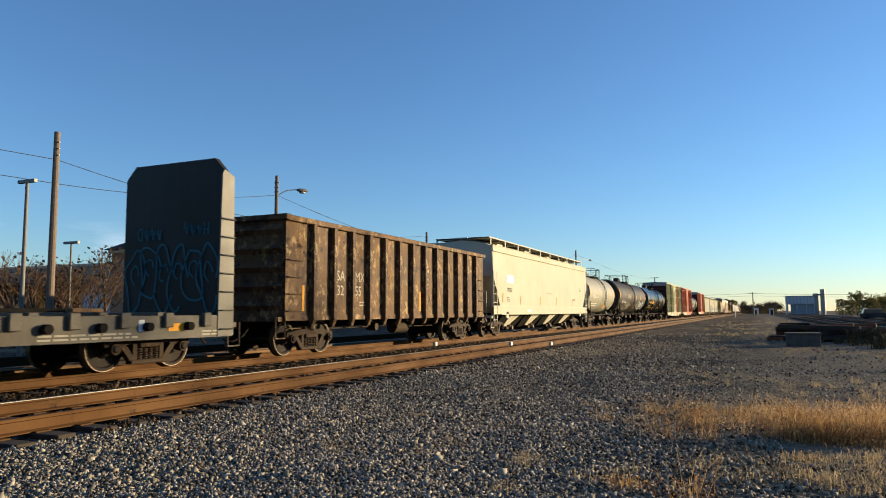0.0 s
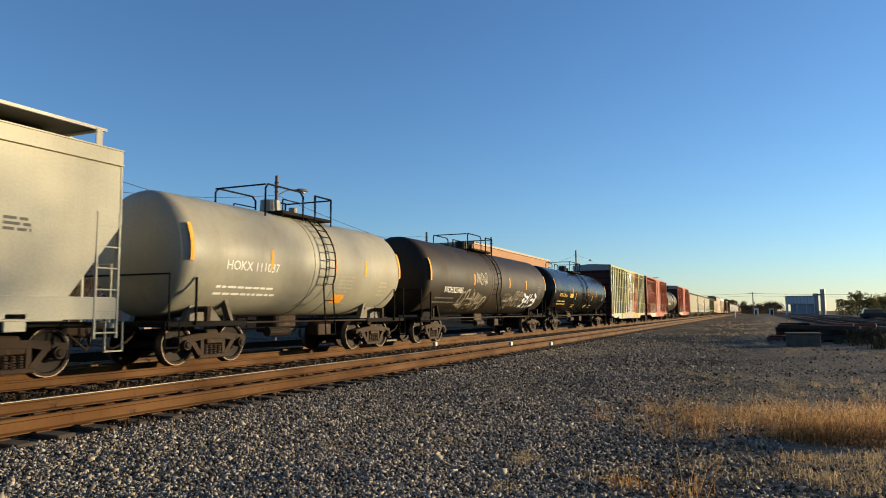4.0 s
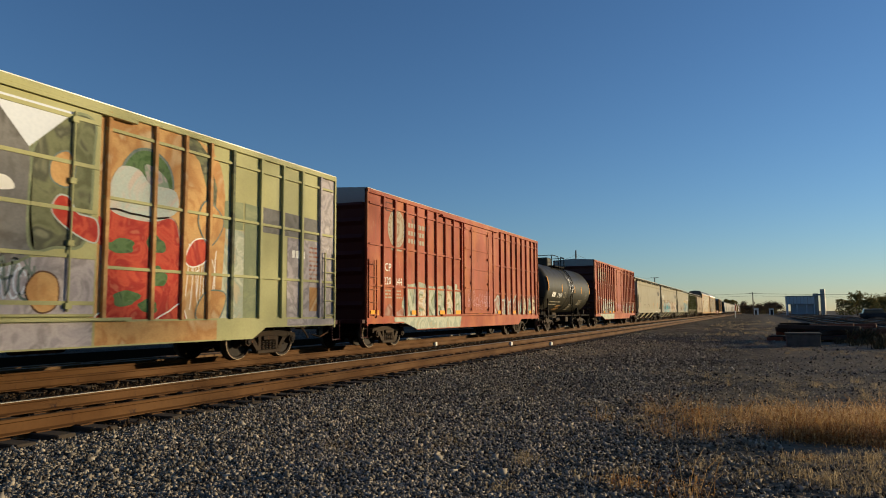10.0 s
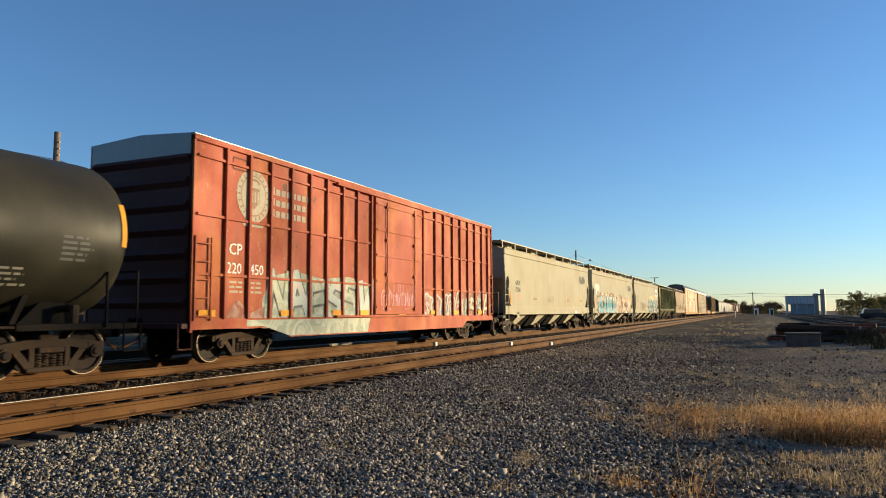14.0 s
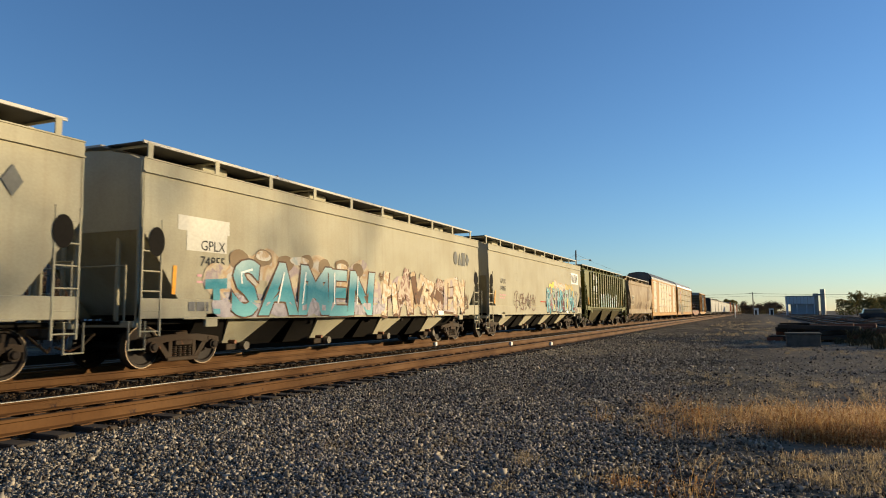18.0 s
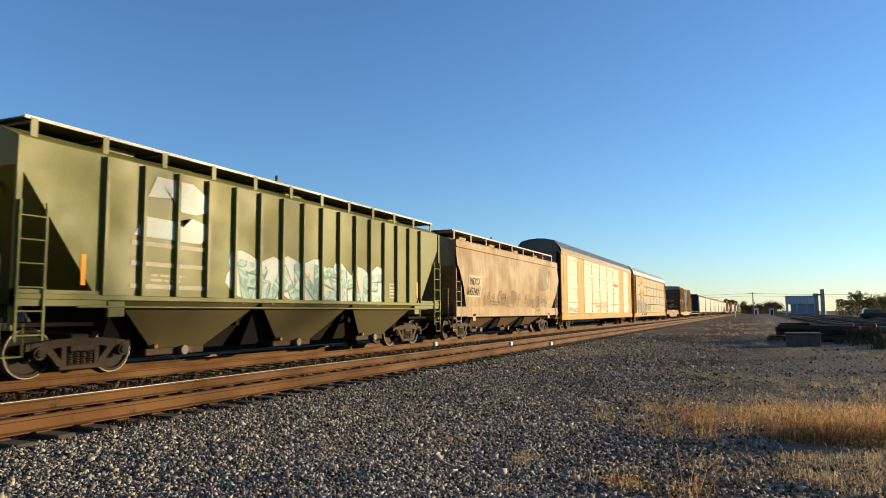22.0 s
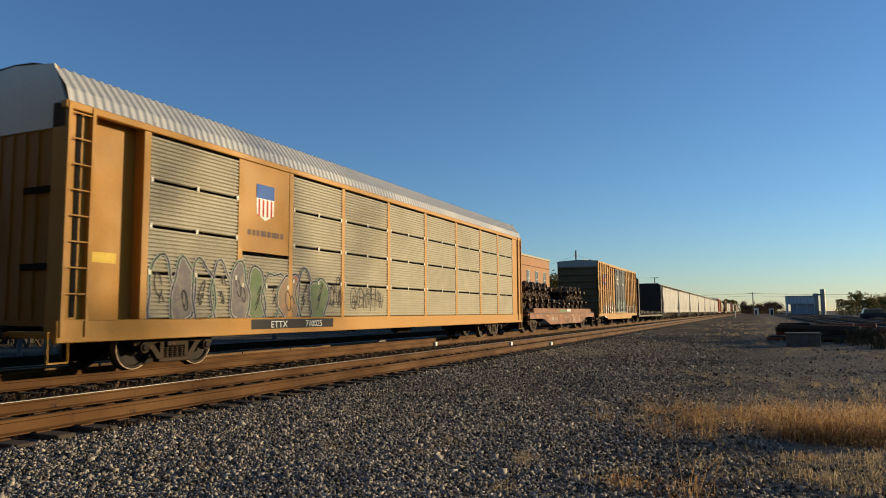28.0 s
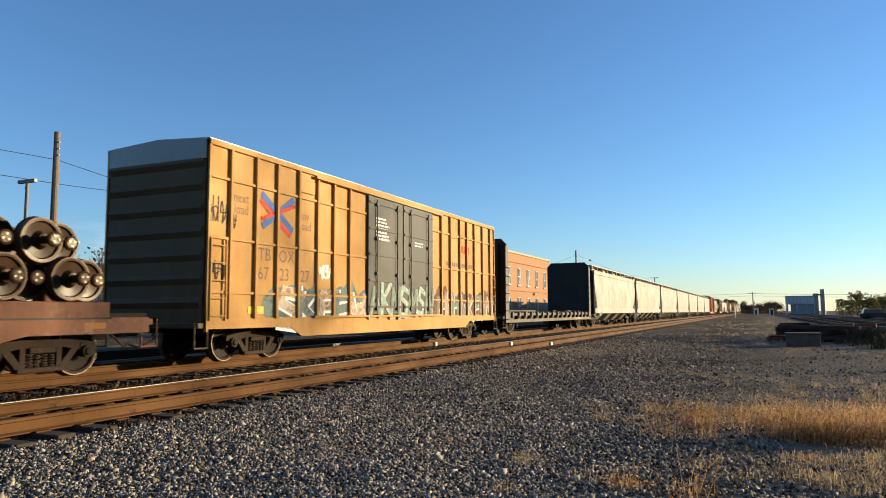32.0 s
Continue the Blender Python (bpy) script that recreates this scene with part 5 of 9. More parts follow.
        bm = prism(bmesh.new(), [(-hw + 0.05, z0 + 0.2), (hw - 0.05, z0 + 0.2), (hw - 0.05, z1), (hw - 0.42, top - 0.12), (0, top - 0.02), (-hw + 0.42, top - 0.12), (-hw + 0.05, z1)], "y", s * (half - 0.16), s * (half - 0.10))
        d = part("end_door", bm, end_mat, car, "folding steel end door")
        if end_mat == "rack_yellow_end":
            zt = z1 - 0.45
            part("door_top", prism(bmesh.new(), [(-hw + 0.03, zt), (hw - 0.03, zt), (hw - 0.03, z1), (hw - 0.40, top - 0.11), (0, top - 0.01), (-hw + 0.40, top - 0.11), (-hw + 0.03, z1)], "y", s * (half - 0.10), s * (half - 0.05)), "rack_panel_white", d, "white upper part of the end door")
        bm = bmesh.new()
        for x in (-1.05, -0.7, -0.35, 0.0, 0.35, 0.7, 1.05):
            block(bm, x - 0.05, x + 0.05, *sorted((s * (half - 0.11), s * (half - 0.075))), z0 + 0.3, z1 - 0.25)
        part("door_fold", bm, end_mat, d)
        bm = bmesh.new()
        for z in (z0 + 1.2, z0 + 2.6):
            block(bm, 0.45, 1.15, *sorted((s * (half - 0.06), s * (half - 0.03))), z, z + 0.12)
        part("vent_slot", bm, "black_steel" if not flush else end_mat, d)
        end_platform(car, s, half - 0.1, hw - 0.05, z0 + 0.1, "rack_yellow")
    # ribbed roof
    verts, faces = [], []
    prof = [(hw + 0.02, z1 + 0.0), (hw - 0.06, z1 + 0.26), (hw - 0.42, top - 0.16), (0.5, top - 0.03), (0, top), (-0.5, top - 0.03), (-hw + 0.42, top - 0.16), (-hw + 0.06, z1 + 0.26), (-hw - 0.02, z1)]
    y, k = -half + 0.05, 0
    step = 0.05
    rows = int((2 * half - 0.1) / step)
    for k in range(rows + 1):
        lift = 0.02 if k % 4 < 2 else 0.0
        for x, z in prof:
            verts.append((x * (1 + lift * 0.6), -half + 0.05 + k * step, z + lift))
    m = len(prof)
    for k in range(rows):
        for i in range(m - 1):
            q = k * m + i
            faces.append((q, q + 1, q + m + 1, q + m))
    part("roof", raw_mesh("roof", verts, faces, roof), roof, car, "ribbed metal roof")
    return car


def ring(bm, x0, x1, y, z, r, ri, n=30):
    """A short thick tube about the x axis."""
    q = [[bm.verts.new((x, y + rr * math.cos(6.28318 * i / n), z + rr * math.sin(6.28318 * i / n))) for i in range(n)] for x, rr in ((x0, r), (x1, r), (x1, ri), (x0, ri))]
    for a, b in zip(q, q[1:] + q[:1]):
        for i in range(n):
            bm.faces.new((a[i], a[(i + 1) % n], b[(i + 1) % n], b[i]))


def wheel_flat(y0, y1, label, z=1.20, hw=1.50):
    half, y16 = (y1 - y0) / 2, (y0 + y1) / 2
    car = new_car("flat_car", y16, half, label, "flat car", half - 2.0, half + 0.75)
    for s in (-1, 1):
        part("side_sill", prism(bmesh.new(), [(-half, z - 0.42), (-half + 2.6, z - 0.42), (-half + 4.2, z - 0.78), (half - 4.2, z - 0.78), (half - 2.6, z - 0.42), (half, z - 0.42), (half, z - 0.12), (-half, z - 0.12)], "x", s * (hw - 0.07), s * hw), "flat_brown", car, "fish-bellied brown steel side sill")
        part("curb", boxed(s * (hw - 0.22), s * (hw - 0.04), -half + 0.9, half - 0.9, z - 0.14, z + 0.17, 0.02), "flat_brown", car)
        # dark strip that paints the shadow beneath the curb
        part("seam", boxed(*sorted((s * (hw - 0.03), s * (hw + 0.003))), -half + 0.9, half - 0.9, z - 0.15, z - 0.115), "bulkhead_dark", car)
        part("end_stake", boxed(-0.15, 0.15, *sorted((s * (half - 1.3), s * (half - 0.95))), z - 0.1, z + 1.2, 0.03), "flat_brown", car, "upright brown steel end stake")
        end_platform(car, s, half + 0.05, hw - 0.05, z - 0.15, "flat_brown")
    part("deck", boxed(-hw + 0.07, hw - 0.07, -half, half, z - 0.16, z - 0.04), "tie_wood", car)
    part("centre_sill", boxed(-0.3, 0.3, -half, half, 0.62, z - 0.16), "black_steel", car)
    at = flat_at(hw + 0.004)
    letters(car, "49481", 0.31, at, -3.05, 0.63, "cream_patch", 0.95, "worn pale numerals")
    bars(car, at, -3.6, 0.65, 0.45, 1, "cream_patch", 0.2, 0.3, 9, "pale letter bars")
    part("logo_shape", strip(bmesh.new(), at, [(0.6, 0.5), (0.75, 0.78), (0.95, 0.45)], 0.07), "cream_patch", car, "worn pale painted emblem")
    part("logo_shape", strip(bmesh.new(), at, [(1.65, 0.45), (1.65, 0.9), (2.15, 0.5), (2.15, 0.9)], 0.09), "cream_patch", car, "worn pale painted emblem")
    part("placard", strip(bmesh.new(), at, [(3.2, 0.56), (3.72, 0.56), (3.72, 0.88), (3.2, 0.88), (3.2, 0.56)], 0.03), "cream_patch", car, "pale painted frame")
    bars(car, at, 3.3, 0.78, 0.35, 3, "cream_patch", 0.04, 0.08, 10)
    for y in (-6.9, -4.85, -1.7, 1.3, 4.0, 6.66):
        part("reflector", patch(bmesh.new(), at, y, y + 0.46, 0.88, 0.99, 0.002), "amber_worn", car, "dirty yellow reflective patch")
    bars(car, at, -0.6, 0.8, 1.2, 1, "cream_patch", 0.05, 0.1, 12)
    beam = flat_at(hw - 0.035)
    part("deck_board", patch(bmesh.new(), beam, -1.68, 0.05, z - 0.06, z + 0.12, 0.0), "spray_moss", car, "pale green painted patch")
    bars(car, beam, 0.2, z - 0.02, 1.3, 1, "white_paint", 0.14, 0.2, 21)
    # the load: spare wheelsets stacked on their sides along the deck
    made = {}

    def spare(y, zz, k, x):
        if (k, x) not in made:
            made[(k, x)] = wheelset_mesh("spare_wheelset", "spare_dish", "spare_rim", k, 0.15, 0.022, x)
        w = part("spare_wheelset", made[(k, x)], "", car, "stacked spare wheelset with oily brown faces", pose(0, y, zz))
        for i in range(3):
            t = 2 * math.pi * i / 3 + y
            part("cap_bolt", disc(bmesh.new(), x + 1.21, x + 1.225, 0.06 * math.cos(t), 0.06 * math.sin(t), 0.022, 8), "cap_metal", w)
    # proud and recessed sets interleave along the deck
    bottom = z + 0.19
    for i in range(9):
        spare(-7.15 + i * 0.635, bottom + 0.42, 0.915, -0.38 if i % 2 else 0.02)
    for i in range(6):
        spare(-0.77 + i * 0.63, bottom + 0.28, 0.60, -0.38 if i % 2 else 0.02)
    for i in range(8):
        spare(2.95 + i * 0.65, bottom + 0.42, 0.915, -0.38 if i % 2 else 0.02)
    for i in range(8):
        spare(-6.52 + i * 0.635, bottom + 1.10, 0.915, -0.36 if i % 2 else 0.04)
    for i in range(7):
        spare(2.98 + i * 0.645, bottom + 1.10, 0.915, 0.04 if i % 2 else -0.36)
    return car


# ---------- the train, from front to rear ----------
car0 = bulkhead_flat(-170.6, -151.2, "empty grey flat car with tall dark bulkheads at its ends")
g0 = gondola(-149.15, -134.65, "rust-brown ribbed gondola car with worn markings")
h2 = hopper(-133.65, -114.15, "clean off-white covered hopper with a roof walkway", "hopper_white", "hopper_white", 4)
t3 = tank_car(-112.25, -102.25, "weathered light grey tank car with a railed top platform", "tank_grey", 1.46, 2.52, rust=False, lad=0.4)
t4 = tank_car(-100.0, -84.1, "dirty black tank car with pale graffiti and rust streaks", "tank_black", 1.52, 2.58, lad=-0.45)
t5 = tank_car(-81.9, -66.1, "glossy black tank car with yellow markings", "tank_gloss", 1.49, 2.55, rust=False, lad=0.5)
RIBS_6 = [-8.75, -7.85, -7.0, -6.16, -5.36, -4.49, -3.67, -2.84, -1.75, 1.66, 2.8, 3.63, 4.4, 5.14, 6.16, 7.04, 7.88, 8.75]
b6 = boxcar(-64.25, -45.15, "boxcar covered in lime and olive graffiti shapes", "box_lime", "box_red_end", "galvanised", "box_lime", RIBS_6, [(-1.55, 1.45)], rib_mats=[(-5.5, -4.4, "olive_paint"), (1.5, 4.5, "peach_paint"), (5.0, 5.3, "olive_paint"), (8.5, 9, "lilac_paint")], plate_at="galvanised", girts=[(4.65, -9.4, -1.6), (3.34, -9.4, -1.6), (2.02, -9.4, -1.6), (4.65, 1.6, 9.4), (3.34, 1.6, 9.4), (2.02, 1.6, 9.4)])
RIBS_7 = [-8.4, -7.58, -6.76, -5.9, -5.05, -4.23, -3.38, -2.56, -1.7, 2.1, 3.15, 3.95, 4.83, 5.63, 6.45, 7.26, 8.11, 8.85]
GIRTS_7 = [(4.65, -9.3, -1.6), (3.34, -9.3, -1.6), (2.02, -9.3, -1.6), (4.65, 2.0, 9.3), (3.34, 2.0, 9.3), (2.02, 2.0, 9.3)]
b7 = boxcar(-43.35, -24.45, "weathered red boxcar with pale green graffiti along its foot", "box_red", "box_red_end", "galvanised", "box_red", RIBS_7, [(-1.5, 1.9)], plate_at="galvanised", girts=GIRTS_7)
t8 = tank_car(-22.15, -10.9, "dull olive-black tank car with white lettering", "tank_olive", 1.53, 2.63, box_dome=True, rust=False, lad=-0.22)
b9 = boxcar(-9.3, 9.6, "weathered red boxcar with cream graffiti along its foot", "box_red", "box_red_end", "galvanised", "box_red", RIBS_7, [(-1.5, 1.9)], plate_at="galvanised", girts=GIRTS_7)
h10 = hopper(11.3, 29.85, "tan covered hopper with dark block lettering", "hopper_tan", "hopper_tan", 4)
h11 = hopper(31.15, 49.7, "tan covered hopper with a large blue and brown mural", "hopper_tan", "hopper_tan", 4)
h12 = hopper(50.9, 69.35, "tan covered hopper with graffiti near one end", "hopper_tan", "hopper_tan", 4)
h13 = hopper(70.7, 87.7, "olive green ribbed covered hopper with worn white emblem", "hopper_green", "hopper_green_dark", 3, z_sill=1.45, ribs=16, rack="black_steel", z_eave=4.15, z_roof=4.42, posts=12, cut=(2.2, 1.6), pitch=4.25, panel=(2.1, 0.75))
h14 = hopper(89.2, 105.1, "rust-stained cream covered hopper with rounded sides", "hopper_dirty", "hopper_dirty_bay", 3, z_sill=1.15, round_side=0.35, rack="black_steel", z_eave=4.08, z_roof=4.42, posts=9, cut=(1.9, 1.35), pitch=3.9, panel=(1.8, 0.6))
a15 = autorack(106.5, 133.7, "yellow auto carrier with bright white slatted screens", "rack_panel_white", "rack_roof_dark", [-12.0, -9.06, -7.11, -4.37, -1.55, 1.38, 4.11, 7.0, 8.93, 11.96], {1: "full", 7: "full"}, 0.105, end_mat="rack_end_grey", flush=True)
a16 = autorack(135.0, 161.65, "yellow auto carrier with weathered grey screens and white roof", "rack_panel_grey", "rack_roof", [-11.42, -8.57, -6.57, -3.99, -1.15, 1.73, 4.68, 7.43, 9.75, 12.0], {1: "half"}, 0.085)
f17 = wheel_flat(163.1, 179.4, "rusty brown flat car loaded with spare wheelsets")
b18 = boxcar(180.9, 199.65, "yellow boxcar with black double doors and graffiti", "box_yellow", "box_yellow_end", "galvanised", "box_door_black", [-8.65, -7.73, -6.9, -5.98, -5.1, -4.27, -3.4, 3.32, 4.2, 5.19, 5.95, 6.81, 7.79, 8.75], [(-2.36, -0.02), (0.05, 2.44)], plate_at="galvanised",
             girts=[(1.63, -9.3, -2.4), (2.87, -9.3, -2.4), (4.25, -9.3, -2.4), (1.63, 2.5, 9.3), (2.87, 2.5, 9.3), (4.25, 2.5, 9.3)])
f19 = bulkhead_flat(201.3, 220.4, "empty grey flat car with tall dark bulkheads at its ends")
h20 = hopper(221.7, 240.8, "weathered off-white covered hopper with a dark end", "hopper_far", "hopper_bay", 4, end_mat="bulkhead_dark")

# ---------- markings and spray paint ----------
def shape(car, at, pts, material, lift=0.004, label="sprayed colour field"):
    """A painted polygon given by (along, up) corners."""
    bm = bmesh.new()
    bm.faces.new([bm.verts.new((at(u, v)[0] + lift, u, v)) for u, v in pts])
    bmesh.ops.triangulate(bm, faces=bm.faces)
    return part("graffiti", bm, material, car, label)


def round_shape(car, at, u, v, ru, rv, material, lift=0.005, seed=1, rough=0.06, label="sprayed colour field"):
    bm = bmesh.new()
    blob(bm, at, u, v, ru, rv, random.Random(seed), lift, 22, rough)
    return part("graffiti", bm, material, car, label)


def arc(u, v, ru, rv, a0, a1, n=16):
    return [(u + ru * math.cos(radians(a0 + (a1 - a0) * i / n)), v + rv * math.sin(radians(a0 + (a1 - a0) * i / n))) for i in range(n + 1)]


def stroke(car, at, pts, w, material, lift=0.006, label="sprayed stroke"):
    return part("graffiti", strip(bmesh.new(), at, pts, w, lift), material, car, label)


def stripe(car, at, u, v, h=0.36, w=0.1, material="orange_stripe"):
    part("reflector", patch(bmesh.new(), at, u - w / 2, u + w / 2, v - h, v + h, 0.003, 4), material, car, "amber reflective stripe")


def on_body(car, hw, bulge, zs, ze):
    """Places on a hopper's bulged side."""
    def at(u, v):
        if v <= zs + 0.24:
            return (hw + 0.047, u, v)
        k = [(zs, hw - 0.05), (zs + 0.35, hw), (zs + 1.1, hw + 0.35 * bulge), (zs + 1.7, hw + 0.4 * bulge), (ze - 0.25, hw + 0.1 * bulge), (ze, hw - 0.1)]
        for (a, xa), (b, xb) in zip(k, k[1:]):
            if v <= b:
                return (xa + (xb - xa) * (v - a) / (b - a) + 0.012, u, v)
        return (k[-1][1] + 0.012, u, v)
    return at


# bulkhead of the first flat car
def bulkhead_tag():
    """Round outline letters in teal across the inner face of a bulkhead, with two small tags over them."""
    face = lambda u, v: (u, 9.314, v)
    rnd = random.Random(21)
    for i in range(6):
        u, v = -1.15 + 0.46 * i, 2.0 + rnd.uniform(-0.12, 0.15)
        loop = [(u + 0.30 * math.cos(t) * (1 + 0.25 * math.sin(3 * t + i)), v + 0.72 * math.sin(t) * (1 + 0.2 * math.sin(2 * t + 2 * i))) for t in (0.2618 * k for k in range(rnd.choice((20, 23, 25))))]
        part("graffiti", strip(bmesh.new(), face, loop, 0.05), "faint_teal", car0, "teal spray-painted round letter outline")
        hole = [(u + 0.13 * math.cos(t), v + rnd.uniform(0.1, 0.2) + 0.2 * math.sin(t)) for t in (0.5236 * k for k in range(10))]
        part("graffiti", strip(bmesh.new(), face, hole, 0.04), "faint_teal", car0, "teal spray-painted round letter outline")
    for u0, z in ((-1.1, 2.85), (0.35, 2.9)):
        for i in range(4):
            for s in glyph(rnd, u0 + 0.2 * i, z + rnd.uniform(0, 0.08), 0.19, rnd.uniform(0.25, 0.4)):
                part("graffiti", strip(bmesh.new(), face, s, 0.035), "faint_teal", car0, "small teal spray-painted tag")


bulkhead_tag()
at = on_body(h2, 1.58, 0.10, 1.22, 4.24)
letters(h2, "10252", 0.30, at, -7.74, 2.13, "black_paint", 1.0, "dark grey numerals")
part("patch", patch(bmesh.new(), at, -7.8, -6.75, 2.58, 2.96, 0.002, 3), "white_paint", h2, "fresh white paint patch")
bars(h2, at, -7.74, 1.85, 0.5, 3, "grey_paint", 0.04, 0.09, 31)
bars(h2, at, -0.7, 2.18, 1.6, 1, "pink_paint", 0.07, 0.1, 32)
bars(h2, at, 5.5, 1.95, 1.0, 2, "grey_paint", 0.035, 0.08, 33)
part("placard", patch(bmesh.new(), at, -4.5, -3.9, 1.14, 1.28, 0.004), "white_paint", h2)
for u, v in ((-8.33, 1.86), (-5.52, 1.76), (-1.94, 1.76), (1.55, 1.77), (5.56, 1.76)):
    stripe(h2, at, u, v, 0.22, 0.09)
bars(h2, at, 7.4, 2.7, 0.5, 3, "grey_paint", 0.05, 0.09, 34)

at = flat_at(0, (1.46, 2.52))
letters(t3, "HOKX 111037", 0.32, at, -3.76, 2.18, "white_paint", 1.0, "white reporting marks")
bars(t3, at, -3.9, 1.75, 2.6, 2, "white_paint", 0.05, 0.16, 41)
bars(t3, at, 1.2, 2.2, 0.9, 8, "cream_patch", 0.05, 0.11, 42)
bars(t3, at, 3.6, 2.1, 0.6, 4, "cream_patch", 0.06, 0.13, 43)
part("placard", patch(bmesh.new(), at, 1.15, 1.75, 1.45, 1.7, 0.004, 2), "orange_stripe", t3)

at = flat_at(0, (1.52, 2.58))
letters(t4, "WCHX25465", 0.34, at, -6.42, 1.95, "white_paint", 1.02, "white reporting marks")
bars(t4, at, -7.0, 1.7, 2.2, 2, "grey_paint", 0.06, 0.17, 44)
scrawl(t4, at, -4.7, 1.15, 3.2, 0.9, "cream_patch", 45, 5, 0.055)
scrawl(t4, at, -3.1, 2.3, 1.3, 0.6, "cream_patch", 46, 3, 0.05)
scrawl(t4, at, 0.9, 1.3, 3.0, 0.95, "cream_patch", 47, 4, 0.05)
mural(t4, at, 4.0, 1.4, 2.3, 0.75, "", ["sky_patch"], "", 48, 5, 0.03, 0.13, "pale silver spray-painted letters", 0.2)
bars(t4, at, 6.3, 2.5, 0.8, 7, "grey_paint", 0.05, 0.1, 49)

at = flat_at(0, (1.49, 2.55))
letters(t5, "WCHX 25636", 0.34, at, -6.63, 2.1, "amber_paint", 0.95, "yellow reporting marks")
bars(t5, at, -6.9, 1.8, 2.6, 2, "amber_paint", 0.06, 0.17, 51)
part("placard", patch(bmesh.new(), at, -3.95, -3.1, 2.1, 2.35, 0.004, 2), "orange_stripe", t5, "orange warning panel")
for u in (-2.35, 1.35, 2.86):
    bars(t5, at, u - 0.3, 1.6, 0.7, 2, "amber_paint", 0.05, 0.12, 52)
    stripe(t5, at, u, 2.2, 0.24)
bars(t5, at, 6.3, 2.5, 0.7, 6, "grey_paint", 0.05, 0.1, 53)

shell_8 = flat_at(0, (1.53, 2.63))
at = lambda u, v: shell_8(u + 0.22, v)
letters(t8, "224160", 0.40, at, -3.55, 2.05, "white_paint", 0.95, "white numerals")
bars(t8, at, -4.5, 2.08, 0.85, 1, "white_paint", 0.28, 0.3, 61, "white letter bars")
bars(t8, at, -4.5, 1.75, 2.6, 2, "cream_patch", 0.06, 0.16, 62)
bars(t8, at, -2.4, 1.55, 1.3, 4, "peach_paint", 0.04, 0.09, 63)
bars(t8, at, 0.6, 1.6, 0.9, 4, "cream_patch", 0.045, 0.1, 64)
bars(t8, at, 2.6, 1.9, 1.2, 4, "cream_patch", 0.04, 0.09, 65)
bars(t8, at, 4.2, 2.5, 0.7, 5, "grey_paint", 0.05, 0.1, 66)
part("placard", strip(bmesh.new(), at, [(-1.95, 2.05), (-1.6, 2.05), (-1.6, 2.4), (-1.95, 2.4), (-1.95, 2.05)], 0.03, 0.004), "cream_patch", t8)
stroke(t8, at, [(-0.75, 3.45), (-0.45, 3.1), (-0.5, 2.75), (-0.15, 2.3), (0.1, 2.6), (0.05, 2.9), (-0.25, 2.75)], 0.12, "white_paint")
stroke(t8, at, [(-0.35, 3.35), (-0.1, 3.0), (-0.15, 2.7), (0.2, 2.45), (0.55, 2.75), (0.45, 3.0), (0.2, 2.9)], 0.12, "white_paint")
stroke(t8, at, [(-0.7, 3.2), (-0.3, 3.3), (0.15, 3.15)], 0.10, "white_paint")


def smooth_loop(pts, n=5):
    """A closed curve through the points."""
    out = []
    k = len(pts)
    for i in range(k):
        p0, p1, p2, p3 = (Vector(pts[(i + d) % k]) for d in (-1, 0, 1, 2))
        for q in range(n):
            t = q / n
            v = 0.5 * (2 * p1 + (p2 - p0) * t + (2 * p0 - 5 * p1 + 4 * p2 - p3) * t * t + (3 * p1 - p0 - 3 * p2 + p3) * t ** 3)
            out.append((v.x, v.y))
    return out


def field(car, at, pts, material, lift=0.004, edge="", w=0.06, label="sprayed colour field"):
    """A painted field with a rounded outline, and a line round it where it has one."""
    loop = smooth_loop(pts)
    shape(car, at, loop, material, lift, label)
    if edge:
        stroke(car, at, loop + loop[:1], w, edge, lift + 0.001)


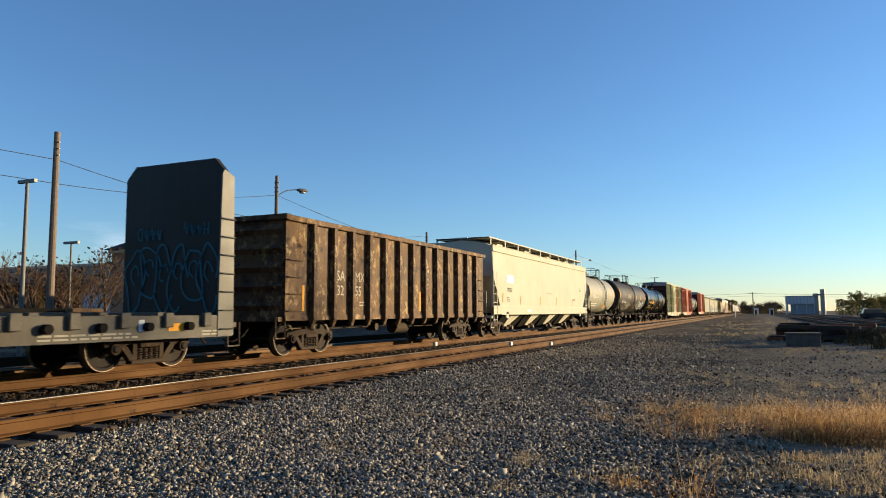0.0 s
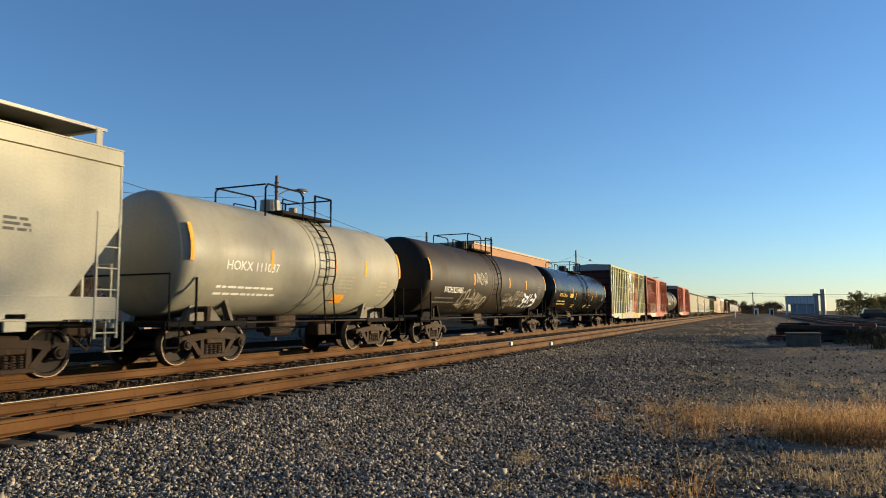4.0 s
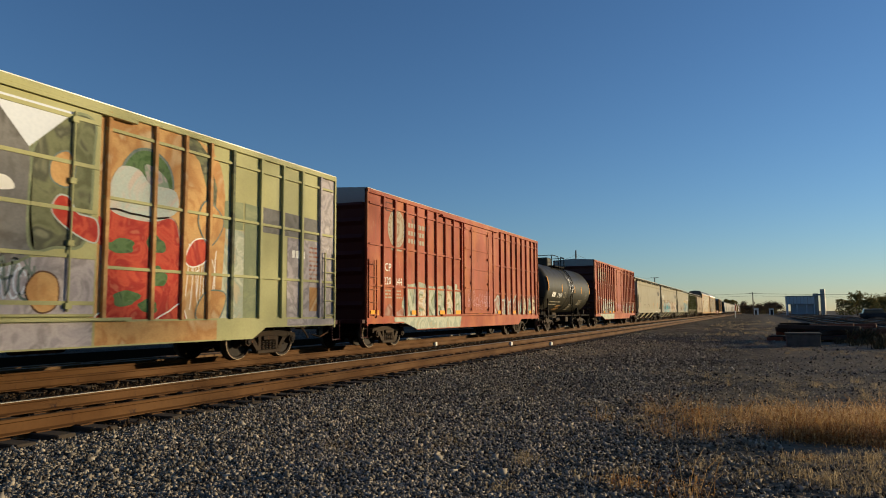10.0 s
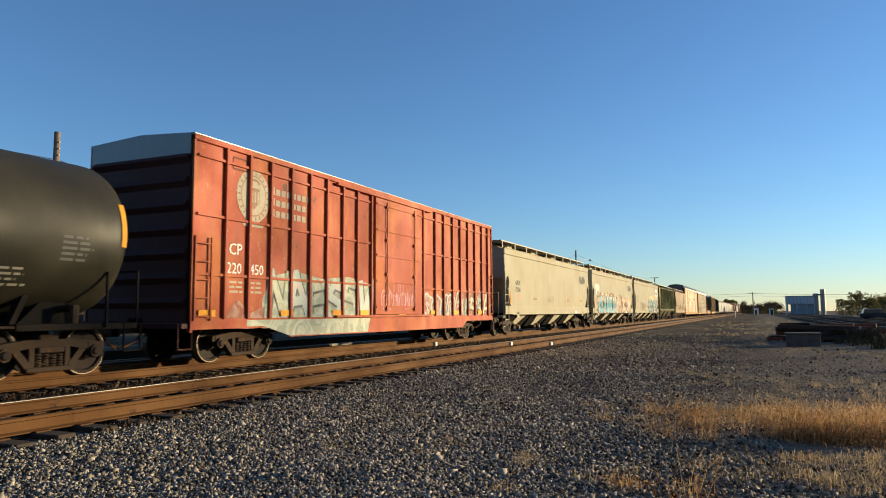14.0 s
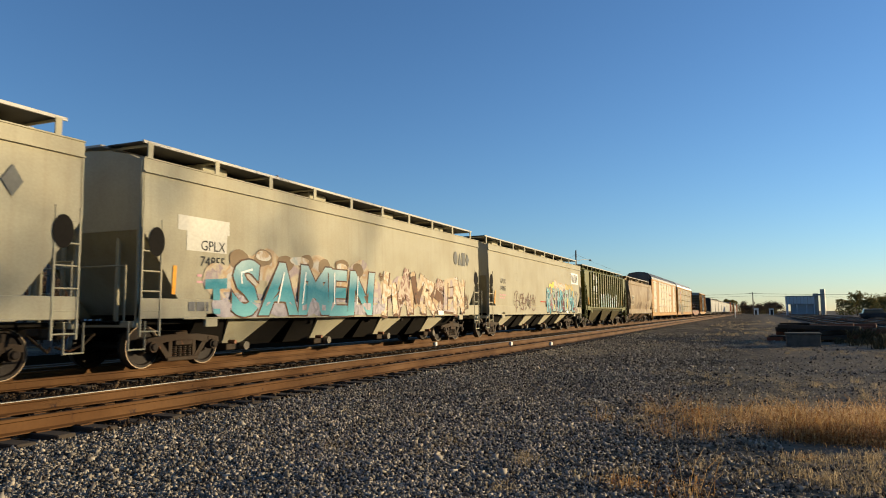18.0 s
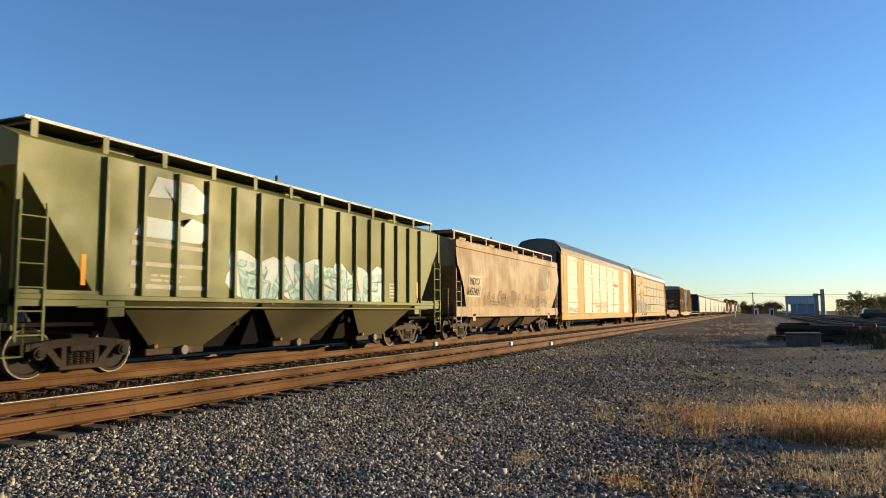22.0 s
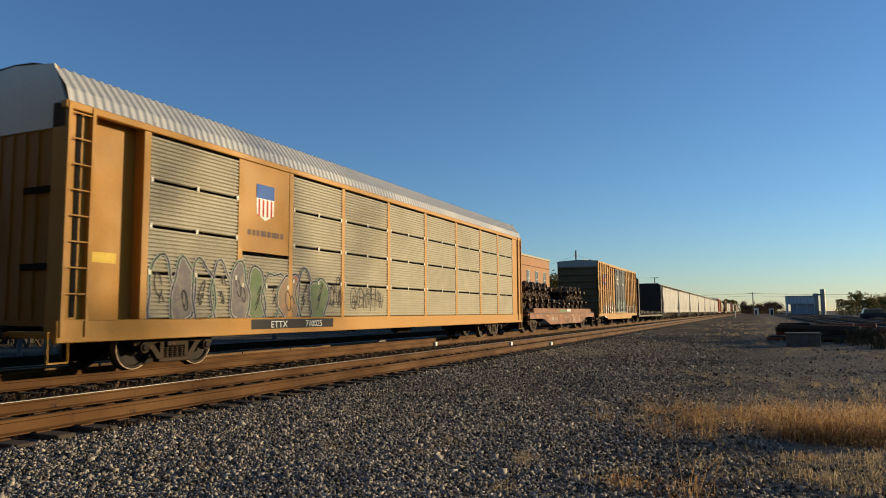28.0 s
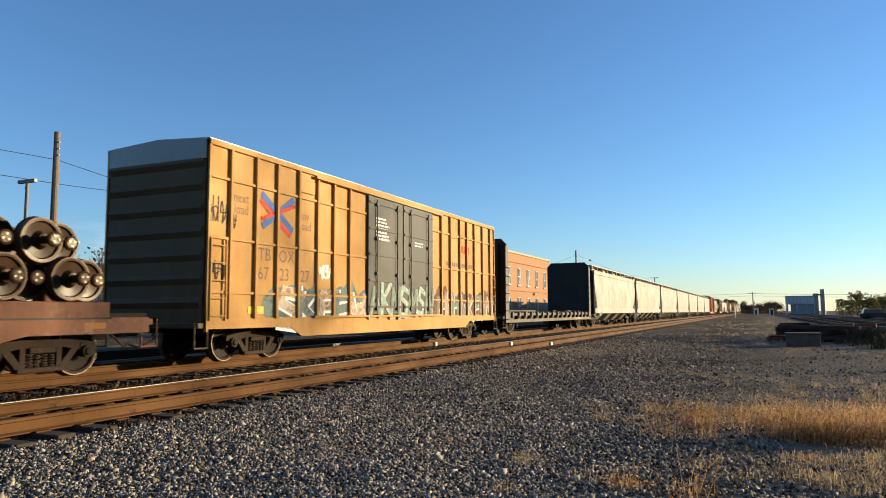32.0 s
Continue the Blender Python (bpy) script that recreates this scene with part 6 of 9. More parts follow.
def lime_mural(car):
    """Giant pale green letters with olive shading, and a round red figure between two of them."""
    a, d = flat_at(1.554), flat_at(1.646)
    dark, sage, pale = "dark_olive_paint", "sage_paint", "pale_lime_paint"
    # pale ends and the block-work band behind the letters
    shape(car, a, [(-9.5, 0.8), (-8.78, 0.8), (-8.78, 4.98), (-9.5, 4.98)], "lilac_paint", 0.003)
    for r in range(4):
        for c in range(2):
            u, v = -9.46 + 0.36 * c - 0.1 * (r % 2), 1.75 + 0.36 * r
            stroke(car, a, [(u, v), (u + 0.32, v), (u + 0.32, v + 0.3), (u, v + 0.3), (u, v)], 0.025, "slate_paint", 0.005)
    field(car, a, [(-8.75, 0.78), (-5.3, 0.78), (-4.7, 1.3), (-4.6, 2.0), (-6.4, 1.98), (-7.8, 2.2), (-8.7, 2.6)], "stone_green_paint", 0.002)
    # first letter: two bowls, a diagonal, and a dark outer edge
    stroke(car, a, [(-8.66, 2.9), (-8.67, 3.55), (-8.53, 4.2), (-8.26, 4.7), (-7.85, 4.93)], 0.30, sage, 0.004)
    field(car, a, [(-8.44, 3.58), (-8.33, 4.1), (-8.03, 4.5), (-7.7, 4.65), (-7.38, 4.46), (-7.26, 4.0), (-7.31, 3.53), (-7.5, 3.12), (-7.9, 2.95), (-8.3, 3.15)], pale, 0.006, sage, 0.05)
    field(car, a, [(-7.11, 3.38), (-7.09, 3.8), (-6.79, 4.18), (-6.29, 4.18), (-6.0, 3.8), (-6.05, 3.3), (-6.51, 3.15)], sage, 0.005)
    field(car, a, [(-6.98, 3.46), (-6.96, 3.8), (-6.7, 4.02), (-6.32, 4.0), (-6.2, 3.7), (-6.28, 3.34), (-6.63, 3.3)], "slate_paint", 0.008)
    field(car, a, [(-6.8, 3.15), (-6.17, 3.28), (-5.35, 3.05), (-4.6, 2.75), (-4.5, 2.2), (-5.3, 2.5), (-6.05, 2.8), (-6.7, 2.98)], "slate_paint", 0.006)
    field(car, a, [(-5.45, 4.95), (-4.95, 4.7), (-4.6, 4.1), (-4.5, 3.2), (-4.5, 2.2), (-4.75, 2.7), (-4.9, 3.4), (-5.0, 4.0), (-5.25, 4.55)], sage, 0.005, dark, 0.05)
    field(car, a, [(-6.0, 3.2), (-5.35, 3.3), (-4.95, 3.25), (-5.1, 3.1), (-5.5, 3.08)], dark, 0.007)
    stroke(car, a, [(-8.78, 2.78), (-8.65, 2.53), (-8.25, 2.35), (-7.77, 2.22), (-7.03, 2.09), (-6.38, 2.0), (-5.4, 2.04)], 0.16, sage, 0.006)
    stroke(car, a, [(-8.78, 2.70), (-8.62, 2.45), (-8.25, 2.28), (-7.77, 2.15), (-7.03, 2.02)], 0.06, "spray_slate", 0.008)
    field(car, a, [(-7.02, 1.8), (-6.4, 1.94), (-6.1, 1.7), (-6.13, 1.27), (-6.5, 1.05), (-6.95, 1.25)], "slate_paint", 0.006, sage, 0.12)
    field(car, a, [(-4.63, 2.1), (-4.76, 1.6), (-5.0, 1.15), (-5.27, 0.8), (-4.4, 0.8), (-4.2, 1.4), (-4.3, 2.1)], "spray_moss", 0.005)
    # second letter: a straight stem, a dark counter and the shade under its bowl
    field(car, a, [(-3.09, 4.1), (-2.5, 4.2), (-1.9, 3.98), (-1.68, 3.5), (-2.0, 3.07), (-2.5, 2.9), (-3.08, 2.97)], "slate_paint", 0.005, dark, 0.05)
    field(car, a, [(-2.0, 3.75), (-1.78, 3.5), (-1.95, 3.2), (-2.3, 3.2), (-2.2, 3.5)], "spray_grey", 0.008)
    shape(car, a, [(-3.08, 0.95), (-2.1, 0.95), (-2.0, 1.98), (-3.08, 1.94)], "slate_paint", 0.005)
    shape(car, a, [(-2.9, 0.85), (-1.62, 0.85), (-1.62, 1.72), (-2.6, 1.6)], "lilac_paint", 0.007)
    # sliding door: pale notch, dark shoulders and grey-lilac foot
    shape(car, d, [(-1.5, 1.15), (1.4, 1.15), (1.4, 2.2), (0.2, 2.1), (-1.5, 1.8)], "lilac_paint", 0.003)
    field(car, d, [(-0.87, 4.72), (-0.49, 4.6), (-0.22, 4.29), (0.05, 3.95), (0.1, 2.85), (0.1, 2.1), (-0.9, 1.9), (-1.05, 2.4), (-0.66, 2.98), (-0.86, 3.37), (-0.62, 3.84), (-0.67, 4.46)], "slate_paint", 0.005, sage, 0.05)
    field(car, d, [(0.95, 4.75), (0.45, 4.5), (0.15, 4.05), (0.08, 3.6), (0.11, 2.3), (0.6, 2.3), (1.2, 2.5), (1.3, 4.1), (1.3, 4.65)], "olive_paint", 0.006, sage, 0.05)
    shape(car, d, [(-0.72, 4.74), (0.85, 4.74), (0.3, 4.35), (0.03, 3.95), (-0.12, 4.3)], "sky_patch", 0.008)
    field(car, d, [(-0.85, 3.35), (-0.35, 3.4), (-0.2, 3.2), (-0.7, 3.15)], "white_paint", 0.008)
    field(car, d, [(0.42, 3.68), (0.53, 3.91), (0.77, 4.02), (0.93, 3.77), (0.8, 3.39), (0.5, 3.44)], "peach_paint", 0.009, "spray_slate", 0.03)
    field(car, d, [(0.08, 1.54), (0.3, 1.86), (0.65, 1.76), (0.66, 1.3), (0.33, 1.18)], "peach_paint", 0.009, "spray_umber", 0.03)
    # warm ground with the red figure: body, pale cap, arms, feet
    field(car, a, [(1.5, 0.8), (1.5, 2.9), (1.5, 4.95), (2.6, 4.96), (4.0, 4.96), (4.75, 4.5), (4.95, 3.2), (4.9, 1.6), (4.7, 0.8), (3.0, 0.8)], "peach_paint", 0.003)
    stroke(car, a, [(3.7, 4.95), (4.2, 4.6), (4.48, 3.95), (4.42, 3.2)], 0.34, "olive_paint", 0.005)
    field(car, a, [(2.0, 3.9), (2.3, 4.35), (2.76, 4.45), (3.2, 4.2), (3.3, 3.7), (2.8, 3.4), (2.2, 3.5)], "leaf_paint", 0.006, "spray_slate", 0.06)
    field(car, a, [(2.55, 4.1), (2.85, 4.1), (3.15, 3.9), (3.2, 3.5), (2.8, 3.5)], "spray_grey", 0.009)
    field(car, a, [(1.72, 3.4), (1.8, 3.75), (2.0, 4.0), (2.42, 4.0), (2.7, 3.75), (3.0, 3.75), (3.4, 3.7), (3.45, 3.3), (2.9, 3.02), (2.3, 3.0), (1.8, 3.1)], "spray_blush", 0.011)
    field(car, a, [(1.68, 3.05), (2.3, 3.1), (2.85, 3.08), (3.38, 3.1), (3.6, 2.5), (3.72, 1.85), (3.5, 1.15), (2.9, 0.95), (1.8, 0.95), (1.6, 2.0)], "red_paint", 0.010, "spray_rose", 0.04)
    for u, v, ru, rv in ((2.05, 2.45, 0.34, 0.14), (2.9, 2.55, 0.26, 0.18), (2.2, 1.45, 0.32, 0.15), (3.0, 1.9, 0.22, 0.2), (2.75, 1.3, 0.26, 0.13)):
        round_shape(car, a, u, v, ru, rv, "leaf_paint", 0.0125, int(u * 10), 0.2)
    field(car, a, [(1.5, 2.95), (1.62, 2.85), (1.66, 2.45), (1.5, 2.5)], "red_paint", 0.012)
    field(car, d, [(0.5, 2.9), (0.6, 3.2), (0.82, 3.2), (1.0, 2.95), (1.4, 2.86), (1.4, 2.45), (0.9, 2.6)], "red_paint", 0.010, "spray_blush", 0.03)
    field(car, a, [(3.7, 2.3), (3.95, 2.72), (4.35, 2.76), (4.38, 2.35), (3.95, 2.15)], "red_paint", 0.012, "white_paint", 0.03)
    field(car, a, [(2.95, 1.0), (3.3, 1.2), (3.64, 1.35), (3.8, 0.9), (3.4, 0.8)], "red_paint", 0.013, "white_paint", 0.03)
    field(car, a, [(1.52, 0.8), (1.52, 1.1), (1.7, 1.15), (1.75, 0.85)], "red_paint", 0.013, "white_paint", 0.03)
    field(car, a, [(4.07, 3.15), (4.32, 3.65), (4.88, 3.24), (4.46, 2.65)], "peach_paint", 0.012, "spray_slate", 0.035)
    field(car, a, [(4.06, 1.21), (4.38, 1.63), (5.0, 1.58), (4.73, 0.95), (4.22, 0.9)], "peach_paint", 0.012, "spray_slate", 0.035)
    sill = flat_at(1.588)
    for u0, u1, low, ink in ((-9.5, -8.75, 0.82, "lilac_paint"), (-8.7, -6.45, 0.82, "stone_green_paint"), (-5.75, -4.9, 0.57, "stone_green_paint"), (-4.9, -4.3, 0.57, "spray_moss"), (-2.9, 1.45, 0.57, "lilac_paint"), (1.5, 4.7, 0.57, "peach_paint"), (7.3, 9.5, 0.82, "lilac_paint")):
        shape(car, sill, [(u0, low), (u1, low), (u1, 1.0), (u0, 1.0)], ink, 0.002)
    # last letter: grey cross bar and shaded stem, lilac panel with notices
    shape(car, a, [(4.9, 3.1), (5.55, 3.12), (5.55, 3.78), (4.9, 3.74)], sage, 0.005)
    shape(car, a, [(6.28, 3.15), (8.78, 3.15), (8.78, 3.72), (6.28, 3.78)], "slate_paint", 0.005)
    shape(car, a, [(5.6, 0.85), (6.25, 0.85), (6.28, 3.75), (5.62, 3.78)], sage, 0.006)
    shape(car, a, [(4.8, 0.82), (5.6, 0.82), (5.6, 3.1), (4.95, 3.1)], "stone_green_paint", 0.004)
    shape(car, a, [(7.3, 0.85), (8.78, 0.85), (8.78, 3.12), (7.3, 3.12)], "lilac_paint", 0.004)
    shape(car, a, [(8.72, 0.8), (9.5, 0.8), (9.5, 4.95), (8.72, 4.95)], "lilac_paint", 0.003)
    part("placard", patch(bmesh.new(), a, 8.3, 8.7, 1.2, 1.85, 0.008), "peach_paint", car)
    bars(car, flat_at(1.562), 8.28, 2.9, 0.5, 8, "spray_rose", 0.05, 0.12, 77)
    bars(car, flat_at(1.562), 7.5, 2.6, 0.6, 1, "white_paint", 0.2, 0.3, 78)
    # notices, worn numerals and black tags
    part("placard", patch(bmesh.new(), a, -8.62, -8.1, 1.15, 1.58, 0.008), "orange_stripe", car, "orange notice panel")
    bars(car, flat_at(1.564), -8.58, 1.48, 0.44, 3, "peach_paint", 0.05, 0.1, 75)
    bars(car, flat_at(1.562), -8.6, 1.9, 0.5, 2, "spray_rose", 0.05, 0.1, 74)
    bars(car, flat_at(1.562), -7.6, 1.85, 0.5, 3, "spray_rose", 0.04, 0.1, 73)
    part("placard", strip(bmesh.new(), a, [(-7.62, 1.25), (-7.2, 1.25), (-7.2, 1.6), (-7.62, 1.6), (-7.62, 1.25)], 0.03, 0.008), "spray_grey", car)
    part("placard", patch(bmesh.new(), a, -5.95, -5.85, 1.05, 1.5, 0.008), "orange_stripe", car, "amber reflective stripe")
    part("placard", patch(bmesh.new(), a, -3.45, -3.05, 1.05, 1.2, 0.009), "sun_yellow_paint", car)
    letters(car, "220", 0.30, flat_at(1.563), -8.55, 2.28, "spray_rose", 0.95, "worn pink numerals")
    letters(car, "542", 0.30, flat_at(1.563), -7.72, 2.2, "white_paint", 0.95, "worn white numerals")
    letters(car, "CP", 0.30, flat_at(1.563), -8.5, 2.75, "spray_rose", 0.95, "worn pink reporting marks")
    letters(car, "T", 0.3, flat_at(1.563), -6.9, 2.45, "slate_paint", 0.9, "small grey letter")
    scrawl(car, d, -0.9, 1.25, 1.1, 1.0, "spray_slate", 90, 3, 0.05, "loose spray-painted line work")
    scrawl(car, d, -0.9, 1.3, 1.0, 0.8, "sky_patch", 91, 3, 0.04, "loose spray-painted line work")
    scrawl(car, a, 1.55, 1.1, 0.5, 1.5, "white_paint", 92, 1, 0.04, "loose spray-painted line work")
    scrawl(car, a, 3.7, 1.2, 1.0, 1.4, "white_paint", 93, 2, 0.03, "loose spray-painted line work")
    for k, (u, v, w) in enumerate(((-9.45, 4.55, 0.66), (-9.48, 4.15, 0.6), (-9.45, 3.55, 0.6), (-9.46, 3.2, 0.52))):
        scrawl(car, flat_at(1.559), u, v, w, 0.34, "black_paint", 70 + k, 4, 0.035, "black spray-painted tag")
    stroke(car, a, [(-9.45, 4.08), (-9.1, 4.05), (-8.85, 3.98)], 0.035, "black_paint", 0.008)


lime_mural(b6)


def red_marks(car, foot, fills, line, seed, number):
    a, b = flat_at(1.554), flat_at(1.562)
    # round emblem: ring of small marks, shield with stripes, scroll below
    round_shape(car, a, -7.4, 4.0, 0.62, 0.66, "cream_patch", 0.004, seed, 0.005, "round cream emblem")
    stroke(car, a, arc(-7.4, 4.0, 0.46, 0.49, 0, 360, 28), 0.03, "spray_coral", 0.006, "emblem ring")
    for k in range(22):
        g = radians(16.4 * k)
        stroke(car, a, [(-7.4 + r * math.cos(g), 4.0 + r * 1.06 * math.sin(g)) for r in (0.49, 0.575)], 0.045, "spray_coral", 0.007, "small mark of the emblem ring")
    shape(car, a, [(-7.62, 4.2), (-7.18, 4.2), (-7.18, 3.86), (-7.4, 3.66), (-7.62, 3.86)], "spray_coral", 0.006, "shield of the emblem")
    for k in range(4):
        part("logo_shape", patch(bmesh.new(), a, -7.59 + 0.11 * k, -7.54 + 0.11 * k, 3.84, 4.12, 0.008), "cream_patch", car, "stripe of the shield")
    stroke(car, a, arc(-7.4, 4.3, 0.2, 0.1, 0, 180, 8), 0.06, "spray_coral", 0.007, "emblem crest")
    shape(car, a, [(-7.85, 3.38), (-6.95, 3.38), (-7.05, 3.24), (-7.75, 3.24)], "cream_patch", 0.005, "scroll under the emblem")
    for v, count, seed_k in ((4.15, 8, 1), (3.87, 7, 2), (3.59, 7, 3)):
        for k in range(count):
            u = -6.75 + 0.225 * k
            tall = 0.2 if k == 0 else 0.16
            part("logo_shape", patch(bmesh.new(), a, u, u + 0.165, v, v + tall, 0.004), "cream_patch", car, "cream letter bar")
    part("notice_frame", strip(bmesh.new(), a, [(-8.15, 4.55), (-7.65, 4.55), (-7.65, 4.82), (-8.15, 4.82), (-8.15, 4.55)], 0.04, 0.006), "rust_red_dark", car, "dark frame of a notice panel")
    shape(car, a, [(-7.0, 0.78), (-1.75, 0.78), (-1.75, 2.05), (-3.0, 2.22), (-4.4, 2.1), (-5.6, 2.25), (-6.6, 2.1), (-7.0, 1.5)], "stone_green_paint", 0.002, "pale spray-painted ground of the letters")
    shape(car, flat_at(1.588), [(-7.6, 0.84), (-6.3, 0.83), (-5.9, 0.57), (-1.9, 0.57), (-1.75, 0.99), (-7.6, 0.99)], "stone_green_paint", 0.002, "pale spray paint on the sill")
    field(car, a, [(-8.4, 0.85), (-7.0, 0.82), (-6.9, 1.3), (-7.5, 1.15), (-7.9, 1.45), (-8.3, 1.1)], "spray_rose", 0.003)
    letters(car, number[:3], 0.36, b, -8.31, 2.08, "white_paint", 0.95, "white numerals")
    letters(car, number[3:], 0.36, b, -7.5, 2.08, "white_paint", 0.95, "white numerals")
    letters(car, "CP", 0.38, b, -8.25, 2.52, "white_paint", 1.0, "white reporting marks")
    bars(car, a, -8.2, 1.85, 0.5, 3, "cream_patch", 0.05, 0.11, seed + 4)
    bars(car, a, -7.5, 1.85, 0.5, 3, "cream_patch", 0.05, 0.11, seed + 5)
    mural(car, b, -6.9, 0.85, 5.2, 1.35, "", fills, line, seed + 6, 6, 0.035, 0.24, "pale spray-painted letters along the foot of the wall", 0.12)
    bubbles(car, a, 2.3, 0.78, 3.6, 1.15, ["spray_rose", "spray_rose", "spray_smoke"], "spray_blush", seed + 7, 5, 0.05, "pale round spray-painted letters")
    mural(car, a, 6.0, 0.8, 3.0, 1.15, "spray_rose", ["spray_mint", "spray_cream"], "spray_umber", seed + 8, 4, 0.03, 0.16, "green and cream spray-painted letters")
    scrawl(car, flat_at(1.646), -1.2, 1.2, 2.6, 0.8, "pink_paint", seed + 9, 6, 0.035)
    for u in (-9.2, -6.3, -3.9, -2.35, 0.2, 2.75, 4.9, 7.6):
        part("reflector", patch(bmesh.new(), a, u, u + 0.52, 1.08, 1.23, 0.04), "orange_stripe", car, "amber reflective patch")


red_marks(b7, "spray_cream", ["stone_green_paint", "spray_cream", "stone_green_paint"], "sage_paint", 200, "220444")
red_marks(b9, "spray_cream", ["stone_green_paint", "spray_blush"], "slate_paint", 260, "220450")


def hopper_marks(car, number, seed, panel=False):
    a = on_body(car, 1.58, 0.10, 1.22, 4.24)
    letters(car, "GPLX", 0.32, a, -7.64, 2.53, "black_paint", 1.0, "dark grey reporting marks")
    letters(car, number, 0.32, a, -7.64, 2.18, "black_paint", 1.0, "dark grey numerals")
    bars(car, a, -7.7, 1.95, 1.1, 2, "pink_paint", 0.05, 0.14, seed)
    if panel:
        part("logo_panel", patch(bmesh.new(), a, 6.38, 8.24, 2.98, 3.70, 0.002, 3), "white_paint", car, "white panel behind the emblem")
    for pts in (arc(6.66, 3.34, 0.19, 0.27, 0, 345, 14), [(6.92, 3.07), (7.28, 3.07), (7.10, 3.61)], [(7.34, 3.07), (7.66, 3.07), (7.66, 3.61), (7.34, 3.61)], [(7.72, 3.34), (7.91, 3.07), (8.1, 3.34), (7.91, 3.61)]):
        shape(car, a, pts, "grey_paint", 0.009, "dark grey block of an emblem")
    for u in (-8.35, 2.66, 6.32):
        stripe(car, a, u, 1.85, 0.30, 0.10)
    for u in (-4.5, 2.9, 6.5):
        bars(car, a, u, 1.9, 0.8, 2, "brown_paint", 0.035, 0.08, seed + 1)
    part("placard", strip(bmesh.new(), a, [(-5.3, 2.75), (-5.0, 2.75), (-5.0, 3.1), (-5.3, 3.1), (-5.3, 2.75)], 0.02, 0.004), "cream_patch", car)
    # openings at the ladders: only their darkness, as flat black ovals
    for s in (-1, 1):
        round_shape(car, a, s * 8.87, 2.6, 0.21, 0.30, "black_steel", 0.004, 3, 0.0, "dark oval opening beside the ladder")
    part("placard", patch(bmesh.new(), a, 4.9, 5.4, 1.06, 1.22, 0.02), "white_paint", car)
    return a


a10 = hopper_marks(h10, "75336", 300)
a11 = hopper_marks(h11, "74855", 310)
a12 = hopper_marks(h12, "74905", 320, True)
def fat_letters(car, at, words, size, u, v, width, fill, line, fat=0.045, edge=0.05, label="large spray-painted letters"):
    """Heavy outlined letters that share the width between them, each a little taller or lower than the last."""
    rnd = random.Random(len(words))
    forms = []
    for ch in words:
        pair = []
        for grow in (fat + edge, fat):
            cu = bpy.data.curves.new("writing", "FONT")
            cu.body, cu.size, cu.offset, cu.resolution_u = ch, size, grow, 3
            ob = bpy.data.objects.new("writing", cu)
            scene.collection.objects.link(ob)
            pair.append(bpy.data.meshes.new_from_object(ob))
            bpy.data.objects.remove(ob)
        forms.append(pair)
    spans = [(min(q.co.x for q in f[1].vertices), max(q.co.x for q in f[1].vertices)) for f in forms]
    squeeze = width / sum(b - a for a, b in spans)
    x0 = u
    for k, ((outer, inner), (a, b)) in enumerate(zip(forms, spans)):
        lean, dv = rnd.uniform(-0.04, 0.12), rnd.uniform(-0.04, 0.04)
        for me, material, lift, name in ((outer, line, 0.008, "graffiti_outline"), (inner, fill, 0.013, "graffiti_letter")):
            for vert in me.vertices:
                x, y, z = at(x0 + (vert.co.x - a) * squeeze + lean * vert.co.y, v + dv + vert.co.y)
                vert.co = (x + lift + 0.0006 * k, y, z)
            me.materials.clear()
            me.materials.append(MATS[material])
            part(name, me, material, car, label if me is inner else "")
        x0 += (b - a) * squeeze


def cloud_row(car, at, spots, material, seed, lift=0.001):
    """Round puffs of spray paint, side by side."""
    for k, (u, v, ru, rv) in enumerate(spots):
        bm = bmesh.new()
        blob(bm, at, u, v, ru, rv, random.Random(seed + k), lift + 0.0004 * k, 20, 0.10)
        part("graffiti_cloud", bm, material, car)


part("patch", patch(bmesh.new(), a11, -8.05, -6.8, 2.50, 2.92, -0.006, 3), "pale_patch", h11, "pale paint patch")
part("patch", patch(bmesh.new(), a11, -8.3, -6.72, 2.92, 3.24, -0.006, 3), "pale_patch", h11, "pale paint patch")
cloud_row(h11, a11, [(-6.9 + 0.75 * k, 2.1 + 0.22 * ((k * 7) % 3 - 1), 0.62, 0.42) for k in range(10)], "spray_haze", 340)
cloud_row(h11, a11, [(-6.4 + 0.9 * k, 2.42 + 0.08 * (k % 2), 0.34, 0.22) for k in range(7)], "rub_brown", 352, 0.005)
cloud_row(h11, a11, [(-5.5, 2.55, 0.3, 0.12), (-4.0, 2.52, 0.4, 0.12), (-1.9, 2.48, 0.3, 0.1)], "spray_cream", 356, 0.007)
cloud_row(h11, a11, [(-6.6 + 0.95 * k, 1.35, 0.7, 0.28) for k in range(8)], "lilac_paint", 360, 0.003)
fat_letters(h11, a11, "SAMEN", 1.72, -6.62, 1.14, 6.5, "cyan_fade", "spray_umber", 0.075, 0.04, "large cyan spray-painted letters with dark outlines")
shape(h11, a11, [(-7.45, 1.9), (-6.75, 1.95), (-6.75, 1.72), (-6.98, 1.7), (-6.98, 1.14), (-7.2, 1.14), (-7.2, 1.7), (-7.45, 1.68)], "cyan_fade", 0.009)
for pts in ([(-5.9, 2.2), (-6.3, 2.1), (-6.25, 1.85)], [(-4.9, 1.4), (-4.65, 2.2)], [(-3.85, 1.4), (-3.7, 2.25)], [(-2.3, 1.4), (-2.3, 2.3)], [(-1.05, 1.4), (-1.0, 2.25)]):
    stroke(h11, a11, pts, 0.05, "white_paint", 0.019, "white highlight")
bars(h11, a11, -7.95, 1.20, 0.75, 1, "slate_paint", 0.2, 0.3, 371)
